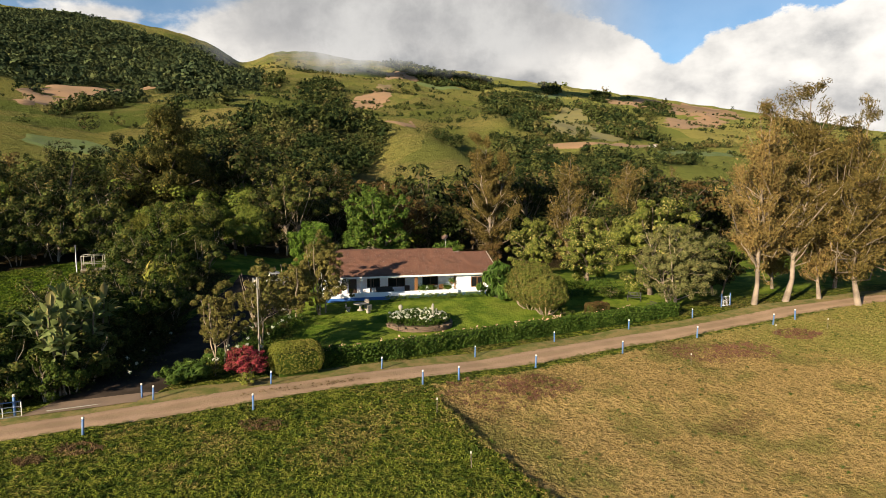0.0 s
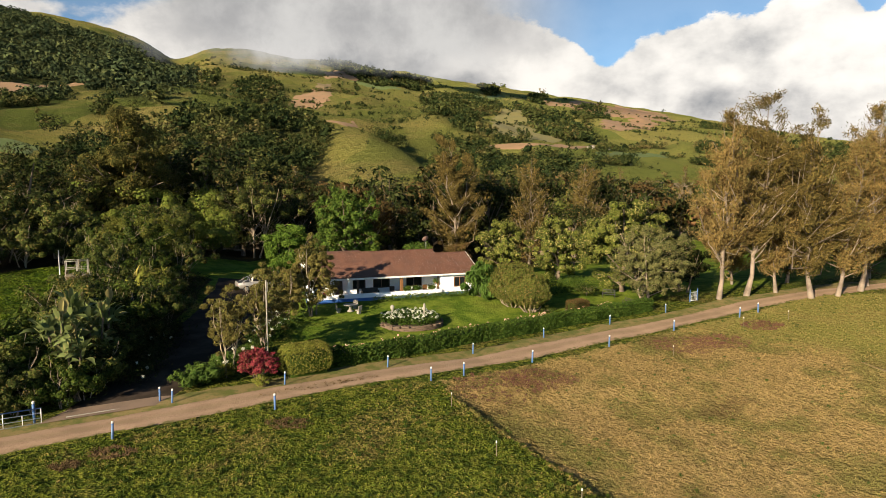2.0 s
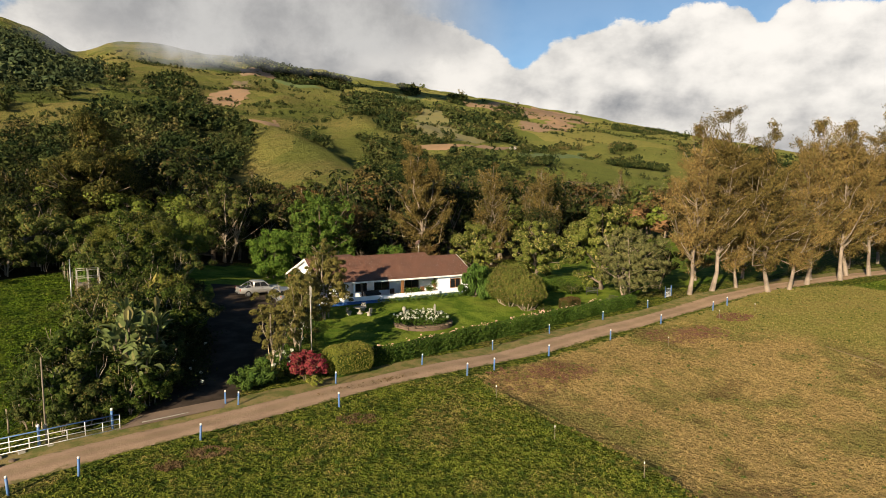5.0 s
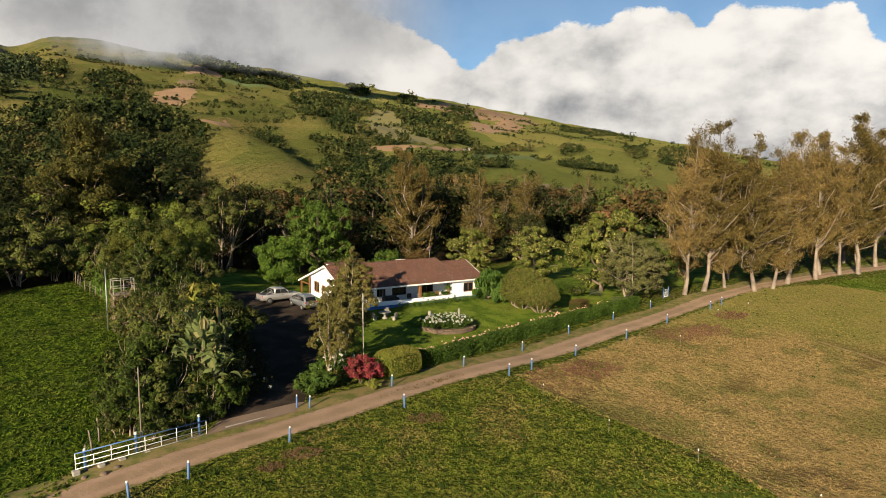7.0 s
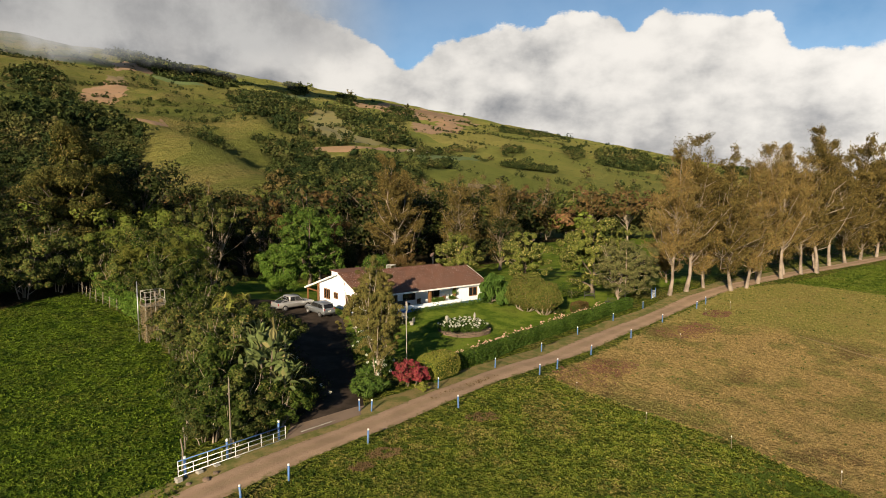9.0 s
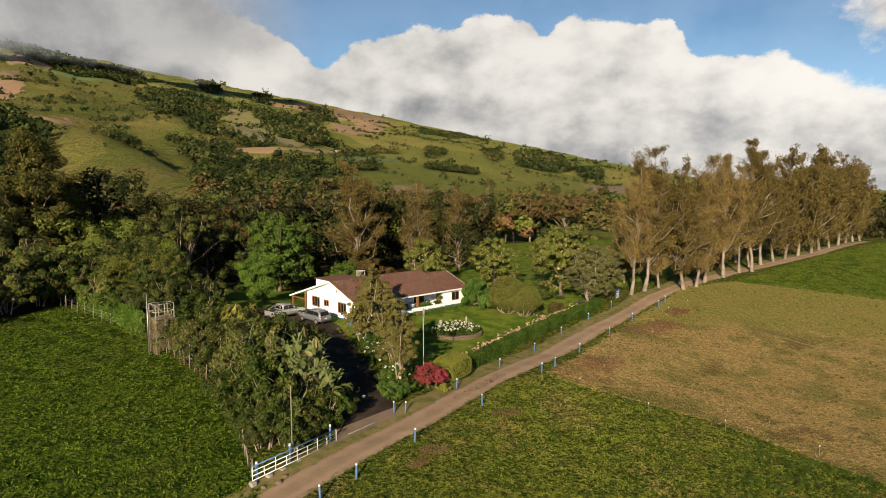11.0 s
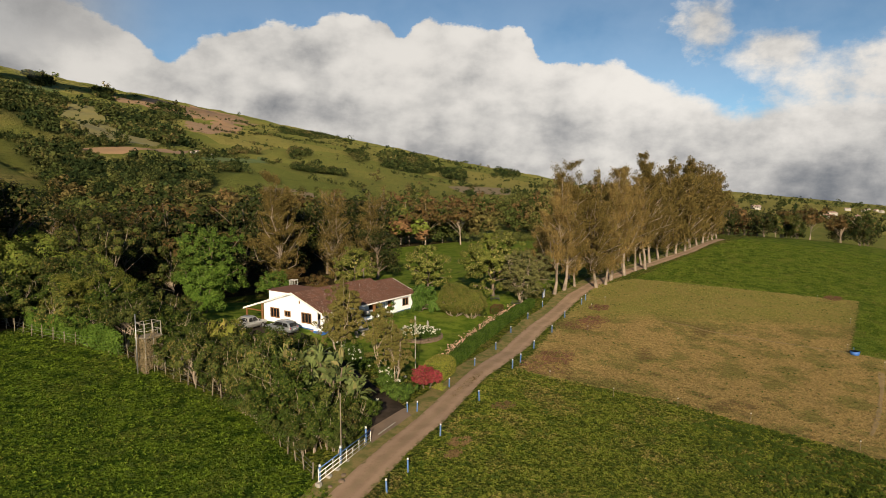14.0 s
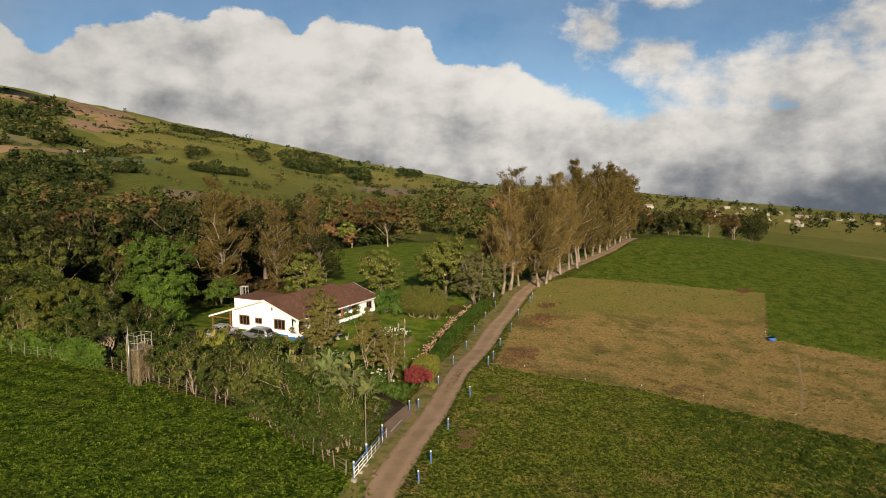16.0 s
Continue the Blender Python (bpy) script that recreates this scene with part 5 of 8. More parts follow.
for x, y, s in ((-19.3, 45.6, 1.0), (-18.0, 46.3, 1.15), (-18.6, 47.6, 1.0), (-17.7, 50.3, 1.0), (-16.2, 51.5, 0.9)):
    plant("lily_clump", x, y, lily, M["bark"], L["strap"], "arching strap-leaved lily clump", "plant", "lily clumps", rz=x * 77, s=s)


def block_of_leaves(seed, n, lo, hi, leaf, roundness=0.35):
    """Leaves over the faces of a clipped block."""
    rs = np.random.RandomState(seed)
    lo, hi = np.array(lo, float), np.array(hi, float)
    p = rs.uniform(-1, 1, (n, 3))
    s = (hi - lo) / 2
    wgt = np.array([s[1] * s[2], s[0] * s[2], s[0] * s[1]])
    f = rs.choice(3, n, p=wgt / wgt.sum())
    sg = rs.choice([-1, 1], n)
    sg[f == 2] = 1
    p[np.arange(n), f] = sg * rs.uniform(0.8, 1.03, n)
    o = np.zeros((n, 3))
    o[np.arange(n), f] = sg
    P = p * s
    r = roundness
    edge = np.clip((np.abs(P) - (s - r)) / r, 0, 1)
    pull = np.linalg.norm(edge, axis=1)
    P = np.where((pull > 1)[:, None], np.sign(P) * (np.minimum(np.abs(P), s - r) + edge / np.maximum(pull, 1)[:, None] * r), P)
    P += (lo + hi) / 2
    P += rs.normal(0, 0.035, P.shape)
    return leaf_quads(rs, P, o, leaf, 0.6, 0.8)


bx_ = thing("round_shrub", pose(15.9, 66.8, h(15.9, 66.8), 0, 0, 27), "low box-shaped clipped bronze shrub on the lawn", "shrub")
put("crown", leaf_mesh("crown", block_of_leaves(27, 4200, (-1.15, -0.85, 0), (1.15, 0.85, 1.35), 0.12, 0.4)), L["rust"], bx_)
# solid dark core added inside the leaves to keep the shrub opaque
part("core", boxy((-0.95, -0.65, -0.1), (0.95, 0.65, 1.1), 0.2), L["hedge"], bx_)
tp = thing("topiary_shrub", pose(-11.2, 49.0, h(-11.2, 49.0), 0, 0, 27), "broad clipped yellow-green shrub with rounded top", "shrub")
put("crown", leaf_mesh("crown", block_of_leaves(41, 9000, (-2.1, -1.4, 0), (2.0, 1.4, 2.3), 0.12, 1.0)), L["topiary"], tp)
# dark filler block behind the clipped leaves, so the crown reads dense
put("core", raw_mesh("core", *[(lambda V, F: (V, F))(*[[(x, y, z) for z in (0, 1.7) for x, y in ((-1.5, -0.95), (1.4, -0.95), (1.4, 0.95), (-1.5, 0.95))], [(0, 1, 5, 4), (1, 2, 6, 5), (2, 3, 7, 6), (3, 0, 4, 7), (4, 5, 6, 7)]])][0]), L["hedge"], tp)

# the long hedge, one clipped shrub row
HEDGE = [(-9.6, 50.1), (0.6, 56.0), (11.4, 61.6), (24.0, 66.9)]
hp = np.array(HEDGE)
rs = np.random.RandomState(43)
seg = np.hypot(*np.diff(hp, axis=0).T)
n = 17000
s_ = rs.uniform(0, seg.sum(), n)
q = np.concatenate([[0], np.cumsum(seg)])
cx, cy = np.interp(s_, q, hp[:, 0]), np.interp(s_, q, hp[:, 1])
tx, ty = np.interp(s_ + 0.5, q, hp[:, 0]) - np.interp(s_ - 0.5, q, hp[:, 0]), np.interp(s_ + 0.5, q, hp[:, 1]) - np.interp(s_ - 0.5, q, hp[:, 1])
ln = np.hypot(tx, ty)
nxv, nyv = -ty / ln, tx / ln
top = 1.28 + 0.10 * waves(s_, s_ * 0, 3.1, 44, 3)
half = 0.62 + 0.09 * waves(s_, s_ * 0 + 4, 2.3, 45, 3)
face = rs.choice(3, n, p=(0.36, 0.36, 0.28))
sd = np.where(face == 0, -1, np.where(face == 1, 1, 0))
lat = np.where(face == 2, rs.uniform(-1, 1, n) * half, sd * half * rs.uniform(0.8, 1.06, n))
zz = np.where(face == 2, top * rs.uniform(0.93, 1.04, n), top * rs.uniform(0.0, 1, n) ** 0.8)
lat = lat * np.where(zz > top * 0.85, 0.9, 1.0)
P = np.column_stack([cx + nxv * lat, cy + nyv * lat, height(cx, cy) + zz]) + rs.normal(0, 0.05, (n, 3))
O = np.column_stack([nxv * sd, nyv * sd, np.where(face == 2, 1.0, 0.2)])
hedge = thing("hedge", pose(0, 0, 0), "long clipped dark green hedge along the road", "hedge")
put("leaves", leaf_mesh("leaves", leaf_quads(rs, P, O, 0.2, 0.65, 0.8)), L["hedge"], hedge)
# solid core filling the hedge behind its leaves
sv = np.linspace(0, seg.sum(), 60)
ax, ay = np.interp(sv, q, hp[:, 0]), np.interp(sv, q, hp[:, 1])
gz = height(ax, ay)
V, F = [], []
for i in range(60):
    for dx, z in ((-0.42, -0.2), (-0.42, 1.0), (0.42, 1.0), (0.42, -0.2)):
        V.append((ax[i] - 0.45 * dx / 0.42 * 0.42, ay[i] + 0.88 * dx, gz[i] + z))
for i in range(59):
    for j in range(3):
        F.append((i * 4 + j, i * 4 + 4 + j, i * 4 + 5 + j, i * 4 + 1 + j))
put("core", raw_mesh("core", V, F), L["hedge"], hedge, "solid filler inside the clipped hedge")

# banana-like paddle plants
def paddle_plant(seed, tall, nl=15):
    rs = np.random.RandomState(seed)
    limbs, V, F = [], [], []
    for i in range(4):
        a = i * 1.57 + rs.uniform(0, 1)
        top = (0.7 * math.cos(a), 0.7 * math.sin(a), tall * rs.uniform(0.42, 0.72))
        limbs.append(([(0.15 * math.cos(a), 0.15 * math.sin(a), -0.2), (0.3 * math.cos(a), 0.3 * math.sin(a), top[2] * 0.5), top], [0.13, 0.10, 0.07]))
        for j in range(nl):
            b = rs.uniform(0, 6.28)
            up = rs.uniform(0.3, 1.45)
            ln = tall * rs.uniform(0.16, 0.29)
            dirn = np.array([math.cos(b) * math.cos(up), math.sin(b) * math.cos(up), math.sin(up)])
            tw = rs.uniform(-0.9, 0.9)
            sidev = np.array([-math.sin(b), math.cos(b), 0]) * math.cos(tw) + np.cross(dirn, (-math.sin(b), math.cos(b), 0)) * math.sin(tw)
            wdt = ln * rs.uniform(0.12, 0.17)
            p = np.array(top) * (1, 1, rs.uniform(0.75, 1.05))
            prev = None
            # a narrow stalk, then the broad blade, ragged at its edges
            for s in range(8):
                f = s / 7
                c = p + dirn * ln * f + np.array([0, 0, -0.42 * ln * f ** 3 * math.cos(up)])
                wv = wdt * (0.08 if f < 0.3 else max(0.1, math.sin(min(1, (f - 0.22) / 0.76) * math.pi) ** 0.5 * rs.uniform(0.75, 1.1)))
                lift = np.cross(sidev, dirn) * wv * -0.3
                base = len(V)
                V += [tuple(c + sidev * wv + lift), tuple(c), tuple(c - sidev * wv * rs.uniform(0.8, 1.05) + lift)]
                if prev is not None:
                    F += [(prev, prev + 1, base + 1, base), (prev + 1, prev + 2, base + 2, base + 1)]
                prev = base
    return limb_mesh("stem", limbs, 7), raw_mesh("leaves", V, F, True)


pads = [paddle_plant(51, 8.2, 17), paddle_plant(52, 7.4, 16)]
for i, (x, y, s) in enumerate(((-27.2, 44.3, 0.95), (-26.7, 46.3, 1.05), (-25.9, 43.4, 0.74), (-27.3, 47.7, 0.95), (-28.1, 51.3, 0.84), (-28.3, 46.2, 0.85), (-26.4, 49.4, 0.88), (-27.2, 48.9, 0.86), (-28.6, 49.4, 0.8), (-25.9, 47.2, 0.9))):
    e = thing("paddle_plant", pose(x, y, h(x, y), 0, 0, i * 67) @ Matrix.Diagonal((s, s, s, 1)), "banana-like plant with broad torn paddle leaves", "plant", "paddle plants")
    put("stem", pads[i % 2][0], M["bark"], e)
    put("leaves", pads[i % 2][1], L["banana"], e)

# bushes and small trees between the drive and the west pasture
sh = [tree_parts(61, 4.6, 2.3, 0.6, 6000, 0.23, "round", 46, 0.22, 0.12, 0, stems=4, uneven=0.35, nlimb=34, tri=True, shell=0.4),
      tree_parts(62, 5.6, 2.3, 1.5, 5800, 0.23, "flat", 40, 0.22, 0.15, 0.03, stems=4, uneven=0.4, nlimb=36, thin=1.3, tri=True, shell=0.4),
      tree_parts(63, 3.2, 2.0, 0.0, 5600, 0.2, "dome", 44, 0.23, 0.08, 0, stems=4, uneven=0.3, tri=True, shell=0.4)]
STRIP = [(-31.4, 41.2, 1, 0.8), (-29.4, 42.2, 0, 1.0), (-26.7, 43.3, 2, 0.8), (-30.6, 44.0, 0, 1.2), (-29.4, 45.2, 2, 0.95), (-30.9, 47.6, 0, 1.25), (-29.6, 50.4, 1, 1.2), (-25.9, 55.4, 0, 1.1), (-27.4, 56.8, 0, 1.05), (-27.0, 60.6, 0, 0.9), (-28.2, 43.0, 2, 0.8), (-31.0, 52.6, 2, 1.2), (-25.6, 50.6, 2, 1.1), (-27.6, 41.5, 2, 0.75), (-26.4, 42.5, 0, 0.72), (-25.5, 43.8, 2, 0.9), (-25.3, 45.6, 0, 0.85), (-28.8, 41.0, 2, 0.85), (-26.2, 53.0, 1, 0.9), (-25.7, 57.2, 1, 0.85), (-25.4, 60.4, 0, 0.95),
         (-30.6, 55.8, 0, 1.2), (-28.8, 58.6, 1, 1.0), (-32.0, 59.0, 0, 1.0), (-30.0, 61.6, 2, 1.3), (-33.0, 63.4, 1, 0.9), (-27.4, 63.0, 0, 0.75), (-31.0, 65.6, 0, 1.0), (-29.4, 67.6, 1, 0.8), (-34.5, 69.6, 0, 1.0),
         (-31.4, 71.6, 0, 1.15), (-28.8, 73.0, 2, 0.9), (-36.0, 74.6, 1, 1.1), (-32.6, 77.4, 0, 1.25), (-38.0, 79.0, 0, 1.1), (-34.5, 82.6, 1, 1.3), (-40.5, 84.6, 0, 1.2), (-29.5, 80.0, 0, 1.2), (-37.5, 88.6, 1, 1.4), (-43.6, 91.5, 0, 1.3), (-32.0, 88.0, 0, 1.3), (-33.0, 60.6, 0, 1.15), (-31.6, 57.6, 0, 1.1), (-31.6, 43.0, 2, 0.9), (-31.4, 45.6, 2, 1.0), (-31.2, 49.4, 2, 1.0), (-30.9, 54.2, 2, 1.05), (-30.0, 39.9, 2, 0.7), (-27.6, 44.0, 0, 0.85), (-32.6, 65.2, 0, 1.0), (-28.4, 52.8, 0, 1.15), (-27.2, 51.2, 0, 1.0), (-31.9, 43.6, 0, 0.85), (-32.0, 46.2, 2, 1.1), (-31.0, 41.9, 2, 1.0), (-30.2, 41.0, 0, 0.75), (-32.2, 48.4, 2, 0.95), (-32.0, 41.0, 2, 0.7), (-32.3, 51.0, 2, 0.9)]
kinds = ("shrub", "shrub", "forest_mid", "shrub", "forest")
for i, (x, y, j, s) in enumerate(STRIP):
    lf = kinds[(i * 7) % 5]
    s *= 1.12 if x > -28.6 and 52 < y < 62 else 1.0
    wood_me, crown_me = sh[j]
    if lf != "shrub":
        crown_me = crown_me.copy()
        crown_me.materials.clear()
    plant("bush", x, y, (wood_me, crown_me), M["pale_bark"], L[lf], ("tall dense green bush beside the driveway", "many-stemmed bushy tree with pale branches", "broad low leafy bush")[j], "bush", "bushes by the driveway", rz=i * 47, s=s)

plant("mounded_tree", -36.4, 85.6, tree_parts(64, 7.6, 5.8, 0.3, 20000, 0.24, "dome", 150, 0.13, 0.2, 0, stems=5, uneven=0.2, nlimb=24, slim=0.35), M["bark"], L["lime_bamboo"], "broad mounded tree with fine yellow-green leaves", sink=0.3)
plant("palm_shrub", -28.2, 65.0, tree_parts(65, 5.0, 2.2, 2.0, 700, 1.1, "flat", 40, 0.2, 0.12, 0, stems=3, slim=0.16, droop=1.3), M["bark"], L["topiary"], "small palm with arching yellow-green fronds", "palm")

# low growth under the bushes, down to the fence
rs = np.random.RandomState(66)
lo_, hi_ = np.min(STRIPBED, 0), np.max(STRIPBED, 0)
ug = rs.uniform(lo_, hi_, (30000, 2))
ug = ug[(inside(ug[:, 0], ug[:, 1], STRIPBED, 0.1) > 0.5) & (rs.uniform(0, 1, len(ug)) < 0.72 + 0.4 * waves(ug[:, 0], ug[:, 1], 2.5, 67, 2))]
uz = height(ug[:, 0], ug[:, 1]) + rs.uniform(0.02, 1, len(ug)) * (0.8 + 0.5 * waves(ug[:, 0], ug[:, 1], 3.1, 68, 2)).clip(0.1, 1.6)
V = leaf_quads(rs, np.column_stack([ug, uz]), np.tile((-0.5, -0.5, 0.7), (len(ug), 1)), 0.34, 0.4, 0.5, -0.6)
tagged(put("undergrowth", leaf_mesh("undergrowth", simple(V), 3), L["forest"]), "low leafy undergrowth beneath the bushes by the drive", "undergrowth", kind="stuff")

# raised round flower bed
bed = thing("flower_bed", pose(-2.4, 63.5, h(-2.4, 63.5)), "raised round brick bed of white hydrangeas", "flower bed")
BR = 3.3
bm = bmesh.new()
r0 = []
for a in range(40):
    t = a * 2 * math.pi / 40
    r0.append([bm.verts.new((rr_ * math.cos(t), rr_ * 0.92 * math.sin(t), z)) for rr_, z in ((BR - 0.3, -0.3), (BR - 0.3, 0.28))])
for a in range(40):
    i0, i1 = r0[a], r0[(a + 1) % 40]
    bm.faces.new((i0[0], i1[0], i1[1], i0[1]))
bm.faces.new([q_[1] for q_ in r0])
part("soil", bm, M["brick_stone"], bed, "dark planting soil")
stone_me = None
for cse in range(3):
    for a in range(44):
        # the wall has sunk and fallen open on one side
        if (17 < a < 25 and cse > 0) or (cse == 2 and math.sin(a * 2.7) > 0.86):
            continue
        t = (a + 0.5 * (cse % 2)) * 2 * math.pi / 44
        if stone_me is None:
            b_ = boxy((-0.17, -0.225, -0.075), (0.17, 0.225, 0.075), 0.02)
            stone_me = bpy.data.meshes.new("brick")
            b_.to_mesh(stone_me)
            b_.free()
        put("brick", stone_me, M["brick_stone"], bed, at=pose((BR - 0.14) * math.cos(t) + 0.015 * math.sin(a * 7.3), (BR - 0.14) * 0.92 * math.sin(t), -0.1 + cse * 0.158 + 0.02 * math.sin(a * 3.7 + cse) + 0.03 * math.sin(a * 0.4), 3 * math.sin(a * 2.3), 4 * math.sin(a * 1.7 + cse), math.degrees(t) + 5 * math.sin(a * 5.1)))
rs = np.random.RandomState(71)


def disc(n, r):
    t, q_ = rs.uniform(0, 6.283, n), r * np.sqrt(rs.uniform(0, 1, n))
    return np.column_stack([q_ * np.cos(t), q_ * np.sin(t) * 0.92])


p2 = disc(5200, BR - 0.2)
zz = 0.28 + 0.9 * rs.uniform(0.1, 1, len(p2)) * (1 - 0.5 * (np.hypot(*p2.T) / BR) ** 3)
put("leaves", leaf_mesh("leaves", leaf_quads(rs, np.column_stack([p2, zz]), np.tile((0, 0, 1.0), (len(p2), 1)), 0.2)), L["hedge"], bed, "dark green hydrangea leaves")


def flower_heads(pts, r, per=14):
    V = []
    for p_ in pts:
        v = rs.normal(0, 1, (per, 3))
        v /= np.linalg.norm(v, axis=1)[:, None]
        V.append(leaf_quads(rs, np.array(p_) + v * r * (1, 1, 0.8) + (0, 0, r * 0.3), v, r * 1.1, 0.9, 0.3))
    return np.concatenate(V)


hd = disc(120, BR - 0.35)
hz = 0.92 + 0.3 * rs.uniform(0, 1, len(hd)) - 0.25 * (np.hypot(*hd.T) / BR) ** 2
put("blossoms", leaf_mesh("blossoms", flower_heads(np.column_stack([hd, hz]), 0.105)), L["white_flower"], bed, "white hydrangea flower heads")
pil = thing("garden_statue", pose(-1.0, 63.3, h(-1.0, 63.3) + 0.3), "slender pale stone pillar ornament in the flower bed", "ornament")
part("shaft", tube([(0, 0, 0), (0, 0, 0.25), (0, 0, 0.3), (0, 0, 1.2), (0, 0, 1.4), (0, 0, 1.62), (0, 0, 1.8)], [0.2, 0.2, 0.11, 0.11, 0.15, 0.12, 0.03], 10), M["stone"], pil)
pil2 = thing("garden_statue", pose(-4.2, 64.1, h(-4.2, 64.1) + 0.3), "small grey stone urn ornament in the flower bed", "ornament")
part("shaft", tube([(0, 0, 0), (0, 0, 0.9), (0, 0, 1.0), (0, 0, 1.25), (0, 0, 1.4)], [0.14, 0.1, 0.2, 0.22, 0.1], 10), M["stone"], pil2)

# border of pale flowers behind the hedge
bl = []
for s in rs.uniform(0.6, seg.sum() - 3, 430):
    x, y = np.interp(s, q, hp[:, 0]), np.interp(s, q, hp[:, 1])
    o_ = 1.25 + abs(rs.normal(0, 0.5))
    x, y = x - 0.45 * o_, y + 0.89 * o_
    if math.sin(s * 0.9) + math.sin(s * 2.3) > -0.7:
        bl.append((x, y, h(x, y) + rs.uniform(0.4, 1.0)))
fb_ = tagged(new("flower_border"), "border of pink and cream flowers behind the hedge", "flower border", kind="")
put("blossoms", leaf_mesh("blossoms", flower_heads(bl, 0.095, 9)), L["pink_flower"], fb_)
pts = np.repeat(np.array(bl), 14, 0) + rs.normal(0, 0.22, (len(bl) * 14, 3)) * (1, 1, 0.5) - (0, 0, 0.3)
put("leaves", leaf_mesh("leaves", leaf_quads(rs, pts, np.tile((0, 0, 1.0), (len(pts), 1)), 0.25, 0.35)), L["shrub"], fb_)

# beds along the porch
def border(name, x0, y0, x1, y1, n, hgt, wid, leafsize, lf, label, blossoms=0, slim=0.5):
    e = tagged(new(name), label, "plants")
    f = rs.uniform(0, 1, n)
    px, py = x0 + (x1 - x0) * f + rs.normal(0, wid, n), y0 + (y1 - y0) * f + rs.normal(0, wid, n)
    pz = height(px, py) + hgt * rs.uniform(0, 1, n) ** 0.8
    put("leaves", leaf_mesh("leaves", leaf_quads(rs, np.column_stack([px, py, pz]), np.tile((0, -0.3, 1.0), (n, 1)), leafsize, slim)), lf, e)
    if blossoms:
        f = rs.uniform(0, 1, blossoms)
        px, py = x0 + (x1 - x0) * f + rs.normal(0, wid, blossoms), y0 + (y1 - y0) * f + rs.normal(0, wid, blossoms)
        put("blossoms", leaf_mesh("blossoms", flower_heads(np.column_stack([px, py, height(px, py) + hgt * rs.uniform(0.6, 1.05, blossoms)]), 0.12)), L["white_flower"], e)
    return e


border("porch_border", -6.0, 70.9, 4.8, 73.6, 1500, 0.55, 0.22, 0.32, L["bright"], "row of strap-leaved plants along the porch wall", slim=0.25)
border("hydrangea_border", -16.6, 55.5, -14.2, 62.5, 3000, 1.2, 0.7, 0.2, L["hedge"], "dark bushes with white hydrangeas along the drive", 24)
border("hydrangea_border", -17.5, 48.5, -15.2, 53.5, 2000, 1.0, 0.6, 0.2, L["hedge"], "dark bushes with white hydrangeas along the drive", 18)
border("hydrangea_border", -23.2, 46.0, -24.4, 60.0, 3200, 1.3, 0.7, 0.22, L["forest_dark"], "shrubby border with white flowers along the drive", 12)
# row added in the darkest leaves to stand for deep shade by the drive
border("shrub_border", -25.2, 43.8, -25.0, 58.0, 7000, 3.0, 0.55, 0.24, L["forest_dark"], "shrubs lining the drive, darkened to give the shade there")
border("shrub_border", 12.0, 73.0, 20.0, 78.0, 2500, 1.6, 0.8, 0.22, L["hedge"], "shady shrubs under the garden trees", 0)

plant("clipped_shrub", 0.2, 111.0, tree_parts(131, 5.6, 3.3, 0.1, 3200, 0.3, "dome", 70, 0.18, 0.15, 0, uneven=0.08), M["bark"], L["bright"], "large rounded dark green shrub behind the house", "shrub")
plant("clipped_shrub", 7.5, 107.5, tree_parts(132, 4.6, 2.4, 0.1, 2200, 0.3, "dome", 50, 0.2, 0.15, 0, uneven=0.15), M["bark"], L["rust"], "rounded shrub with reddish young leaves", "shrub")

# creeper-covered stretch of the west fence
vl = np.array([(-37.2, 72.6), (-39.2, 77.0), (-41.2, 82.0), (-43.2, 88.0)])
vq = np.concatenate([[0], np.cumsum(np.hypot(*np.diff(vl, axis=0).T))])
sv_ = rs.uniform(0, vq[-1], 9500)
vx, vy = np.interp(sv_, vq, vl[:, 0]) + rs.normal(0.2, 0.24, 9500), np.interp(sv_, vq, vl[:, 1]) + rs.normal(0, 0.3, 9500)
vz = height(vx, vy) + rs.uniform(0, 1, 9500) ** 0.7 * (2.6 + 0.4 * waves(sv_, sv_ * 0, 4.0, 151, 3))
vine = tagged(new("vine_hedge"), "bright green creeper hedge along the west fence", "hedge")
put("leaves", leaf_mesh("leaves", leaf_quads(rs, np.column_stack([vx, vy, vz]), np.tile((-0.7, -0.5, 0.5), (9500, 1)), 0.26, 0.7, 0.5)), L["vine"], vine)

# ---- the casuarina row along the road
cas = [casuarina(81, 22.0, 26000, 2, 0.29, 0.17, 0.43), casuarina(82, 20.0, 26000, 3, 0.28, 0.12, 0.43), casuarina(83, 24.0, 26000, 2, 0.31, 0.16, 0.45), casuarina(84, 21.0, 27000, 3, 0.28, 0.12, 0.43), casuarina(85, 21.0, 16000, 3, 0.24, 0.08, 0.68), casuarina(86, 19.0, 15500, 3, 0.24, 0.07, 0.68)]
for me_ in cas:
    me_[0].materials.append(M["cas_bark"])
    me_[1].materials.append(L["casuarina"])
olive_cas = []
for me_ in cas:
    olive_cas.append(me_[1].copy())
    olive_cas[-1].materials.clear()
    olive_cas[-1].materials.append(L["casuarina_olive"])
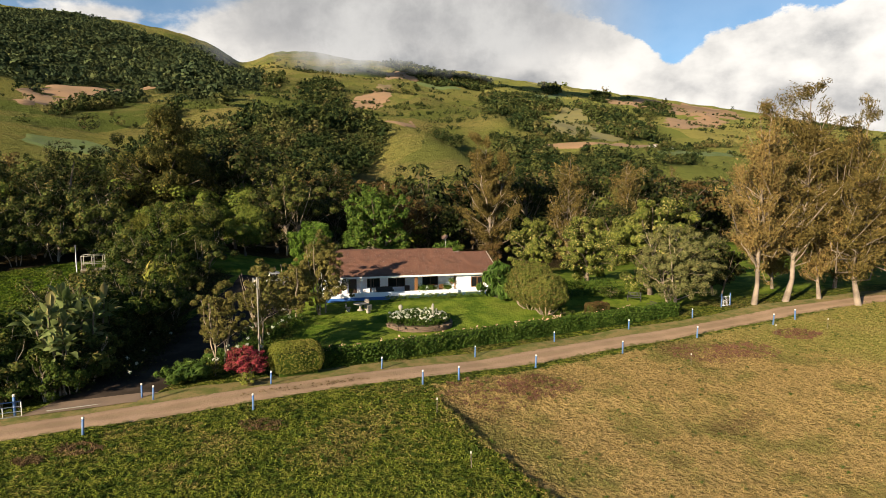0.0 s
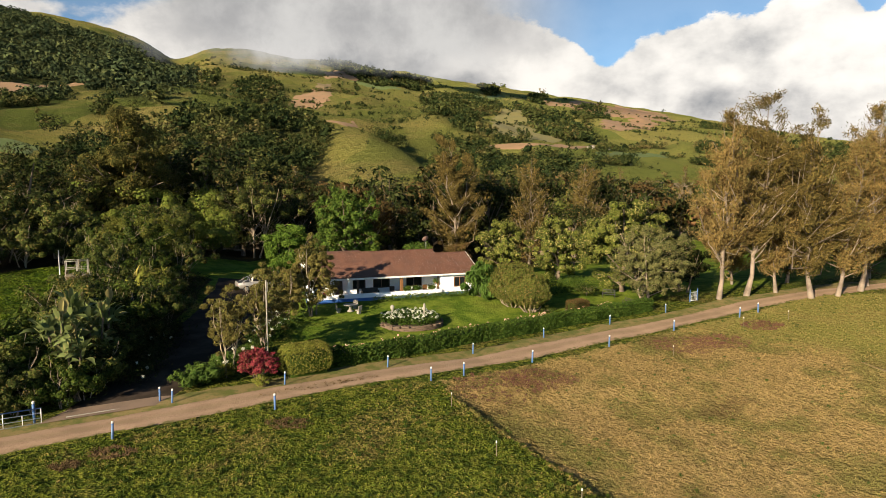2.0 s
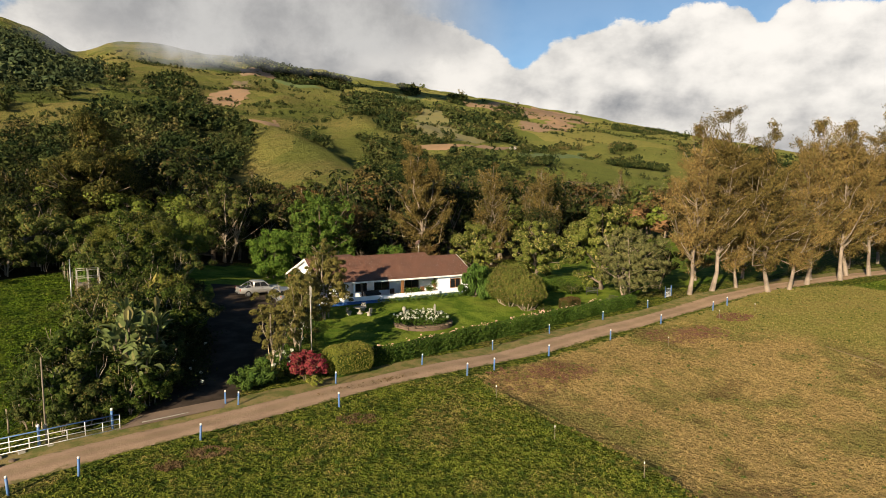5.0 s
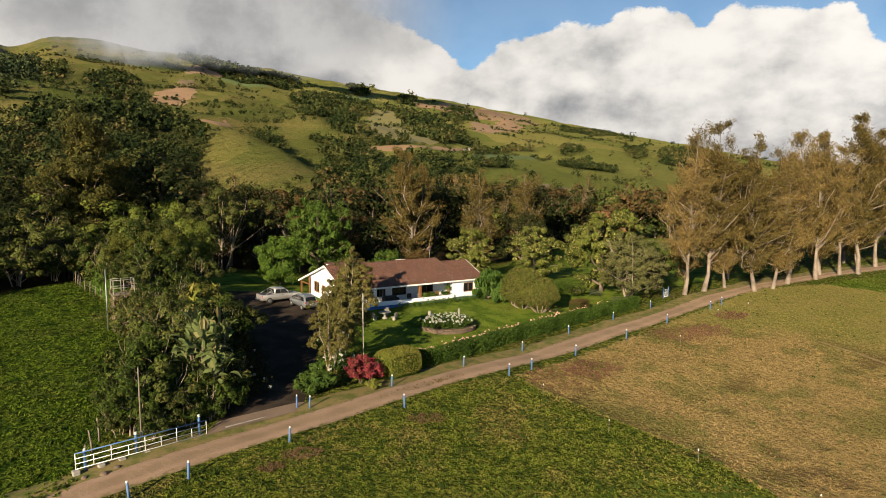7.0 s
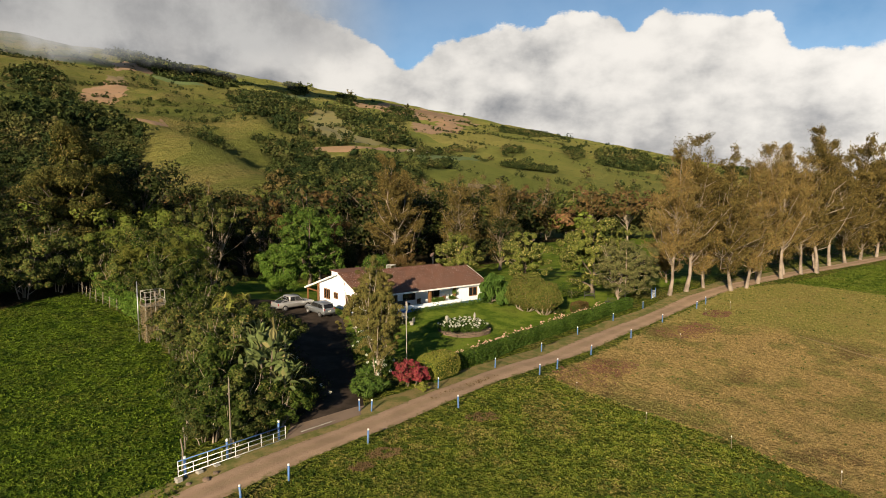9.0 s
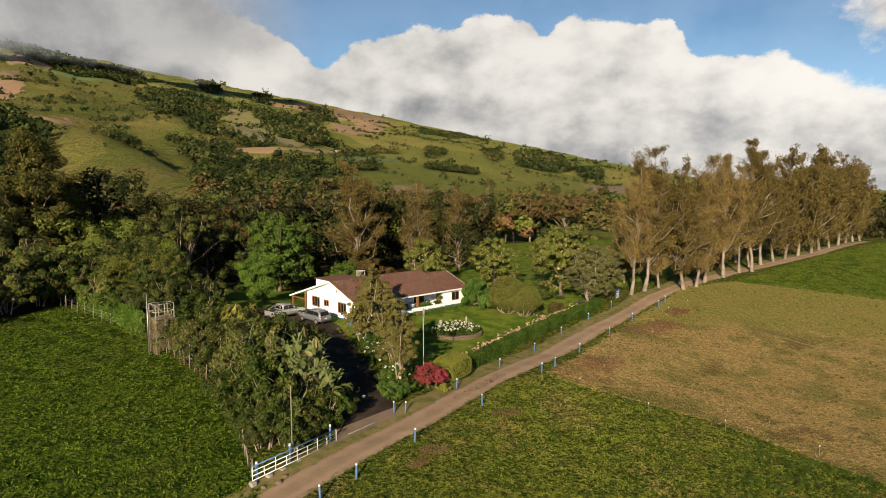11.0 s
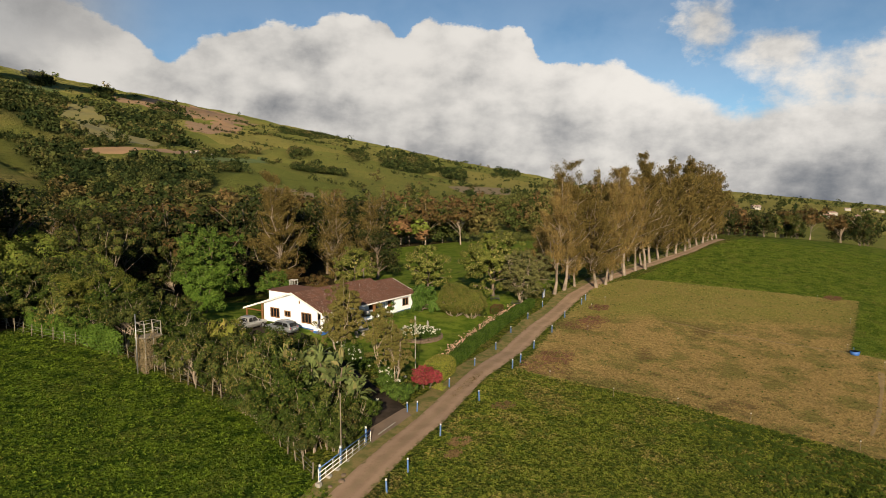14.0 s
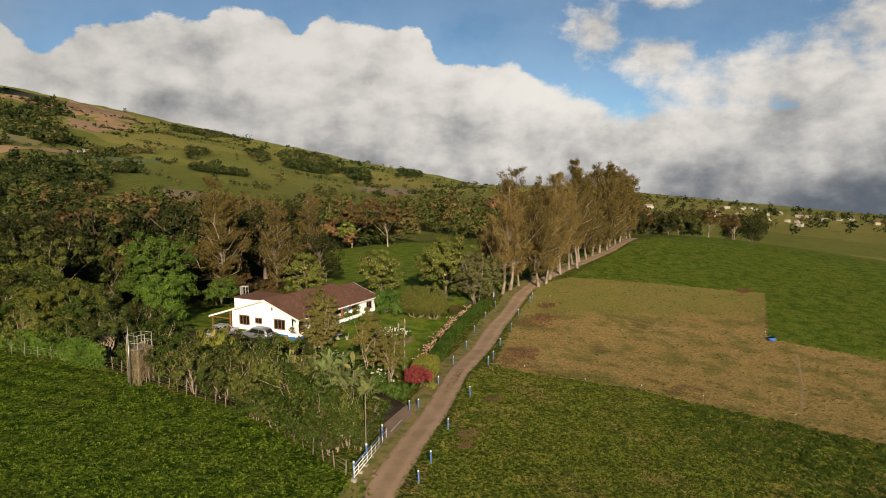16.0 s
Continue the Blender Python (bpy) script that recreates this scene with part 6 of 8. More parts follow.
ROW = [(33.6, 70.0, 0, 0.95), (37.4, 70.9, 0, 1.0), (41.6, 71.7, 1, 0.85), (44.0, 68.6, 0, 0.9), (47.6, 69.2, 1, 1.0), (51.7, 70.9, 0, 0.9), (54.2, 73.0, 1, 1.0), (58.1, 72.0, 0, 0.97), (61.4, 74.4, 1, 0.95), (64.2, 73.4, 0, 0.95),
       (67.7, 73.2, 2, 0.92), (71.2, 76.4, 1, 0.95), (76.0, 77.3, 0, 0.93), (81.5, 78.4, 1, 1.0), (87.6, 79.9, 2, 0.9), (94.0, 81.2, 0, 0.95), (100.4, 82.2, 2, 1.0), (107, 84.4, 0, 0.95), (114, 86.2, 1, 1.0), (121, 88.2, 0, 0.9),
       (128, 90.5, 2, 0.85), (135, 92.4, 1, 0.9), (142, 94.5, 0, 0.85), (58, 77.5, 1, 0.85), (66, 79, 0, 0.85), (74, 81.5, 1, 0.9), (46, 76.5, 1, 0.75), (39, 77.0, 0, 0.7)]
for i, (x, y, j, s) in enumerate(ROW):
    j = 4 + i % 2 if (12 < i and i % 4 != 1) else 3 if i % 5 == 3 else j
    ms_ = cas[j]
    if i % 5 in (1, 3) or 9 < i < 23:
        ms_ = (ms_[0], olive_cas[j])
    plant("casuarina_tree", x, y, ms_, M["pale_bark"], L["casuarina"], "tall brown-green casuarina with pale trunk beside the road", group="casuarina row", rz=i * 73, s=s * ((1.2 if j > 3 else 1.0) if 12 < i < 23 else 1.0) * (1 + 0.1 * math.sin(i * 2.7)))

# ---- the wood behind the house
def wood_kinds(seed, n, leaf):
    """The kinds of forest tree; n: leaves on the crown, leaf: their length."""
    t = dict(tri=True, shell=0.55)
    kinds_ = [(tree_parts(seed + 1, 13.0, 5.2, 1.5, n, leaf, "round", 34, 0.27, 0.35, 0, uneven=0.35, **t), "bark", "forest_dark", "dark green broadleaf forest tree"),
              (tree_parts(seed + 2, 11.0, 4.6, 1.2, n, leaf, "round", 30, 0.27, 0.2, 0.03, uneven=0.4, nlimb=24, thin=0.75, **t), "pale_bark", "forest", "green forest tree with pale limbs"),
              (tree_parts(seed + 3, 15.0, 4.2, 1.6, n, leaf, "cone", 46, 0.22, 0.35, 0, uneven=0.35, slim=0.45, **t), "bark", "forest_dark", "tall dark conifer in the forest"),
              (tree_parts(seed + 4, 9.0, 4.6, 0.8, int(n * 0.9), leaf, "dome", 30, 0.27, 0.25, 0, uneven=0.3, **t), "bark", "forest_lime", "lime-green rounded forest tree"),
              (tree_parts(seed + 5, 14.0, 5.2, 3.2, n, leaf, "flat", 34, 0.22, 0.24, 0.03, uneven=0.45, nlimb=24, thin=0.7, **t), "pale_bark", "rust", "spreading tree with rusty leaves and bare limbs"),
              (casuarina(seed + 6, 17.0, int(n * 1.9), 3, 0.2, 0.06, 0.62 if n < 10000 else 0.42), "cas_bark", "casuarina_olive", "tall brown-green casuarina in the forest"),
              (tree_parts(seed + 7, 12.5, 5.2, 1.6, n, leaf, "flat", 38, 0.22, 0.22, 0.02, uneven=0.45, nlimb=30, thin=0.75, **t), "pale_bark", "forest_mid", "spreading mid-green forest tree with pale limbs")]
    for ms, wd_, lf_, _ in kinds_:
        ms[0].materials.append(M[wd_])
        ms[1].materials.append(L[lf_])
    return kinds_


FRONT, FV, FAR = wood_kinds(290, 9500, 0.37), wood_kinds(90, 3700, 0.585), wood_kinds(190, 1400, 0.95)


def wood_tree(j, x, y, rz, s):
    ms, wd_, lf_, lab = (FRONT if math.hypot(x + 15, y) < 122 else FV if math.hypot(x + 15, y) < 150 else FAR)[j]
    plant("forest_tree", x, y, ms, M[wd_], L[lf_], lab, group="forest trees", rz=rz, s=s, sink=0.2)


KNOWN = [(-60, 112, 1, 1.2), (-26.8, 129.5, 6, 1.3), (-38.6, 129.2, 0, 1.6), (-7.3, 123.2, 4, 1.1), (-3, 131, 0, 1.0), (24, 127, 5, 1.0), (17, 136, 0, 1.15), (30, 140, 0, 1.2), (37, 131, 5, 0.95), (43, 142, 2, 1.1), (46, 168, 5, 1.0), (58, 176, 0, 1.1), (72, 187, 4, 1.15),
         (84, 198, 0, 1.1), (90, 199, 5, 1.1), (98, 184, 4, 1.05), (103, 170, 4, 1.0), (110, 188, 1, 1.1), (66, 190, 5, 1.05), (52, 160, 2, 1.0), (-46, 131, 0, 1.4), (-32, 106, 3, 0.9), (-21, 128, 0, 0.95), (-14, 124, 1, 1.05), (-58, 103, 0, 1.2), (-68, 100, 3, 1.1), (-44, 101, 3, 0.8), (2, 116, 3, 0.5), (8, 117, 4, 0.45),
         (-36, 98, 1, 0.8), (-70, 116, 6, 1.3), (-62, 126, 2, 1.25), (31, 120, 0, 0.75)]
big = tree_parts(78, 23.5, 10.6, 0.6, 42000, 0.5, "plume", 150, 0.115, 0.5, 0, uneven=0.3, nlimb=60, slim=0.38, droop=0.7, shell=0.5, tri=True)
plant("conifer_tree", -49.3, 117.2, big, M["bark"], L["cypress_dark"], "huge spreading conifer with drooping golden-green sprays", rz=30)
plant("casuarina_tree", 9.3, 125.6, casuarina(79, 24.4, 38000, 3, 0.30, 0.06, 0.6), M["cas_bark"], L["casuarina_olive"], "tall brown-green casuarina behind the house", rz=110)
plant("umbrella_tree", -28.3, 118.8, tree_parts(77, 14.5, 7.6, 4.4, 15000, 0.33, "flat", 64, 0.125, 0.25, 0.02, stems=3, uneven=0.45, nlimb=36, thin=0.9, rise=(0.3, 0.55), shell=0.4, tri=True), M["pale_bark"], L["forest_mid"], "spreading open tree with pale winding limbs at the forest edge", rz=70)
for i, (x, y, j, s) in enumerate(KNOWN):
    wood_tree(j, x, y, i * 51, s * (1.22 if x > 16 else 1.0))
# bushes where the west pasture meets the wood
EDGE = [(-44.2, 90.6, 0, 1.2), (-47.6, 88.6, 2, 1.5), (-50.6, 85.6, 0, 1.3), (-53.6, 82.0, 2, 1.6), (-57.0, 78.6, 0, 1.35), (-60.5, 75.4, 2, 1.6), (-65, 72.4, 0, 1.4), (-70, 69.5, 2, 1.7), (-49.5, 92.0, 1, 1.6), (-54.5, 88.0, 0, 1.8), (-59.5, 84.0, 1, 1.7), (-65.5, 79.5, 0, 1.9), (-52, 97, 0, 1.9), (-58.5, 93.5, 1, 1.9), (-65, 89, 0, 2.0), (-46, 96, 2, 1.7), (-72, 77, 1, 1.8), (-40.5, 95, 0, 1.5), (-73, 86, 0, 2.1)]
edge_sh = []
for q_ in (0, 1, 2):
    edge_sh.append([sh[q_][1].copy() for _ in range(2)])
    for c_ in edge_sh[q_]:
        c_.materials.clear()
for i, (x, y, j, s) in enumerate(EDGE):
    plant("bush", x, y, (sh[j][0], edge_sh[j][i % 2]), M["pale_bark"], L[("forest_mid", "forest")[i % 2]], "dark leafy bush at the edge of the forest", "bush", "bushes at the forest edge", rz=i * 61, s=s)
rs = np.random.RandomState(97)
spots = [(x, y) for x, y, _, _ in KNOWN]
tries = 0
while len(spots) < 145 and tries < 20000:
    tries += 1
    x, y = rs.uniform(-130, 150), rs.uniform(96, 215)
    edge_ = 104 if x < -26 else 120 + 0.0 * x if x < 26 else 136 - 0.42 * (x - 26)
    if x > 78:
        edge_ = 118
    if x > -64 + 0.776 * y and y < 186 and x > 14:
        continue
    if y < edge_ or math.hypot(x, y) > 235 or any((x - a) ** 2 + (y - b) ** 2 < 36 for a, b in spots):
        continue
    spots.append((x, y))
    wood_tree(int(rs.choice(7, p=(0.28, 0.19, 0.13, 0.10, 0.07, 0.08, 0.15))), x, y, rs.uniform(0, 360), rs.uniform(1.0, 1.4) * (1.0 if x < -20 else 1.15))


# ---- woods further off and on the hillside
def crown_shapes(seed, leaves, leaf):
    """Corners of a few crowns, about one metre high and wide, for trees too many to count."""
    got = []
    for i, (shape, rx, uneven, nclump, spread) in enumerate((("round", 0.5, 0.3, 16, 0.3), ("dome", 0.6, 0.35, 14, 0.34), ("cone", 0.4, 0.3, 18, 0.26), ("flat", 0.62, 0.45, 12, 0.3), ("column", 0.36, 0.3, 16, 0.3))):
        wood_, crown_ = tree_parts(seed + i, 1.0, rx, 0.06, leaves, leaf, shape, nclump, spread, 0.03, 0, nlimb=0, uneven=uneven, tri=True, shell=0.5, slim=0.8)
        v_ = np.empty(len(crown_.vertices) * 3, np.float32)
        crown_.vertices.foreach_get("co", v_)
        got.append(v_.reshape(-1, 3)[:leaves * 3])
        bpy.data.meshes.remove(wood_)
        bpy.data.meshes.remove(crown_)
    return got


SHAPES = {"close": crown_shapes(291, 360, 0.12), "near": crown_shapes(301, 240, 0.137), "mid": crown_shapes(311, 72, 0.27), "far": crown_shapes(321, 36, 0.40)}


def grove(name, pts, sizes, kind, lf, label, seed, tone=None):
    """Many trees seen from afar, each crown a ragged mass of leaf sprays standing on the land."""
    r_ = np.random.RandomState(seed)
    pts, sizes = np.asarray(pts, float), np.asarray(sizes, float)
    tone = r_.uniform(0, 1, len(pts)) if tone is None else tone
    z = height(pts[:, 0], pts[:, 1])
    V = []
    which = r_.choice(5, len(pts), p=(0.34, 0.22, 0.1, 0.22, 0.12))
    for (x, y), z0, sz_, j in zip(pts, z, sizes, which):
        a_, w_ = r_.uniform(0, 6.28), sz_ * r_.uniform(0.95, 1.3)
        c_, s_ = math.cos(a_) * w_, math.sin(a_) * w_
        q_ = SHAPES[kind][j]
        V.append(np.stack([x + q_[:, 0] * c_ - q_[:, 1] * s_, y + q_[:, 0] * s_ + q_[:, 1] * c_, z0 - 0.03 * sz_ + q_[:, 2] * sz_ * r_.uniform(0.85, 1.2)], 1))
    per_ = len(SHAPES[kind][0])
    me_ = leaf_mesh(name, np.concatenate(V), 3)
    me_.attributes.new("tree", "FLOAT", "POINT").data.foreach_set("value", np.repeat(tone, per_).astype(np.float32))
    return tagged(put(name, me_, lf), label, "woods", kind="stuff")


rs = np.random.RandomState(101)
b_ = np.radians(rs.uniform(-42, 62, 1900))
r_ = np.sqrt(rs.uniform(215 ** 2, 470 ** 2, 1900))
mp = np.column_stack([r_ * np.sin(b_), r_ * np.cos(b_)])
bear = np.degrees(b_)
keep = np.where(bear > 24, 0.22, np.where(bear > 12, 0.5, 0.8)) * np.where((bear > -9) & (bear < 3) & (r_ > 265), 0.0, 1.0)
mp = mp[rs.uniform(0, 1, len(mp)) < keep]
sz_v = rs.uniform(9, 16, len(mp))
grove("valley_woods", mp, sz_v, "close", L["valley_trees"], "dense mixed woods on the valley floor", 102, np.clip(rs.uniform(-0.1, 0.8, len(mp)) + 0.3 * smooth(mp[:, 0], 20, 130), 0, 1))
hp_, sz = [], []
for poly, low_, high_ in WOODS:
    p_ = np.array(poly, float)
    x_, y_ = p_[:, 0], p_[:, 1]
    area_ = abs(np.sum(x_ * np.roll(y_, -1) - y_ * np.roll(x_, -1))) / 2
    want = int(min(area_ / (0.25 * (low_ + high_) ** 2 * (0.95 if y_.mean() < 1100 else 1.4)), 5200))
    got_ = rs.uniform(p_.min(0) - 8, p_.max(0) + 8, (want * 30, 2))
    edge_ = inside(got_[:, 0], got_[:, 1], poly, 9.0) + 0.22 * waves(got_[:, 0], got_[:, 1], 45, 33, 2)
    got_ = got_[edge_ > 0.5][:want]
    hp_.append(got_)
    sz.append(rs.uniform(low_ * 0.6, high_ * 1.25, len(got_)))
# hedgerows and single trees along the slope
for i in range(110):
    a_, q0 = math.radians(rs.uniform(-34, 50)), rs.uniform(750, 2900)
    x0, y0, dr = q0 * math.sin(a_), q0 * math.cos(a_), math.radians(rs.uniform(-25, 25) + (31 if rs.uniform() < 0.65 else 118))
    m_ = int(rs.uniform(5, 22))
    st_ = np.cumsum(rs.uniform(5, 16, m_))
    hp_.append(np.column_stack([x0 + st_ * math.cos(dr) + rs.normal(0, 3, m_), y0 + st_ * math.sin(dr) + rs.normal(0, 3, m_)]))
    sz.append(rs.uniform(4, 8, m_) * (1 + q0 / 4000))
b_, r_ = np.radians(rs.uniform(-36, 54, 1500)), np.sqrt(rs.uniform(600 ** 2, 3000 ** 2, 1500))
hp_.append(np.column_stack([r_ * np.sin(b_), r_ * np.cos(b_)]))
sz.append(rs.uniform(1.8, 3.2, 1500) * rs.choice((1, 1, 1.6, 2.6), 1500) * (1 + r_ / 4000))
# lone trees in the paddocks and along the skyline
LONE = [(560, 1057, 21), (561, 869, 21), (477, 678, 20), (492, 690, 16), (1233, 1893, 24), (1411, 2236, 27), (1417, 2144, 24), (1456, 1942, 24), (1686, 3900, 26), (2200, 3600, 26), (1306, 2397, 22), (862, 3115, 26), (1001, 3024, 30), (648, 3572, 34), (613, 3626, 30), (841, 3468, 30),
        (-359, 879, 17), (-318, 877, 14), (-329, 931, 15), (-400, 807, 10), (-50, 765, 6), (-26, 715, 8), (-222, 1688, 16), (-130, 2016, 22), (-40, 1463, 12), (194, 890, 15), (188, 916, 12), (335, 1739, 18), (133, 881, 14)]
hp_.append(np.array([q_[:2] for q_ in LONE], float))
sz.append(np.array([q_[2] * 0.8 for q_ in LONE]))
hp_, sz = np.concatenate(hp_), np.concatenate(sz)
kk = rs.uniform(-0.1, 0.75, len(hp_)) + 0.35 * np.clip(0.5 + 0.5 * waves(hp_[:, 0], hp_[:, 1], 300, 107, 2), 0, 1)
far_ = np.hypot(hp_[:, 0], hp_[:, 1])
ridge = (hp_[:, 0] < -0.27 * hp_[:, 1]) & (hp_[:, 1] > 950)
for kind_, lo_, hi_, lab_ in (("near", 0, 700, "dark woods and bushes at the foot of the hill"), ("mid", 700, 1150, "woods, hedgerows and lone trees on the hillside"), ("far", 1150, 9000, "far woods and hedgerows high on the hill")):
    sel = (far_ >= lo_) & (far_ < hi_) & ~ridge
    grove("hill_woods", hp_[sel], sz[sel], kind_, L["hill_trees"], lab_, 104 + lo_, np.clip(kk[sel], 0, 1))
grove("ridge_forest", hp_[ridge], sz[ridge], "far", L["ridge_trees"], "dense forest on the western ridge", 131)
# trees past the crest of the east pasture
rs = np.random.RandomState(106)
for i in range(26):
    a_, q0 = math.radians(rs.uniform(64, 75.2)), rs.uniform(255, 330)
    x, y = q0 * math.sin(a_) - 66, q0 * math.cos(a_)
    wood_tree(int(rs.choice((0, 1, 4, 0))), x, y, rs.uniform(0, 360), rs.uniform(0.75, 1.1))

# ---- grass standing in the pastures
def tufts(name, poly, count, lf, label, seed, size=0.34, n_=7, scale=3.7, low=0.08, rise=0.3, slim=0.24):
    r_ = np.random.RandomState(seed)
    p = np.array(poly, float)
    xy = r_.uniform(p.min(0), p.max(0), (count * 3, 2))
    ok = inside(xy[:, 0], xy[:, 1], [tuple(q_) for q_ in p], 0.05) > 0.5
    dens_ = 0.5 + 0.5 * waves(xy[:, 0], xy[:, 1], scale, seed + 1, 3)
    ok &= r_.uniform(0, 1, len(xy)) < np.clip(dens_, low, 1)
    xy = xy[ok][:count]
    P_ = np.repeat(np.column_stack([xy, height(xy[:, 0], xy[:, 1])]), n_, 0)
    P_[:, :2] += r_.normal(0, size * 0.35, (len(P_), 2))
    P_[:, 2] += size * rise
    o_ = r_.normal(0, 1, (len(P_), 3)) * (0.7, 0.7, 0.2) + (0, 0, 0.55)
    V = simple(leaf_quads(r_, P_, o_, np.repeat(r_.uniform(0.6, 1.4, len(xy)), n_) * size, slim, 0.25, -1.6))
    return tagged(put(name, leaf_mesh(name, V, 3), lf), label, "grass", kind="stuff")


SOUTH = [(-60, 14), (-34, 31), (-19, 38.8), (-6, 46.6), (-1, 47), (3, 38), (6, 33), (11.6, 15), (15, 3), (-40, 3)]
WESTERN = [(-33.5, 34), (-32.9, 46), (-32.2, 50), (-33, 55.4), (-34.8, 63), (-36.8, 71.3), (-41, 79.7), (-43, 88.6), (-45, 88.2), (-48.5, 84.5), (-53, 79), (-62, 70), (-90, 55), (-90, 30), (-60, 20)]
EASTERN = [(50, 12), (47, 27.3), (80, 36.3), (57, 69), (140, 88), (150, 40), (80, 0)]
tufts("pasture_grass", SOUTH, 56000, L["grass"], "rough tufted green pasture grass", 121, 0.13, 6, 3.7, 0.3, 0.3, 0.4)
tufts("grass_tussocks", SOUTH, 1100, L["tussock"], "dark rank grass tussocks in the pasture", 135, 0.24, 26, 2.2, -0.6, 0.35, 0.4)
tufts("grass_tussocks", [(-10, 2), (-7, 14), (-3, 22), (2, 27), (6, 28), (9, 20), (11, 15), (15, 2)], 1000, L["tussock"], "dark rank grass tussocks by the bank", 139, 0.3, 24, 2.6, -0.5, 0.35, 0.4)
tufts("dry_pasture_grass", [(-1, 47), (3, 38), (6, 33), (11.6, 15), (15, 0), (53, 0), (50, 12), (47, 27.3), (61.5, 31.3), (25.5, 60.5)], 30000, L["grass_dry"], "short dry brown pasture grass", 123, 0.12, 6, 1.3, 0.2, 0.3, 0.4)
tufts("dry_pasture_grass", [(60.5, 31.0), (80, 36.3), (57, 69), (46, 70), (24, 60)], 13000, L["grass_olive"], "short olive pasture grass beyond the dry stretch", 124, 0.13, 6, 1.3, 0.2, 0.3, 0.4)
tufts("grass_tussocks", DRY, 900, L["tussock"], "dark grass tussocks in the dry paddock", 136, 0.22, 16, 6.0, -0.6, 0.4, 0.2)
tufts("lush_grass", WESTERN, 22000, L["grass_lush"], "thick green pasture grass", 125, 0.19, 8, 3.0, 0.08, 0.3, 0.4)
tufts("grass_tussocks", WESTERN, 1900, L["tussock"], "dark rank grass tussocks in the lush pasture", 137, 0.27, 22, 3.0, -0.5, 0.4, 0.2)
for i, (x, y, ra) in enumerate(((3.5, 46.6, 2.6), (7.2, 48.0, 2.2), (23.0, 55.6, 2.4), (26.5, 56.2, 2.0), (33.0, 60.0, 1.5), (78.0, 40.0, 1.6))):
    tufts("weed_patch", [(x + ra * 1.5 * math.cos(a_ * 0.7), y + ra * math.sin(a_ * 0.7)) for a_ in range(9)], 360, L["weed"], "thin patch of purple-brown weeds in the paddock", 141 + 3 * i, 0.2, 7, 1.3, -0.2)
tufts("lush_grass", EASTERN, 14000, L["grass_east"], "thick green pasture grass", 127, 0.26, 6, 5.0, -0.1, 0.3, 0.4)
# the bank's shadow line, made as a strip of dark tussocks
tufts("grass_tussocks", [(-0.3, 46.6), (3.8, 38.3), (6.9, 33.0), (7.6, 27), (12.0, 15.0), (11.4, 15.0), (7.0, 26.8), (6.1, 32.8), (3.0, 38.0), (-1.0, 46.3)], 420, L["tussock"], "dark tussocks laid along the bank for its shadow line", 183, 0.22, 14, 1.6, -0.1, 0.35, 0.3)
tufts("bank_grass", [(-1.6, 46.6), (2.4, 37.6), (5.4, 32.6), (11.0, 15.0), (12.0, 15.2), (6.4, 33.2), (3.4, 38.4), (-0.8, 47.0)], 1500, L["grass_dry"], "pale dry grass along the bank between the pastures", 181, 0.2, 8, 1.6, 0.0, 0.3, 0.35)

def trodden(line, wide, seed):
    ribbon("path", offset(line, wide / 2), offset(line, -wide / 2), 0.03, M["trodden"], "narrow trodden path through the paddock", "path", edge=0.2, seed=seed)


trodden([(42, 22), (35, 20), (27, 18), (18.5, 16.4)], 0.5, 21)
trodden([(36, 50), (39, 42), (43, 34), (47, 27)], 0.5, 22)
tufts("dead_grass", [(-14.2, 43.3), (-9.0, 46.0), (-5.4, 47.8), (-5.7, 48.4), (-9.2, 46.9), (-14.0, 44.1)], 420, L["dead"], "ragged dead grass on the crown of the road", 171, 0.16, 6, 1.5, 0.1)
for i, (x, y, ra) in enumerate(((-20.6, 35.6, 1.0), (-11.2, 39.4, 1.1), (-22.5, 34.2, 0.6))):
    tufts("dead_grass", [(x + ra * 1.4 * math.cos(a_ * 0.9), y + ra * 0.8 * math.sin(a_ * 0.9)) for a_ in range(7)], 150, L["dead"], "withered brown brush on the pasture", 175 + 3 * i, 0.24, 6, 1.0, 0.1)

# ---- ploughed and planted fields on the hillside, laid on the land
def field(name, poly, step, ma, label, lift=0.9):
    p = np.array(poly, float)
    xs, ys = np.arange(p[:, 0].min(), p[:, 0].max(), step), np.arange(p[:, 1].min(), p[:, 1].max(), step)
    ax_, ay_ = np.meshgrid(xs, ys)
    edge_ = [tuple(q_) for q_ in p]
    ok = inside(ax_ + step / 2, ay_ + step / 2, edge_, step * 1.6) > 0.08
    c_ = np.argwhere(ok)
    V = []
    for dj, di in ((0, 0), (0, 1), (1, 1), (1, 0)):
        vx, vy = xs[0] + (c_[:, 1] + di) * step, ys[0] + (c_[:, 0] + dj) * step
        V.append(np.stack([vx, vy, height(vx, vy) + lift * (2.4 * inside(vx, vy, edge_, step * 1.6) - 1.4)], -1))
    V = np.stack(V, 1).reshape(-1, 3)
    me_ = raw_mesh(name, V, np.arange(len(V)).reshape(-1, 4), True)
    return tagged(put(name, me_, ma), label, "field", kind="structure")


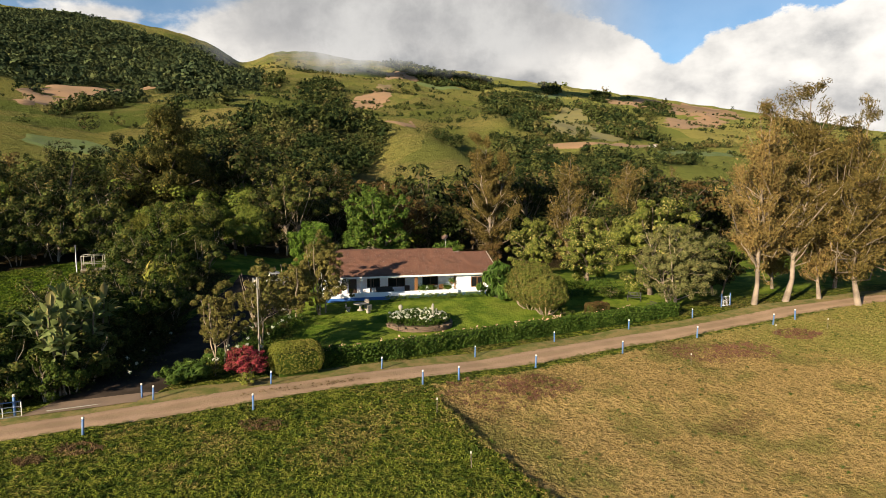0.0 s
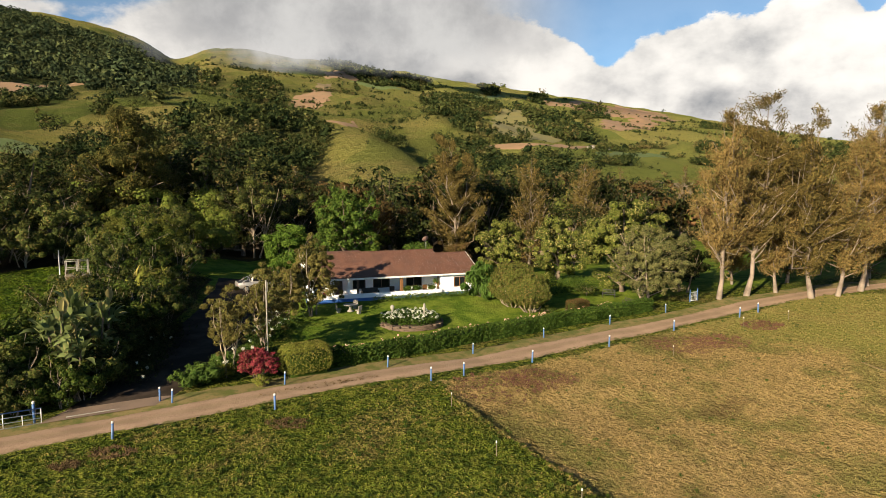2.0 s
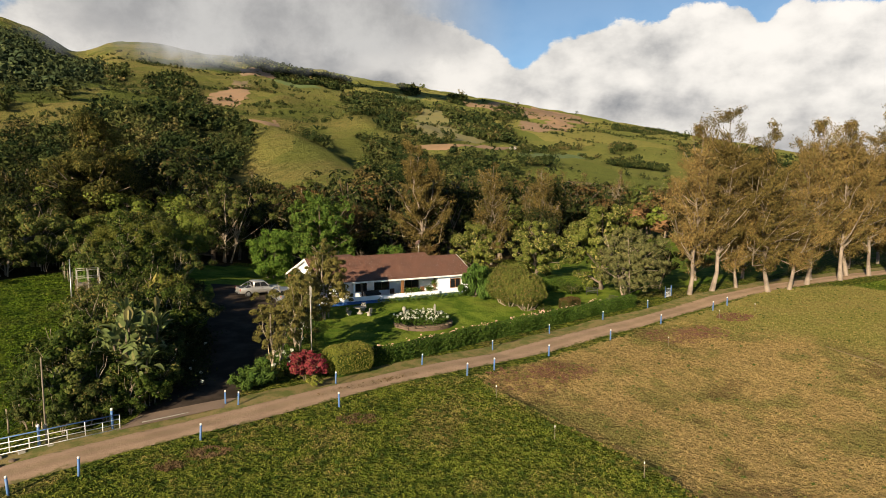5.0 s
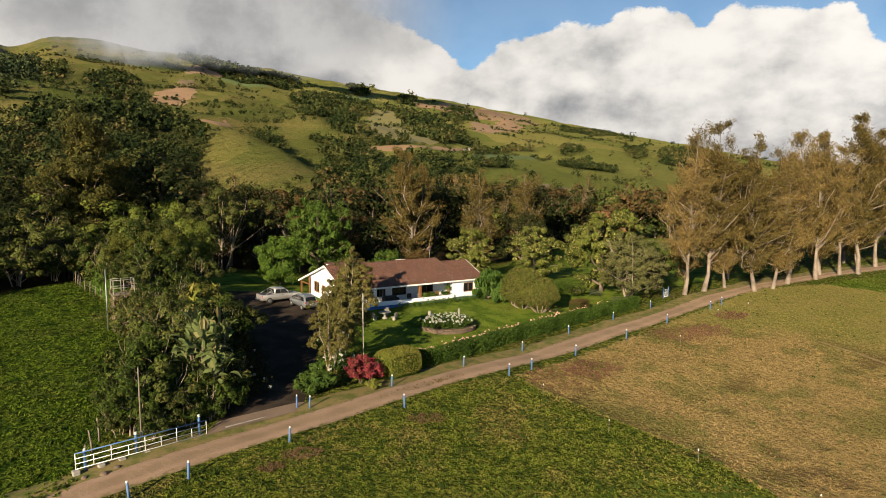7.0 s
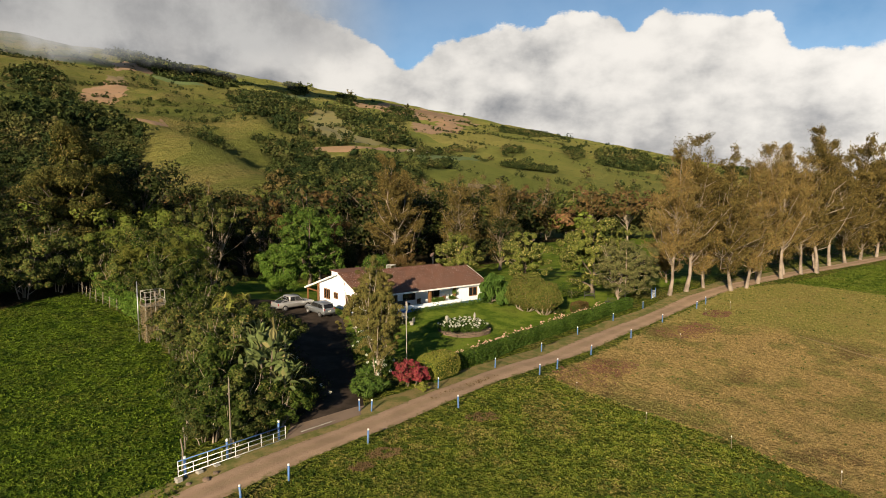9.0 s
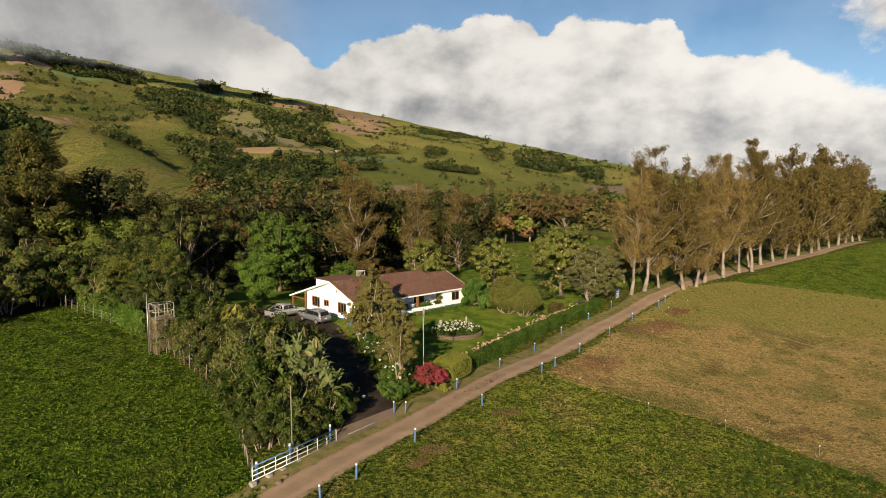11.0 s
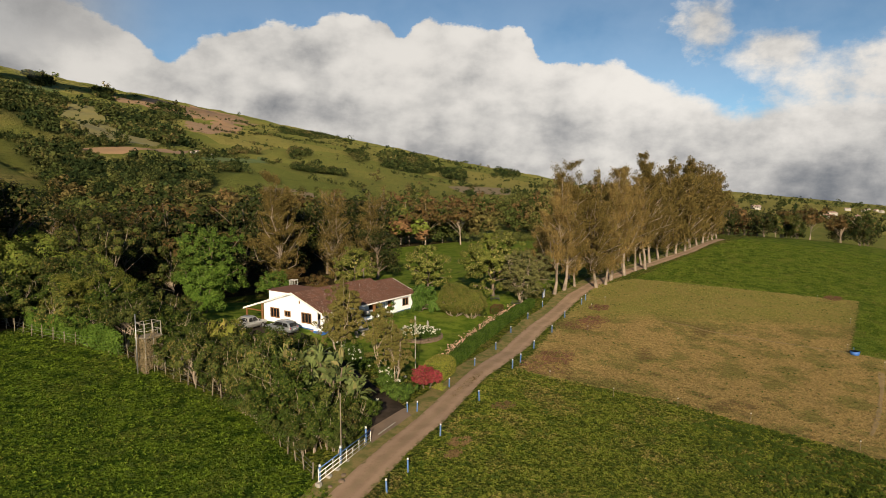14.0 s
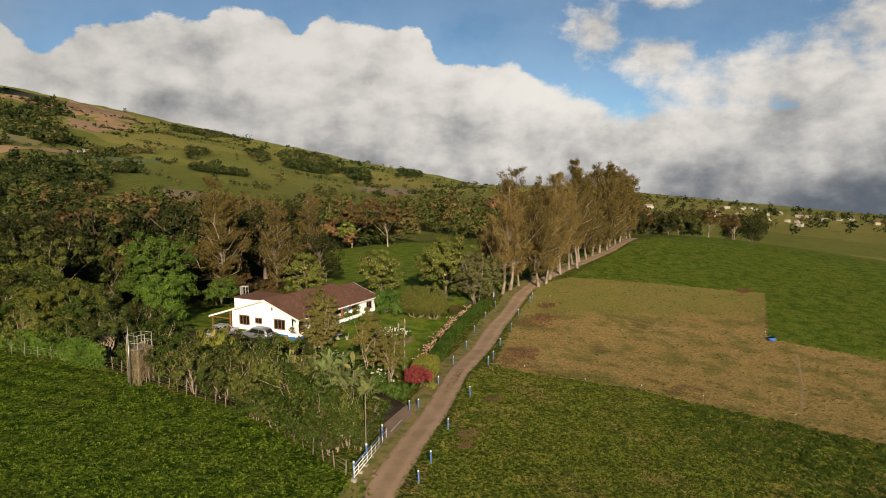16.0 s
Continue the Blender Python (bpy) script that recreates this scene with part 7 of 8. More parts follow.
soil = plain("ploughed_soil", (0.265, 0.160, 0.088), (0.195, 0.128, 0.065), 0.02, 0.3, 0.95, 0.3, dist=0.5)
dry_hill = plain("dry_hillside", (0.175, 0.122, 0.060), (0.135, 0.105, 0.046), 0.02, 0.25, 0.95, 0.3, dist=0.5)
tan = plain("tan_grass", (0.175, 0.150, 0.048), (0.130, 0.128, 0.036), 0.03, 0.4, 0.95, 0.4, dist=0.5)
crop = plain("young_crop", (0.056, 0.094, 0.014), (0.098, 0.128, 0.024), 0.06, 0.7, 0.95, 0.6, dist=0.6)

field("brown_field", [(-599, 953), (-638, 1206), (-595, 1283), (-503, 1220), (-522, 1154), (-507, 1001), (-498, 857), (-500, 793)], 6.0, soil, "bare brown ploughed field on the hillside")
field("brown_field", [(-207, 1452), (-211, 1596), (-174, 1766), (-145, 2026), (-123, 1582), (-133, 1466), (-177, 1338)], 10.0, soil, "bare brown ploughed field on the hillside")
field("brown_field", [(-242, 2840), (-167, 3512), (-72, 3200), (-72, 2687), (-158, 2454), (-201, 2348)], 10.0, soil, "bare brown ploughed field on the hillside")
field("brown_field", [(-86, 985), (-51, 1032), (-31, 1018), (-56, 965)], 6.0, soil, "bare brown ploughed field on the hillside")
field("brown_field", [(129, 843), (193, 833), (319, 1003), (255, 873), (165, 801), (130, 820)], 4.0, soil, "bare brown ploughed field on the hillside")
field("dry_field", [(260, 1595), (404, 2047), (364, 1572), (324, 1256), (268, 990), (176, 854), (141, 885)], 6.0, tan, "dry tan grass paddock on the hillside")
field("brown_field", [(637, 1914), (848, 2246), (959, 2225), (737, 1788), (544, 1509), (513, 1525)], 10.0, soil, "bare brown ploughed field on the hillside")
field("brown_field", [(650, 2709), (908, 3120), (1329, 3695), (1412, 3228), (1209, 2646), (914, 2219), (836, 2267), (771, 2306), (705, 2419)], 10.0, soil, "bare brown ploughed field on the hillside")
field("crop_field", [(270, 2239), (502, 2958), (530, 2747), (321, 2194)], 10.0, crop, "green vegetable field on the hillside")
field("crop_field", [(-116, 2422), (-39, 2738), (67, 2271), (-13, 2231)], 10.0, crop, "green vegetable field on the hillside")
field("crop_field", [(284, 888), (380, 1010), (492, 1146), (505, 1132), (440, 1005), (350, 900), (272, 828)], 6.0, crop, "green vegetable field on the hillside")
field("crop_field", [(-355, 567), (-321, 599), (-284, 575), (-261, 508), (-303, 516), (-340, 535)], 4.0, crop, "green vegetable field on the hillside")
field("brown_field", [(268, 668), (305, 666), (315, 617), (242, 506), (215, 529), (230, 589)], 4.0, dry_hill, "reddish bare slope on the hillside")
field("brown_field", [(739, 899), (864, 957), (910, 893), (638, 650), (611, 715)], 4.0, dry_hill, "reddish bare slope on the hillside")
field("brown_field", [(-193, 1961), (-164, 2193), (-139, 1775), (-168, 1704)], 10.0, dry_hill, "reddish bare slope on the hillside")

# ---- low cloud lying on the hilltop
mist, k = material("hill_cloud")
gp = k.n("ShaderNodeNewGeometry").outputs["Position"]
sx, sy, sz_ = k.n("ShaderNodeSeparateXYZ", {0: gp}).outputs
nz = k.noise(gp, 0.0035, 6.0, 0.6)
up = k.step(k.m("ADD", sz_, k.m("MULTIPLY", k.m("SUBTRACT", nz, 0.5), 240.0)), 395.0, 540.0)
ends = k.m("MULTIPLY", k.step(sx, -900.0, -560.0), k.step(sx, 820.0, 300.0))
# the sheet glows: the cloud's daylight is put into its emission colour
em = k.n("ShaderNodeEmission", {0: k.mix(k.step(nz, 0.3, 0.7), (0.175, 0.173, 0.172), (0.285, 0.278, 0.268)), 1: 1.0})
tp_ = k.n("ShaderNodeBsdfTransparent")
k.n("ShaderNodeOutputMaterial", {0: k.n("ShaderNodeMixShader", {0: k.m("MULTIPLY", up, ends), 1: tp_.outputs[0], 2: em.outputs[0]}).outputs[0]})
V, F = [], []
for i in range(61):
    a_ = math.radians(-22 + 42 * i / 60)
    for z in (250, 480, 760):
        V.append((2500 * math.sin(a_), 2500 * math.cos(a_), z))
    if i:
        for j in (0, 1):
            F.append((i * 3 - 3 + j, i * 3 + j, i * 3 + 1 + j, i * 3 - 2 + j))
tagged(put("cloud_backdrop", raw_mesh("cloud_backdrop", V, F, True), mist), "low white cloud hanging on the hilltop", "cloud", kind="structure")

# ---- far houses
far_wall = plain("far_house_walls", (0.42, 0.40, 0.37), (0.26, 0.24, 0.21), 0.05, 0.5, 0.8)
far_roof = plain("far_tin_roof", (0.36, 0.33, 0.31), (0.30, 0.15, 0.10), 0.03, 0.5, 0.6)
wl_me, rf_me = bpy.data.meshes.new("walls"), bpy.data.meshes.new("roof")
b_ = boxy((-5, -3.5, -2), (5, 3.5, 3.2))
b_.to_mesh(wl_me)
b_.free()
b_ = bmesh.new()
q = [b_.verts.new(p) for p in ((-5.6, -4.1, 3.0), (5.6, -4.1, 3.0), (5.6, 4.1, 3.0), (-5.6, 4.1, 3.0), (-5.6, 0, 5.0), (5.6, 0, 5.0))]
for f in ((0, 1, 5, 4), (2, 3, 4, 5), (0, 4, 3), (1, 2, 5), (0, 3, 2, 1)):
    b_.faces.new([q[i] for i in f])
b_.to_mesh(rf_me)
b_.free()
dk_me = bpy.data.meshes.new("window")
b_ = boxy((-1.0, -3.56, 0.9), (1.0, -3.505, 2.2))
b_.to_mesh(dk_me)
b_.free()
rs = np.random.RandomState(141)
SITES = [(296, 947), (304, 957), (312, 968), (322, 982), (331, 993), (345, 1000)] + [(a, b) for a, b in zip(rs.uniform(560, 1150, 34), rs.uniform(95, 330, 34))]
for i, (x, y) in enumerate(SITES):
    e = thing("far_house", pose(x, y, h(x, y) + 0.5, 0, 0, rs.uniform(0, 180)) @ Matrix.Diagonal((*([rs.uniform(0.5, 0.85)] * 3), 1)), "small pale house with tin roof far across the valley", "house", "far houses")
    put("walls", wl_me, far_wall, e)
    put("roof", rf_me, far_roof, e)
    for dx in (-2.6, 2.6):
        put("window", dk_me, M["glass"], e, at=pose(dx, 0, 0))
ep = np.column_stack([rs.uniform(230, 1500, 900), rs.uniform(-150, 520, 900)])
ep = ep[(np.hypot(ep[:, 0], ep[:, 1]) > 420) & (rs.uniform(0, 1, len(ep)) < 0.55) & (waves(ep[:, 0], ep[:, 1], 260, 142, 3) > -0.1)]
grove("valley_trees", ep, rs.uniform(5, 11, len(ep)), "mid", L["hill_trees"], "scattered trees among far fields and houses", 143)

# ---- posts, gate, fence
S_POSTS = [(-40.5, 27.6), (-34.6, 30.4), (-30.2, 32.7), (-27.2, 34.1), (-21.2, 37.3), (-12.4, 41.6), (-1.5, 47.3), (1.2, 48.5), (7.5, 51.9), (15.5, 55.5), (23.5, 59.6), (32.2, 63.0), (35.0, 64.3)]
N_POSTS = [(-20.3, 43.0), (-19.4, 42.7), (-12.4, 46.1), (-4.8, 50.2), (2.7, 54.1), (10.1, 58.4), (17.9, 62.2), (25.3, 65.6)]


def marker_post(x, y, tall=1.2, lean=(0, 0), r=0.072):
    e = thing("fence_post", pose(x, y, h(x, y), lean[0], lean[1], x * 31), "blue painted fence post with white top beside the road", "post", "blue roadside posts")
    part("shaft", tube([(0, 0, -0.3), (0, 0, tall - 0.12)], [r * 1.05, r], 10), M["post_blue"], e)
    part("cap", tube([(0, 0, tall - 0.12), (0, 0, tall - 0.02), (0, 0, tall)], [r * 1.04, r * 1.0, r * 0.6], 10), M["white_paint"], e, "white painted post top")
    return e


for i, (x, y) in enumerate(S_POSTS):
    marker_post(x, y, 1.1, (2.5 * math.sin(i * 2.1), 2.5 * math.cos(i * 3.3)))
for i, (x, y) in enumerate(N_POSTS):
    marker_post(x, y, 1.0, (2 * math.sin(i * 1.7), 2 * math.cos(i * 2.9)), 0.06)

ga, gb_ = Vector((-33.6, 36.3)), Vector((-26.5, 40.0))
gl = (gb_ - ga).length
gate = thing("farm_gate", pose(ga.x, ga.y, h(ga.x, ga.y) + 0.15, 0, 0, math.degrees(math.atan2(gb_.y - ga.y, gb_.x - ga.x))), "long white and blue tubular steel farm gate on concrete feet", "gate")
rise = (h(gb_.x, gb_.y) - h(ga.x, ga.y) - 0.34) / gl
for z, ma, r in ((0.2, "white_paint", 0.03), (0.52, "white_paint", 0.028), (0.84, "white_paint", 0.028), (1.15, "post_blue", 0.04)):
    part("rail", tube([(0, 0, z), (gl, 0, z + rise * gl)], [r, r], 8), M[ma], gate)
for i in range(9):
    x = gl * i / 8
    part("upright", tube([(x, 0, 0.2 + rise * x), (x, 0, (1.15 if i in (0, 8) else (0.84 if i % 2 else 1.15)) + rise * x)], [0.028, 0.028], 8), M["white_paint"], gate)
for x in (0.0, 1.4, 2.6, 4.1):
    part("foot", boxy((x - 0.2, -0.2, -0.45 + rise * x), (x + 0.2, 0.2, 0.13 + rise * x), 0.04), M["stone"], gate, "rough concrete block")
for f, t in ((0.07, 1.35), (0.44, 1.4), (0.95, 1.4)):
    p = ga + (gb_ - ga) * f
    e = thing("gate_post", pose(p.x - 0.1, p.y + 0.22, h(p.x, p.y)), "blue gate post with white top", "post", "gate posts")
    part("shaft", tube([(0, 0, -0.3), (0, 0, t - 0.15)], [0.085, 0.08], 10), M["post_blue"], e)
    part("cap", tube([(0, 0, t - 0.15), (0, 0, t)], [0.092, 0.07], 10), M["white_paint"], e)

FENCE = [(-33.4, 37.5), (-33.0, 42.0), (-32.7, 46.2), (-32.3, 50.2), (-32.8, 55.4), (-33.7, 59.4), (-34.6, 63.0), (-35.5, 67.2), (-36.5, 71.3), (-38.3, 75.8), (-40.9, 79.8), (-43.4, 84.0), (-45.2, 88.9), (-48, 94), (-51.5, 99.5)]
fence = thing("wire_fence", pose(0, 0, 0), "wooden post and wire fence round the west pasture", "fence")
fpost = None
line = []
for (x0, y0), (x1, y1) in zip(FENCE, FENCE[1:]):
    for i in range(3):
        line.append((x0 + (x1 - x0) * i / 3, y0 + (y1 - y0) * i / 3))
for i, (x, y) in enumerate(line):
    if fpost is None:
        b_ = tube([(0, 0, -0.3), (0.02, 0, 0.7), (0, 0.02, 1.45)], [0.065, 0.06, 0.05], 7)
        fpost = bpy.data.meshes.new("post")
        b_.to_mesh(fpost)
        b_.free()
    put("post", fpost, M["plank"], fence, at=pose(x, y, h(x, y), 4 * math.sin(i * 5.3), 4 * math.cos(i * 3.1), i * 40) @ Matrix.Diagonal((1, 1, 0.85 + 0.25 * abs(math.sin(i * 2.3)), 1)))
for z in (0.4, 0.8, 1.15):
    part("wire", tube([(x, y, h(x, y) + z) for x, y in line], [0.008] * len(line), 4), M["metal"], fence)


def pole(name, x, y, tall, r, label, ma="metal"):
    e = thing(name, pose(x, y, h(x, y)), label, "pole")
    part("shaft", tube([(0, 0, -0.4), (0, 0, tall)], [r * 1.2, r * 0.8], 9), M[ma], e)
    return e


p1 = pole("lamp_pole", -14.15, 49.5, 7.1, 0.045, "slender grey garden pole with a sleeved top", "stone")
part("sleeve", tube([(0, 0, 4.9), (0, 0, 4.95), (0, 0, 7.08), (0, 0, 7.12)], [0.045, 0.064, 0.064, 0.045], 10), M["stone"], p1)
part("bracket", boxy((0.07, -0.03, 6.2), (0.13, 0.03, 7.0), 0.02), M["stone"], p1)
p2_ = pole("steel_pole", -30.3, 38.5, 5.4, 0.05, "slender weathered grey pole in the bushes", "plank")
part("bracket", boxy((-0.09, -0.07, 0.9), (0.09, 0.07, 1.25), 0.02), M["stone"], p2_)
# scaffold with a dry creeper
sc = thing("scaffold", pose(-35.7, 66.6, h(-35.7, 66.6), 0, 0, 20), "grey steel lookout stand wrapped with dry creeper", "scaffold")
for x_, y_ in ((-1.0, -0.7), (0.0, -0.7), (1.0, -0.7), (-1.0, 0.7), (0.0, 0.7), (1.0, 0.7)):
    part("leg", tube([(x_, y_, -0.3), (x_ * 0.96, y_, 5.1)], [0.045, 0.04], 7), M["stone"], sc)
part("platform", boxy((-1.1, -0.8, 3.55), (1.1, 0.8, 3.68), 0.01), M["plank"], sc, "weathered plank platform")
for z in (1.6, 4.3, 5.08):
    for a_, b2 in (((-1.0, -0.7), (1.0, -0.7)), ((1.0, -0.7), (1.0, 0.7)), ((1.0, 0.7), (-1.0, 0.7)), ((-1.0, 0.7), (-1.0, -0.7))):
        part("rail", tube([(*a_, z), (*b2, z)], [0.03, 0.03], 6), M["stone"], sc)
for z in (0.5, 1.1, 1.7, 2.3, 2.9):
    part("rung", tube([(1.25 + 0.06 * z, -0.5, z), (1.25 + 0.06 * z, 0.0, z)], [0.02, 0.02], 6), M["stone"], sc)
for y_ in (-0.5, 0.0):
    part("ladder_rail", tube([(1.55, y_, -0.1), (1.02, y_, 4.3)], [0.028, 0.028], 6), M["stone"], sc)
rs = np.random.RandomState(111)
a_, z_ = rs.uniform(0, 6.28, 5200), rs.uniform(0.05, 3.7, 5200)
v = np.column_stack([np.clip(1.35 * np.cos(a_), -1, 1) + rs.normal(0, 0.07, 5200), np.clip(1.1 * np.sin(a_), -0.72, 0.72) + rs.normal(0, 0.07, 5200), z_ + 0.35 * np.sin(a_ * 3)])
put("creeper", leaf_mesh("creeper", leaf_quads(rs, v, v * (1, 1, 0), 0.2, 0.4, 0.6, 1.0)), L["dry"], sc, "dry brown creeper")
pole("steel_pole", -37.1, 66.0, 6.2, 0.06, "tall grey steel pole beside the lookout stand")

# concrete drain edge across the mouth of the drive
dr_ = thing("drain_edge", pose(-25.3, 40.6, h(-25.3, 40.6), 0, 0, 24.5), "narrow pale concrete drain edge across the drive", "kerb")
part("strip", boxy((0, -0.07, -0.15), (3.9, 0.07, 0.10), 0.015), M["stone"], dr_)
# stone garden table with seats
tb = thing("garden_table", pose(-8.6, 67.4, h(-8.6, 67.4)), "round carved concrete garden table", "table")
part("top", tube([(0, 0, 0.70), (0, 0, 0.76), (0, 0, 0.79)], [0.72, 0.74, 0.70], 20), M["stone"], tb)
part("pedestal", tube([(0, 0, 0), (0, 0, 0.1), (0, 0, 0.2), (0, 0, 0.45), (0, 0, 0.7)], [0.36, 0.34, 0.17, 0.14, 0.3], 12), M["stone"], tb)
for i in range(3):
    a = math.radians(200 + i * 115)
    x, y = -8.6 + 1.3 * math.cos(a), 67.4 + 1.2 * math.sin(a)
    st = thing("stone_bench", pose(x, y, h(x, y), 0, 0, math.degrees(a)), "carved concrete garden seat with a back", "seat", "concrete garden seats")
    part("seat", boxy((-0.28, -0.3, 0.36), (0.28, 0.3, 0.46), 0.04), M["stone"], st)
    part("pedestal", boxy((-0.17, -0.2, 0), (0.17, 0.2, 0.36), 0.06), M["stone"], st)
    part("backrest", boxy((0.18, -0.28, 0.46), (0.28, 0.28, 0.92), 0.05), M["stone"], st)
# small white gate by the hedge's end
sg = thing("small_gate", pose(29.9, 69.4, h(29.9, 69.4), 0, 0, 28), "small white and blue metal garden gate", "gate")
for i in range(6):
    part("bar", tube([(i * 0.22, 0, 0.05), (i * 0.22, 0, 1.15)], [0.018, 0.018], 6), M["white_paint"], sg)
for z in (0.15, 0.65, 1.1):
    part("rail", tube([(-0.05, 0, z), (1.15, 0, z)], [0.025, 0.025], 6), M["white_paint"], sg)
for x in (-0.12, 1.22):
    part("gate_post", tube([(x, 0, -0.2), (x, 0, 1.45)], [0.07, 0.065], 9), M["post_blue"], sg)

# iron bench under the trees
for x, y, rz in ((21.4, 72.6, -25), (22.2, 68.6, -70)):
    bn = thing("garden_bench", pose(x, y, h(x, y), 0, 0, rz), "black wrought iron garden bench on the lawn", "bench", "garden benches")
    for i in range(4):
        part("seat_slat", boxy((-0.75, -0.22 + i * 0.115, 0.42), (0.75, -0.13 + i * 0.115, 0.45), 0.008), M["black_trim"], bn)
        part("leg", tube([((-0.7, 0.7)[i % 2], (-0.2, 0.2)[i // 2], -0.05), ((-0.7, 0.7)[i % 2], (-0.2, 0.2)[i // 2], (0.66, 0.92)[i // 2])], [0.025, 0.025], 6), M["black_trim"], bn)
    for z in (0.56, 0.9):
        part("back_rail", boxy((-0.75, 0.2, z), (0.75, 0.235, z + 0.05), 0.008), M["black_trim"], bn)
    for i in range(9):
        part("back_bar", boxy((-0.62 + i * 0.155, 0.205, 0.6), (-0.59 + i * 0.155, 0.23, 0.9)), M["black_trim"], bn)
    for x_ in (-0.7, 0.7):
        part("armrest", boxy((x_ - 0.03, -0.22, 0.64), (x_ + 0.03, 0.22, 0.68), 0.01), M["black_trim"], bn)
# electric fence stakes and a trough in the paddock
for x, y in ((-0.4, 42.6), (1.6, 35.6), (5.2, 30.2), (10.0, 24.8), (13.2, 15.8), (43.9, 22.2), (47.6, 27.8), (73.5, 41.0), (62.0, 32.0), (20.5, 61.5 - 8.5), (36.6, 61.4), (31.0, 60.0)):
    e = thing("fence_stake", pose(x, y, h(x, y), 3 * math.sin(x), 3 * math.cos(y), 0), "thin grey stake of an electric fence", "stake", "electric fence stakes")
    part("shaft", tube([(0, 0, -0.2), (0, 0, 0.95)], [0.03, 0.025], 6), M["plank"], e)
    part("insulator", tube([(0, 0, 0.86), (0, 0, 0.99)], [0.045, 0.04], 6), M["white_paint"], e)
tr = thing("water_trough", pose(46.6, 26.6, h(46.6, 26.6), 0, 0, 20), "small blue plastic water trough in the paddock", "trough")
part("tub", tube([(0, 0, -0.05), (0, 0, 0.5), (0, 0, 0.5), (0, 0, 0.15)], [0.55, 0.65, 0.58, 0.5], 14), M["blue_paint"], tr)
part("stake", tube([(0.75, 0.1, -0.2), (0.75, 0.1, 0.9)], [0.04, 0.04], 6), M["post_blue"], tr)
# potted ferns on the porch wall
for x, s_ in ((11.1, 1.0), (12.2, 0.8), (14.0, 0.9)):
    fp = thing("potted_fern", house_at @ pose(x, 0.25, 0.25), "potted fern with arching fronds on the porch", "potted plant", "porch ferns")
    part("pot", tube([(0, 0, 0), (0, 0, 0.55), (0, 0, 0.6)], [0.16, 0.22, 0.23], 12), M["brick_stone"], fp)
    v_ = rs.normal(0, 0.26 * s_, (260, 3)) * (1, 1, 0.6) + (0, 0, 0.85)
    put("fronds", leaf_mesh("fronds", leaf_quads(rs, v_, v_ - (0, 0, 0.6), 0.3, 0.3, 0.5, 0.5)), L["bright"], fp)
# dry brush heap and small stones at the road's edge
rs = np.random.RandomState(161)
for i in range(3):
    x, y = -33.0 + i * 0.9 + rs.normal(0, 0.2), 35.6 + i * 0.38 + rs.normal(0, 0.15)
    bm = bmesh.new()
    bmesh.ops.create_icosphere(bm, subdivisions=2, radius=rs.uniform(0.14, 0.26))
    for v_ in bm.verts:
        v_.co *= 1 + 0.22 * noise.noise(v_.co * 4 + Vector((i * 3.1, 0, 0)))
        v_.co.z *= 0.7
    me_ = bpy.data.meshes.new("roadside_stone")
    bm.to_mesh(me_)
    bm.free()
    tagged(put("roadside_stone", me_, M["brick_stone"], at=pose(x, y, h(x, y) + 0.04, 0, 0, rs.uniform(0, 360))), "rough grey stone lying below the gate", "stone", "roadside stones")

# ---- parked vehicles
def loft(sections, ma, name, parent, label=""):
    """A closed body through cross sections: (x, half width, list of (share of width, z))."""
    bm = bmesh.new()
    rings = []
    for x, wdt, prof_ in sections:
        ring = [bm.verts.new((x, wdt * u, z)) for u, z in prof_] + [bm.verts.new((x, -wdt * u, z)) for u, z in reversed(prof_)]
        rings.append(ring)
    n_ = len(rings[0])
    for a, b in zip(rings, rings[1:]):
        for j in range(n_):
            f = bm.faces.new((a[j], a[(j + 1) % n_], b[(j + 1) % n_], b[j]))
            f.smooth = True
    bm.faces.new(rings[0][::-1])
    bm.faces.new(rings[-1])
    bmesh.ops.recalc_face_normals(bm, faces=bm.faces)
    return part(name, bm, ma, parent, label)


def wheel(parent, x, y, r=0.37, wdt=0.24):
    sgn = 1 if y > 0 else -1
    ty = part("wheel", tube([(x, y - sgn * wdt, r), (x, y - sgn * wdt * 0.9, r), (x, y - sgn * 0.03, r), (x, y, r)], [r * 0.9, r, r, r * 0.9], 20), M["tyre"], parent)
    part("rim", tube([(x, y - sgn * 0.02, r), (x, y + sgn * 0.012, r)], [r * 0.62, r * 0.56], 16), M["metal"], ty)
    for i in range(5):
        a = i * 2 * math.pi / 5
        part("spoke", boxy((-0.035, -0.012, 0.05), (0.035, 0.012, r * 0.56), 0.006), M["metal"], ty, at=Matrix.Translation((x, y + sgn * 0.02, r)) @ Matrix.Rotation(a, 4, "Y"))


def plate_of(parent, name, pts, ma, th=0.015, label=""):
    """A thin panel with the given corners, thickened along its normal."""
    bm = bmesh.new()
    vs = [bm.verts.new(p) for p in pts]
    f = bm.faces.new(vs)
    f.normal_update()
    q = [bm.verts.new(v.co + f.normal * th) for v in vs]
    bm.faces.new(q)
    for i in range(len(vs)):
        j = (i + 1) % len(vs)
        bm.faces.new((vs[i], vs[j], q[j], q[i]))
    bmesh.ops.recalc_face_normals(bm, faces=bm.faces)
    return part(name, bm, ma, parent, label)


def low(z0, z1, top=0.92):
    return [(0.86, z0), (1.0, z0 + 0.18), (1.0, z1 - 0.12), (top, z1)]


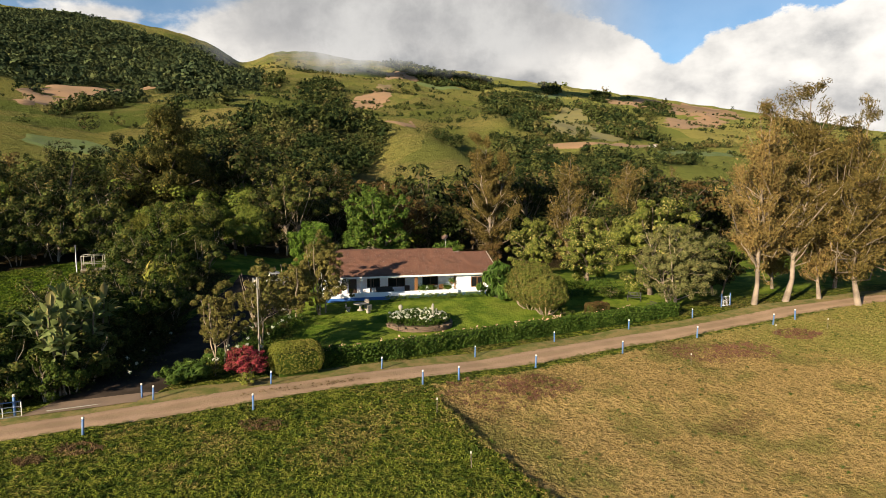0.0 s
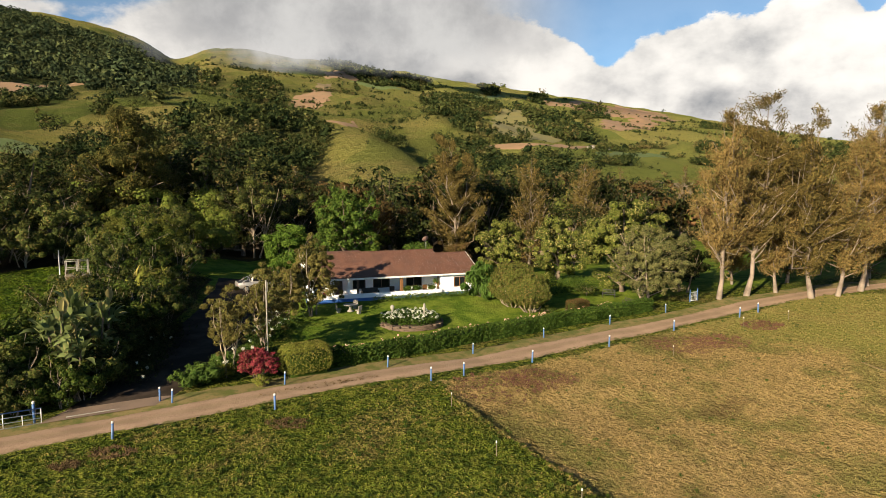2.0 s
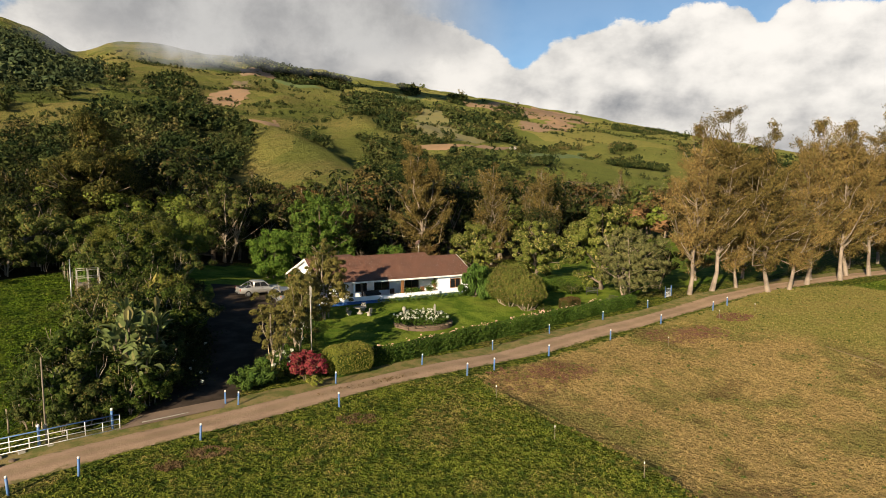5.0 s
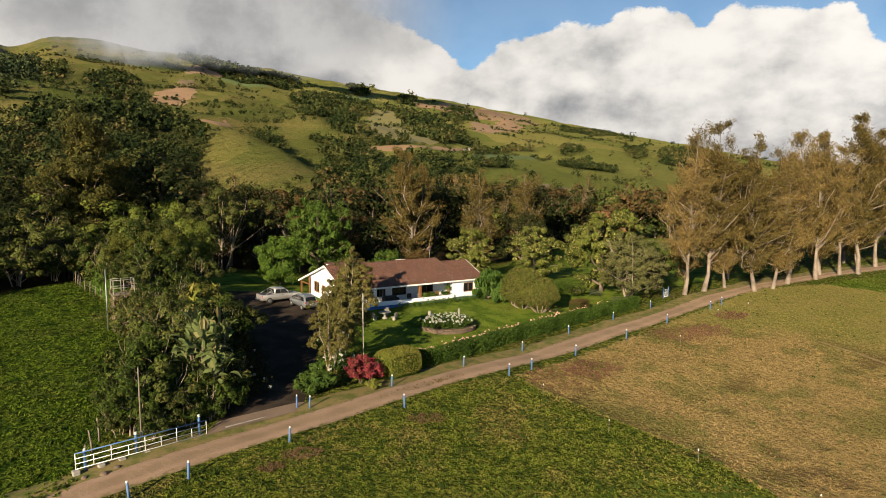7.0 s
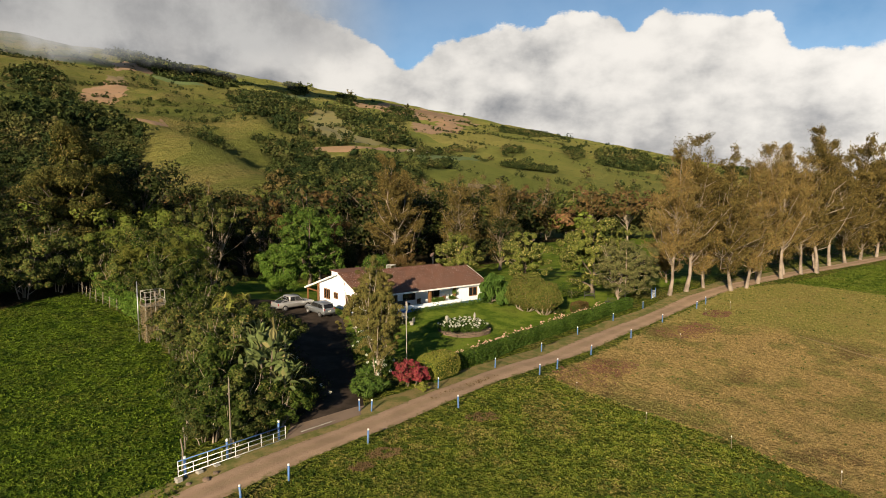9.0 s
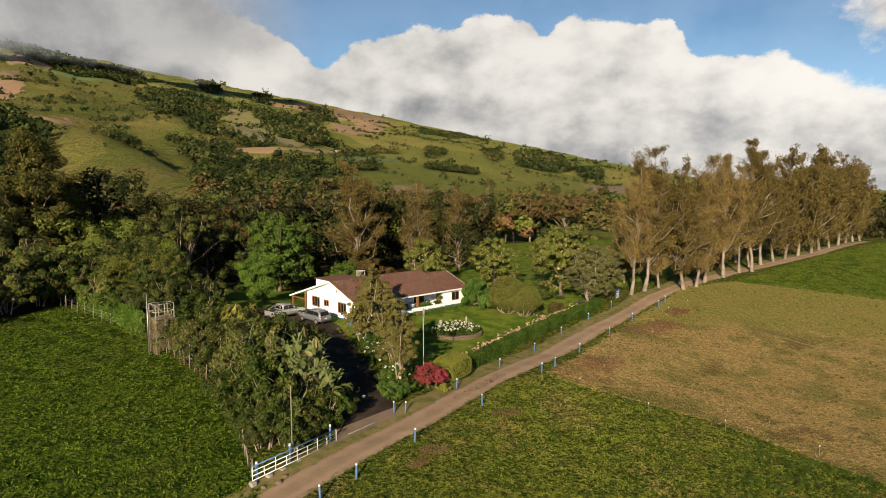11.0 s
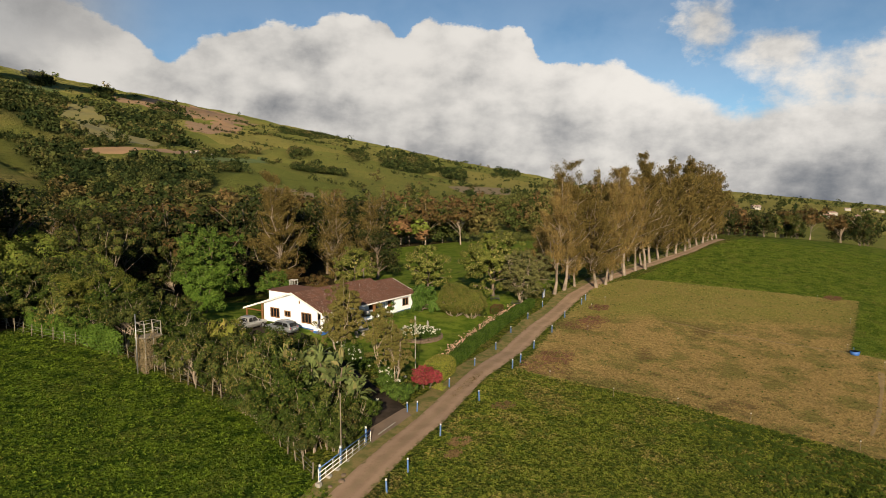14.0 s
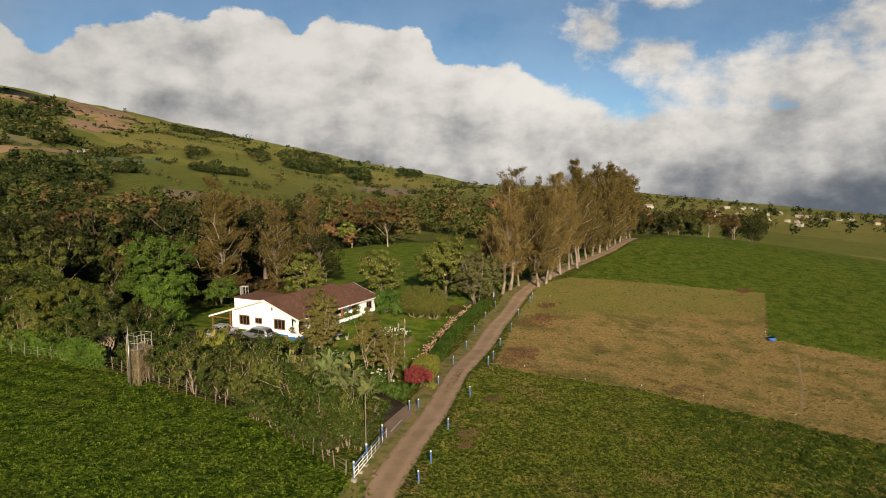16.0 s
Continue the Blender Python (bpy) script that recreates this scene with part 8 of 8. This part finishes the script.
def car(name, at, paint, label, pickup):
    e = thing(name, at, label, "car")
    if pickup:
        body = loft([(-2.62, 0.80, low(0.55, 1.05)), (-2.55, 0.90, low(0.45, 1.12)), (-1.0, 0.92, low(0.36, 1.12)), (0.9, 0.92, low(0.36, 1.10)), (1.1, 0.92, low(0.36, 1.10)), (2.1, 0.90, low(0.40, 1.02)), (2.5, 0.84, low(0.45, 0.92)), (2.68, 0.70, low(0.52, 0.80))], paint, "body", e)
        cab = [(-0.98, 0.80, [(1.02, 1.06), (0.93, 1.5), (0.86, 1.76), (0.6, 1.80)]), (-0.55, 0.82, [(1.04, 1.06), (0.93, 1.5), (0.86, 1.80), (0.6, 1.84)]), (0.35, 0.82, [(1.04, 1.06), (0.93, 1.5), (0.86, 1.79), (0.6, 1.83)]), (1.2, 0.82, [(1.04, 1.03), (1.02, 1.06), (1.0, 1.08), (0.7, 1.09)])]
        loft(cab, paint, "cab", e)
        plate_of(e, "windscreen", [(1.12, 0.74, 1.13), (1.12, -0.74, 1.13), (0.44, -0.66, 1.74), (0.44, 0.66, 1.74)], M["car_glass"], -0.06)
        plate_of(e, "rear_window", [(-0.99, -0.68, 1.2), (-0.99, 0.68, 1.2), (-0.99, 0.62, 1.68), (-0.99, -0.62, 1.68)], M["car_glass"], -0.02)
        for s in (1, -1):
            plate_of(e, "side_window", [(-0.85, s * 0.815, 1.2), (-0.2, s * 0.82, 1.2), (-0.2, s * 0.745, 1.68), (-0.75, s * 0.735, 1.66)], M["car_glass"], -0.035 * s)
            plate_of(e, "side_window", [(-0.1, s * 0.82, 1.2), (0.85, s * 0.82, 1.18), (0.4, s * 0.745, 1.67), (-0.1, s * 0.745, 1.68)], M["car_glass"], -0.035 * s)
            for x in (-1.62, 1.6):
                wheel(e, x, s * 0.93, 0.39)
            part("tail_light", boxy((-2.60, s * 0.84 - 0.06, 0.78), (-2.52, s * 0.84 + 0.06, 1.06), 0.015), M["red_lamp"], e)
            part("headlight", boxy((2.45, s * 0.66 - 0.15, 0.72), (2.62, s * 0.66 + 0.15, 0.9), 0.03), M["white_paint"], e)
            part("mirror", boxy((0.85, s * 1.0 - 0.1, 1.12), (0.97, s * 1.0 + 0.1, 1.28), 0.03), M["black_trim"], e)
            part("door_handle", boxy((0.0, s * 0.925 - 0.02, 0.98), (0.16, s * 0.925 + 0.02, 1.02), 0.008), M["black_trim"], e)
            part("roll_bar", tube([(-1.15, s * 0.7, 1.1), (-1.25, s * 0.66, 1.62), (-1.25, 0, 1.66)], [0.04, 0.04, 0.04], 8), M["metal"], e, "chrome roll bar")
            part("roll_bar", tube([(-1.28, s * 0.68, 1.55), (-2.1, s * 0.74, 1.12)], [0.035, 0.035], 8), M["metal"], e)
        part("load_bed", boxy((-2.5, -0.74, 1.06), (-1.05, 0.74, 1.135), 0.01), M["black_trim"], e, "dark covered load bed")
        part("bumper", boxy((-2.74, -0.82, 0.46), (-2.6, 0.82, 0.62), 0.03), M["metal"], e)
    else:
        body = loft([(-2.15, 0.74, low(0.5, 0.95)), (-2.08, 0.86, low(0.4, 1.02)), (-1.2, 0.9, low(0.32, 1.04)), (0.8, 0.9, low(0.32, 1.02)), (1.5, 0.88, low(0.34, 0.98)), (2.0, 0.82, low(0.4, 0.86)), (2.2, 0.66, low(0.48, 0.74))], paint, "body", e)
        loft([(-2.02, 0.78, [(1.04, 0.98), (1.02, 1.04), (0.98, 1.06), (0.7, 1.08)]), (-1.72, 0.79, [(1.04, 0.99), (0.95, 1.4), (0.88, 1.6), (0.6, 1.64)]), (-0.4, 0.80, [(1.05, 0.99), (0.95, 1.4), (0.88, 1.66), (0.6, 1.70)]), (0.2, 0.80, [(1.05, 0.98), (0.95, 1.4), (0.88, 1.62), (0.6, 1.66)]), (1.1, 0.79, [(1.05, 0.96), (1.03, 0.98), (1.0, 1.0), (0.7, 1.02)])], paint, "cab", e)
        plate_of(e, "windscreen", [(1.02, 0.70, 1.04), (1.02, -0.70, 1.04), (0.3, -0.62, 1.58), (0.3, 0.62, 1.58)], M["car_glass"], -0.06)
        plate_of(e, "rear_window", [(-2.0, -0.64, 1.1), (-2.0, 0.64, 1.1), (-1.76, 0.6, 1.54), (-1.76, -0.6, 1.54)], M["car_glass"], -0.03)
        for s in (1, -1):
            plate_of(e, "side_window", [(-1.7, s * 0.79, 1.1), (-0.85, s * 0.80, 1.1), (-0.85, s * 0.725, 1.54), (-1.55, s * 0.71, 1.5)], M["car_glass"], -0.035 * s)
            plate_of(e, "side_window", [(-0.78, s * 0.80, 1.1), (0.75, s * 0.80, 1.08), (0.22, s * 0.725, 1.54), (-0.78, s * 0.725, 1.56)], M["car_glass"], -0.035 * s)
            for x in (-1.3, 1.32):
                wheel(e, x, s * 0.91, 0.35, 0.22)
            part("tail_light", boxy((-2.13, s * 0.70 - 0.09, 0.78), (-2.03, s * 0.70 + 0.09, 1.06), 0.02), M["red_lamp"], e)
            part("headlight", boxy((1.92, s * 0.62 - 0.14, 0.68), (2.1, s * 0.62 + 0.14, 0.82), 0.03), M["white_paint"], e)
            part("mirror", boxy((0.75, s * 0.96 - 0.09, 1.02), (0.87, s * 0.96 + 0.09, 1.16), 0.03), paint, e)
            part("roof_rail", tube([(-1.5, s * 0.62, 1.69), (0.1, s * 0.62, 1.71)], [0.02, 0.02], 6), M["metal"], e)
        part("number_plate", boxy((-2.17, -0.2, 0.72), (-2.14, 0.2, 0.84), 0.004), M["white_paint"], e)
        part("bumper", boxy((-2.24, -0.78, 0.36), (-2.1, 0.78, 0.56), 0.04), M["black_trim"], e)
    return e


def stand(x, y, rz):
    """A pose on the ground, tipped with its slope."""
    gx_, gy_ = (h(x + 1, y) - h(x - 1, y)) / 2, (h(x, y + 1) - h(x, y - 1)) / 2
    up_ = Vector((-gx_, -gy_, 1)).normalized()
    f_ = Vector((math.cos(radians(rz)), math.sin(radians(rz)), 0))
    f_ = (f_ - up_ * f_.dot(up_)).normalized()
    m_ = Matrix((f_, up_.cross(f_), up_)).transposed().to_4x4()
    return Matrix.Translation((x, y, h(x, y) + 0.045)) @ m_


car("pickup_truck", stand(-19.9, 77.4, 22), M["silver"], "silver double-cab pickup truck parked on the drive", True)
car("estate_car", stand(-17.3, 73.4, 112), M["greyblue"], "grey-blue sport utility car parked by the house", False)
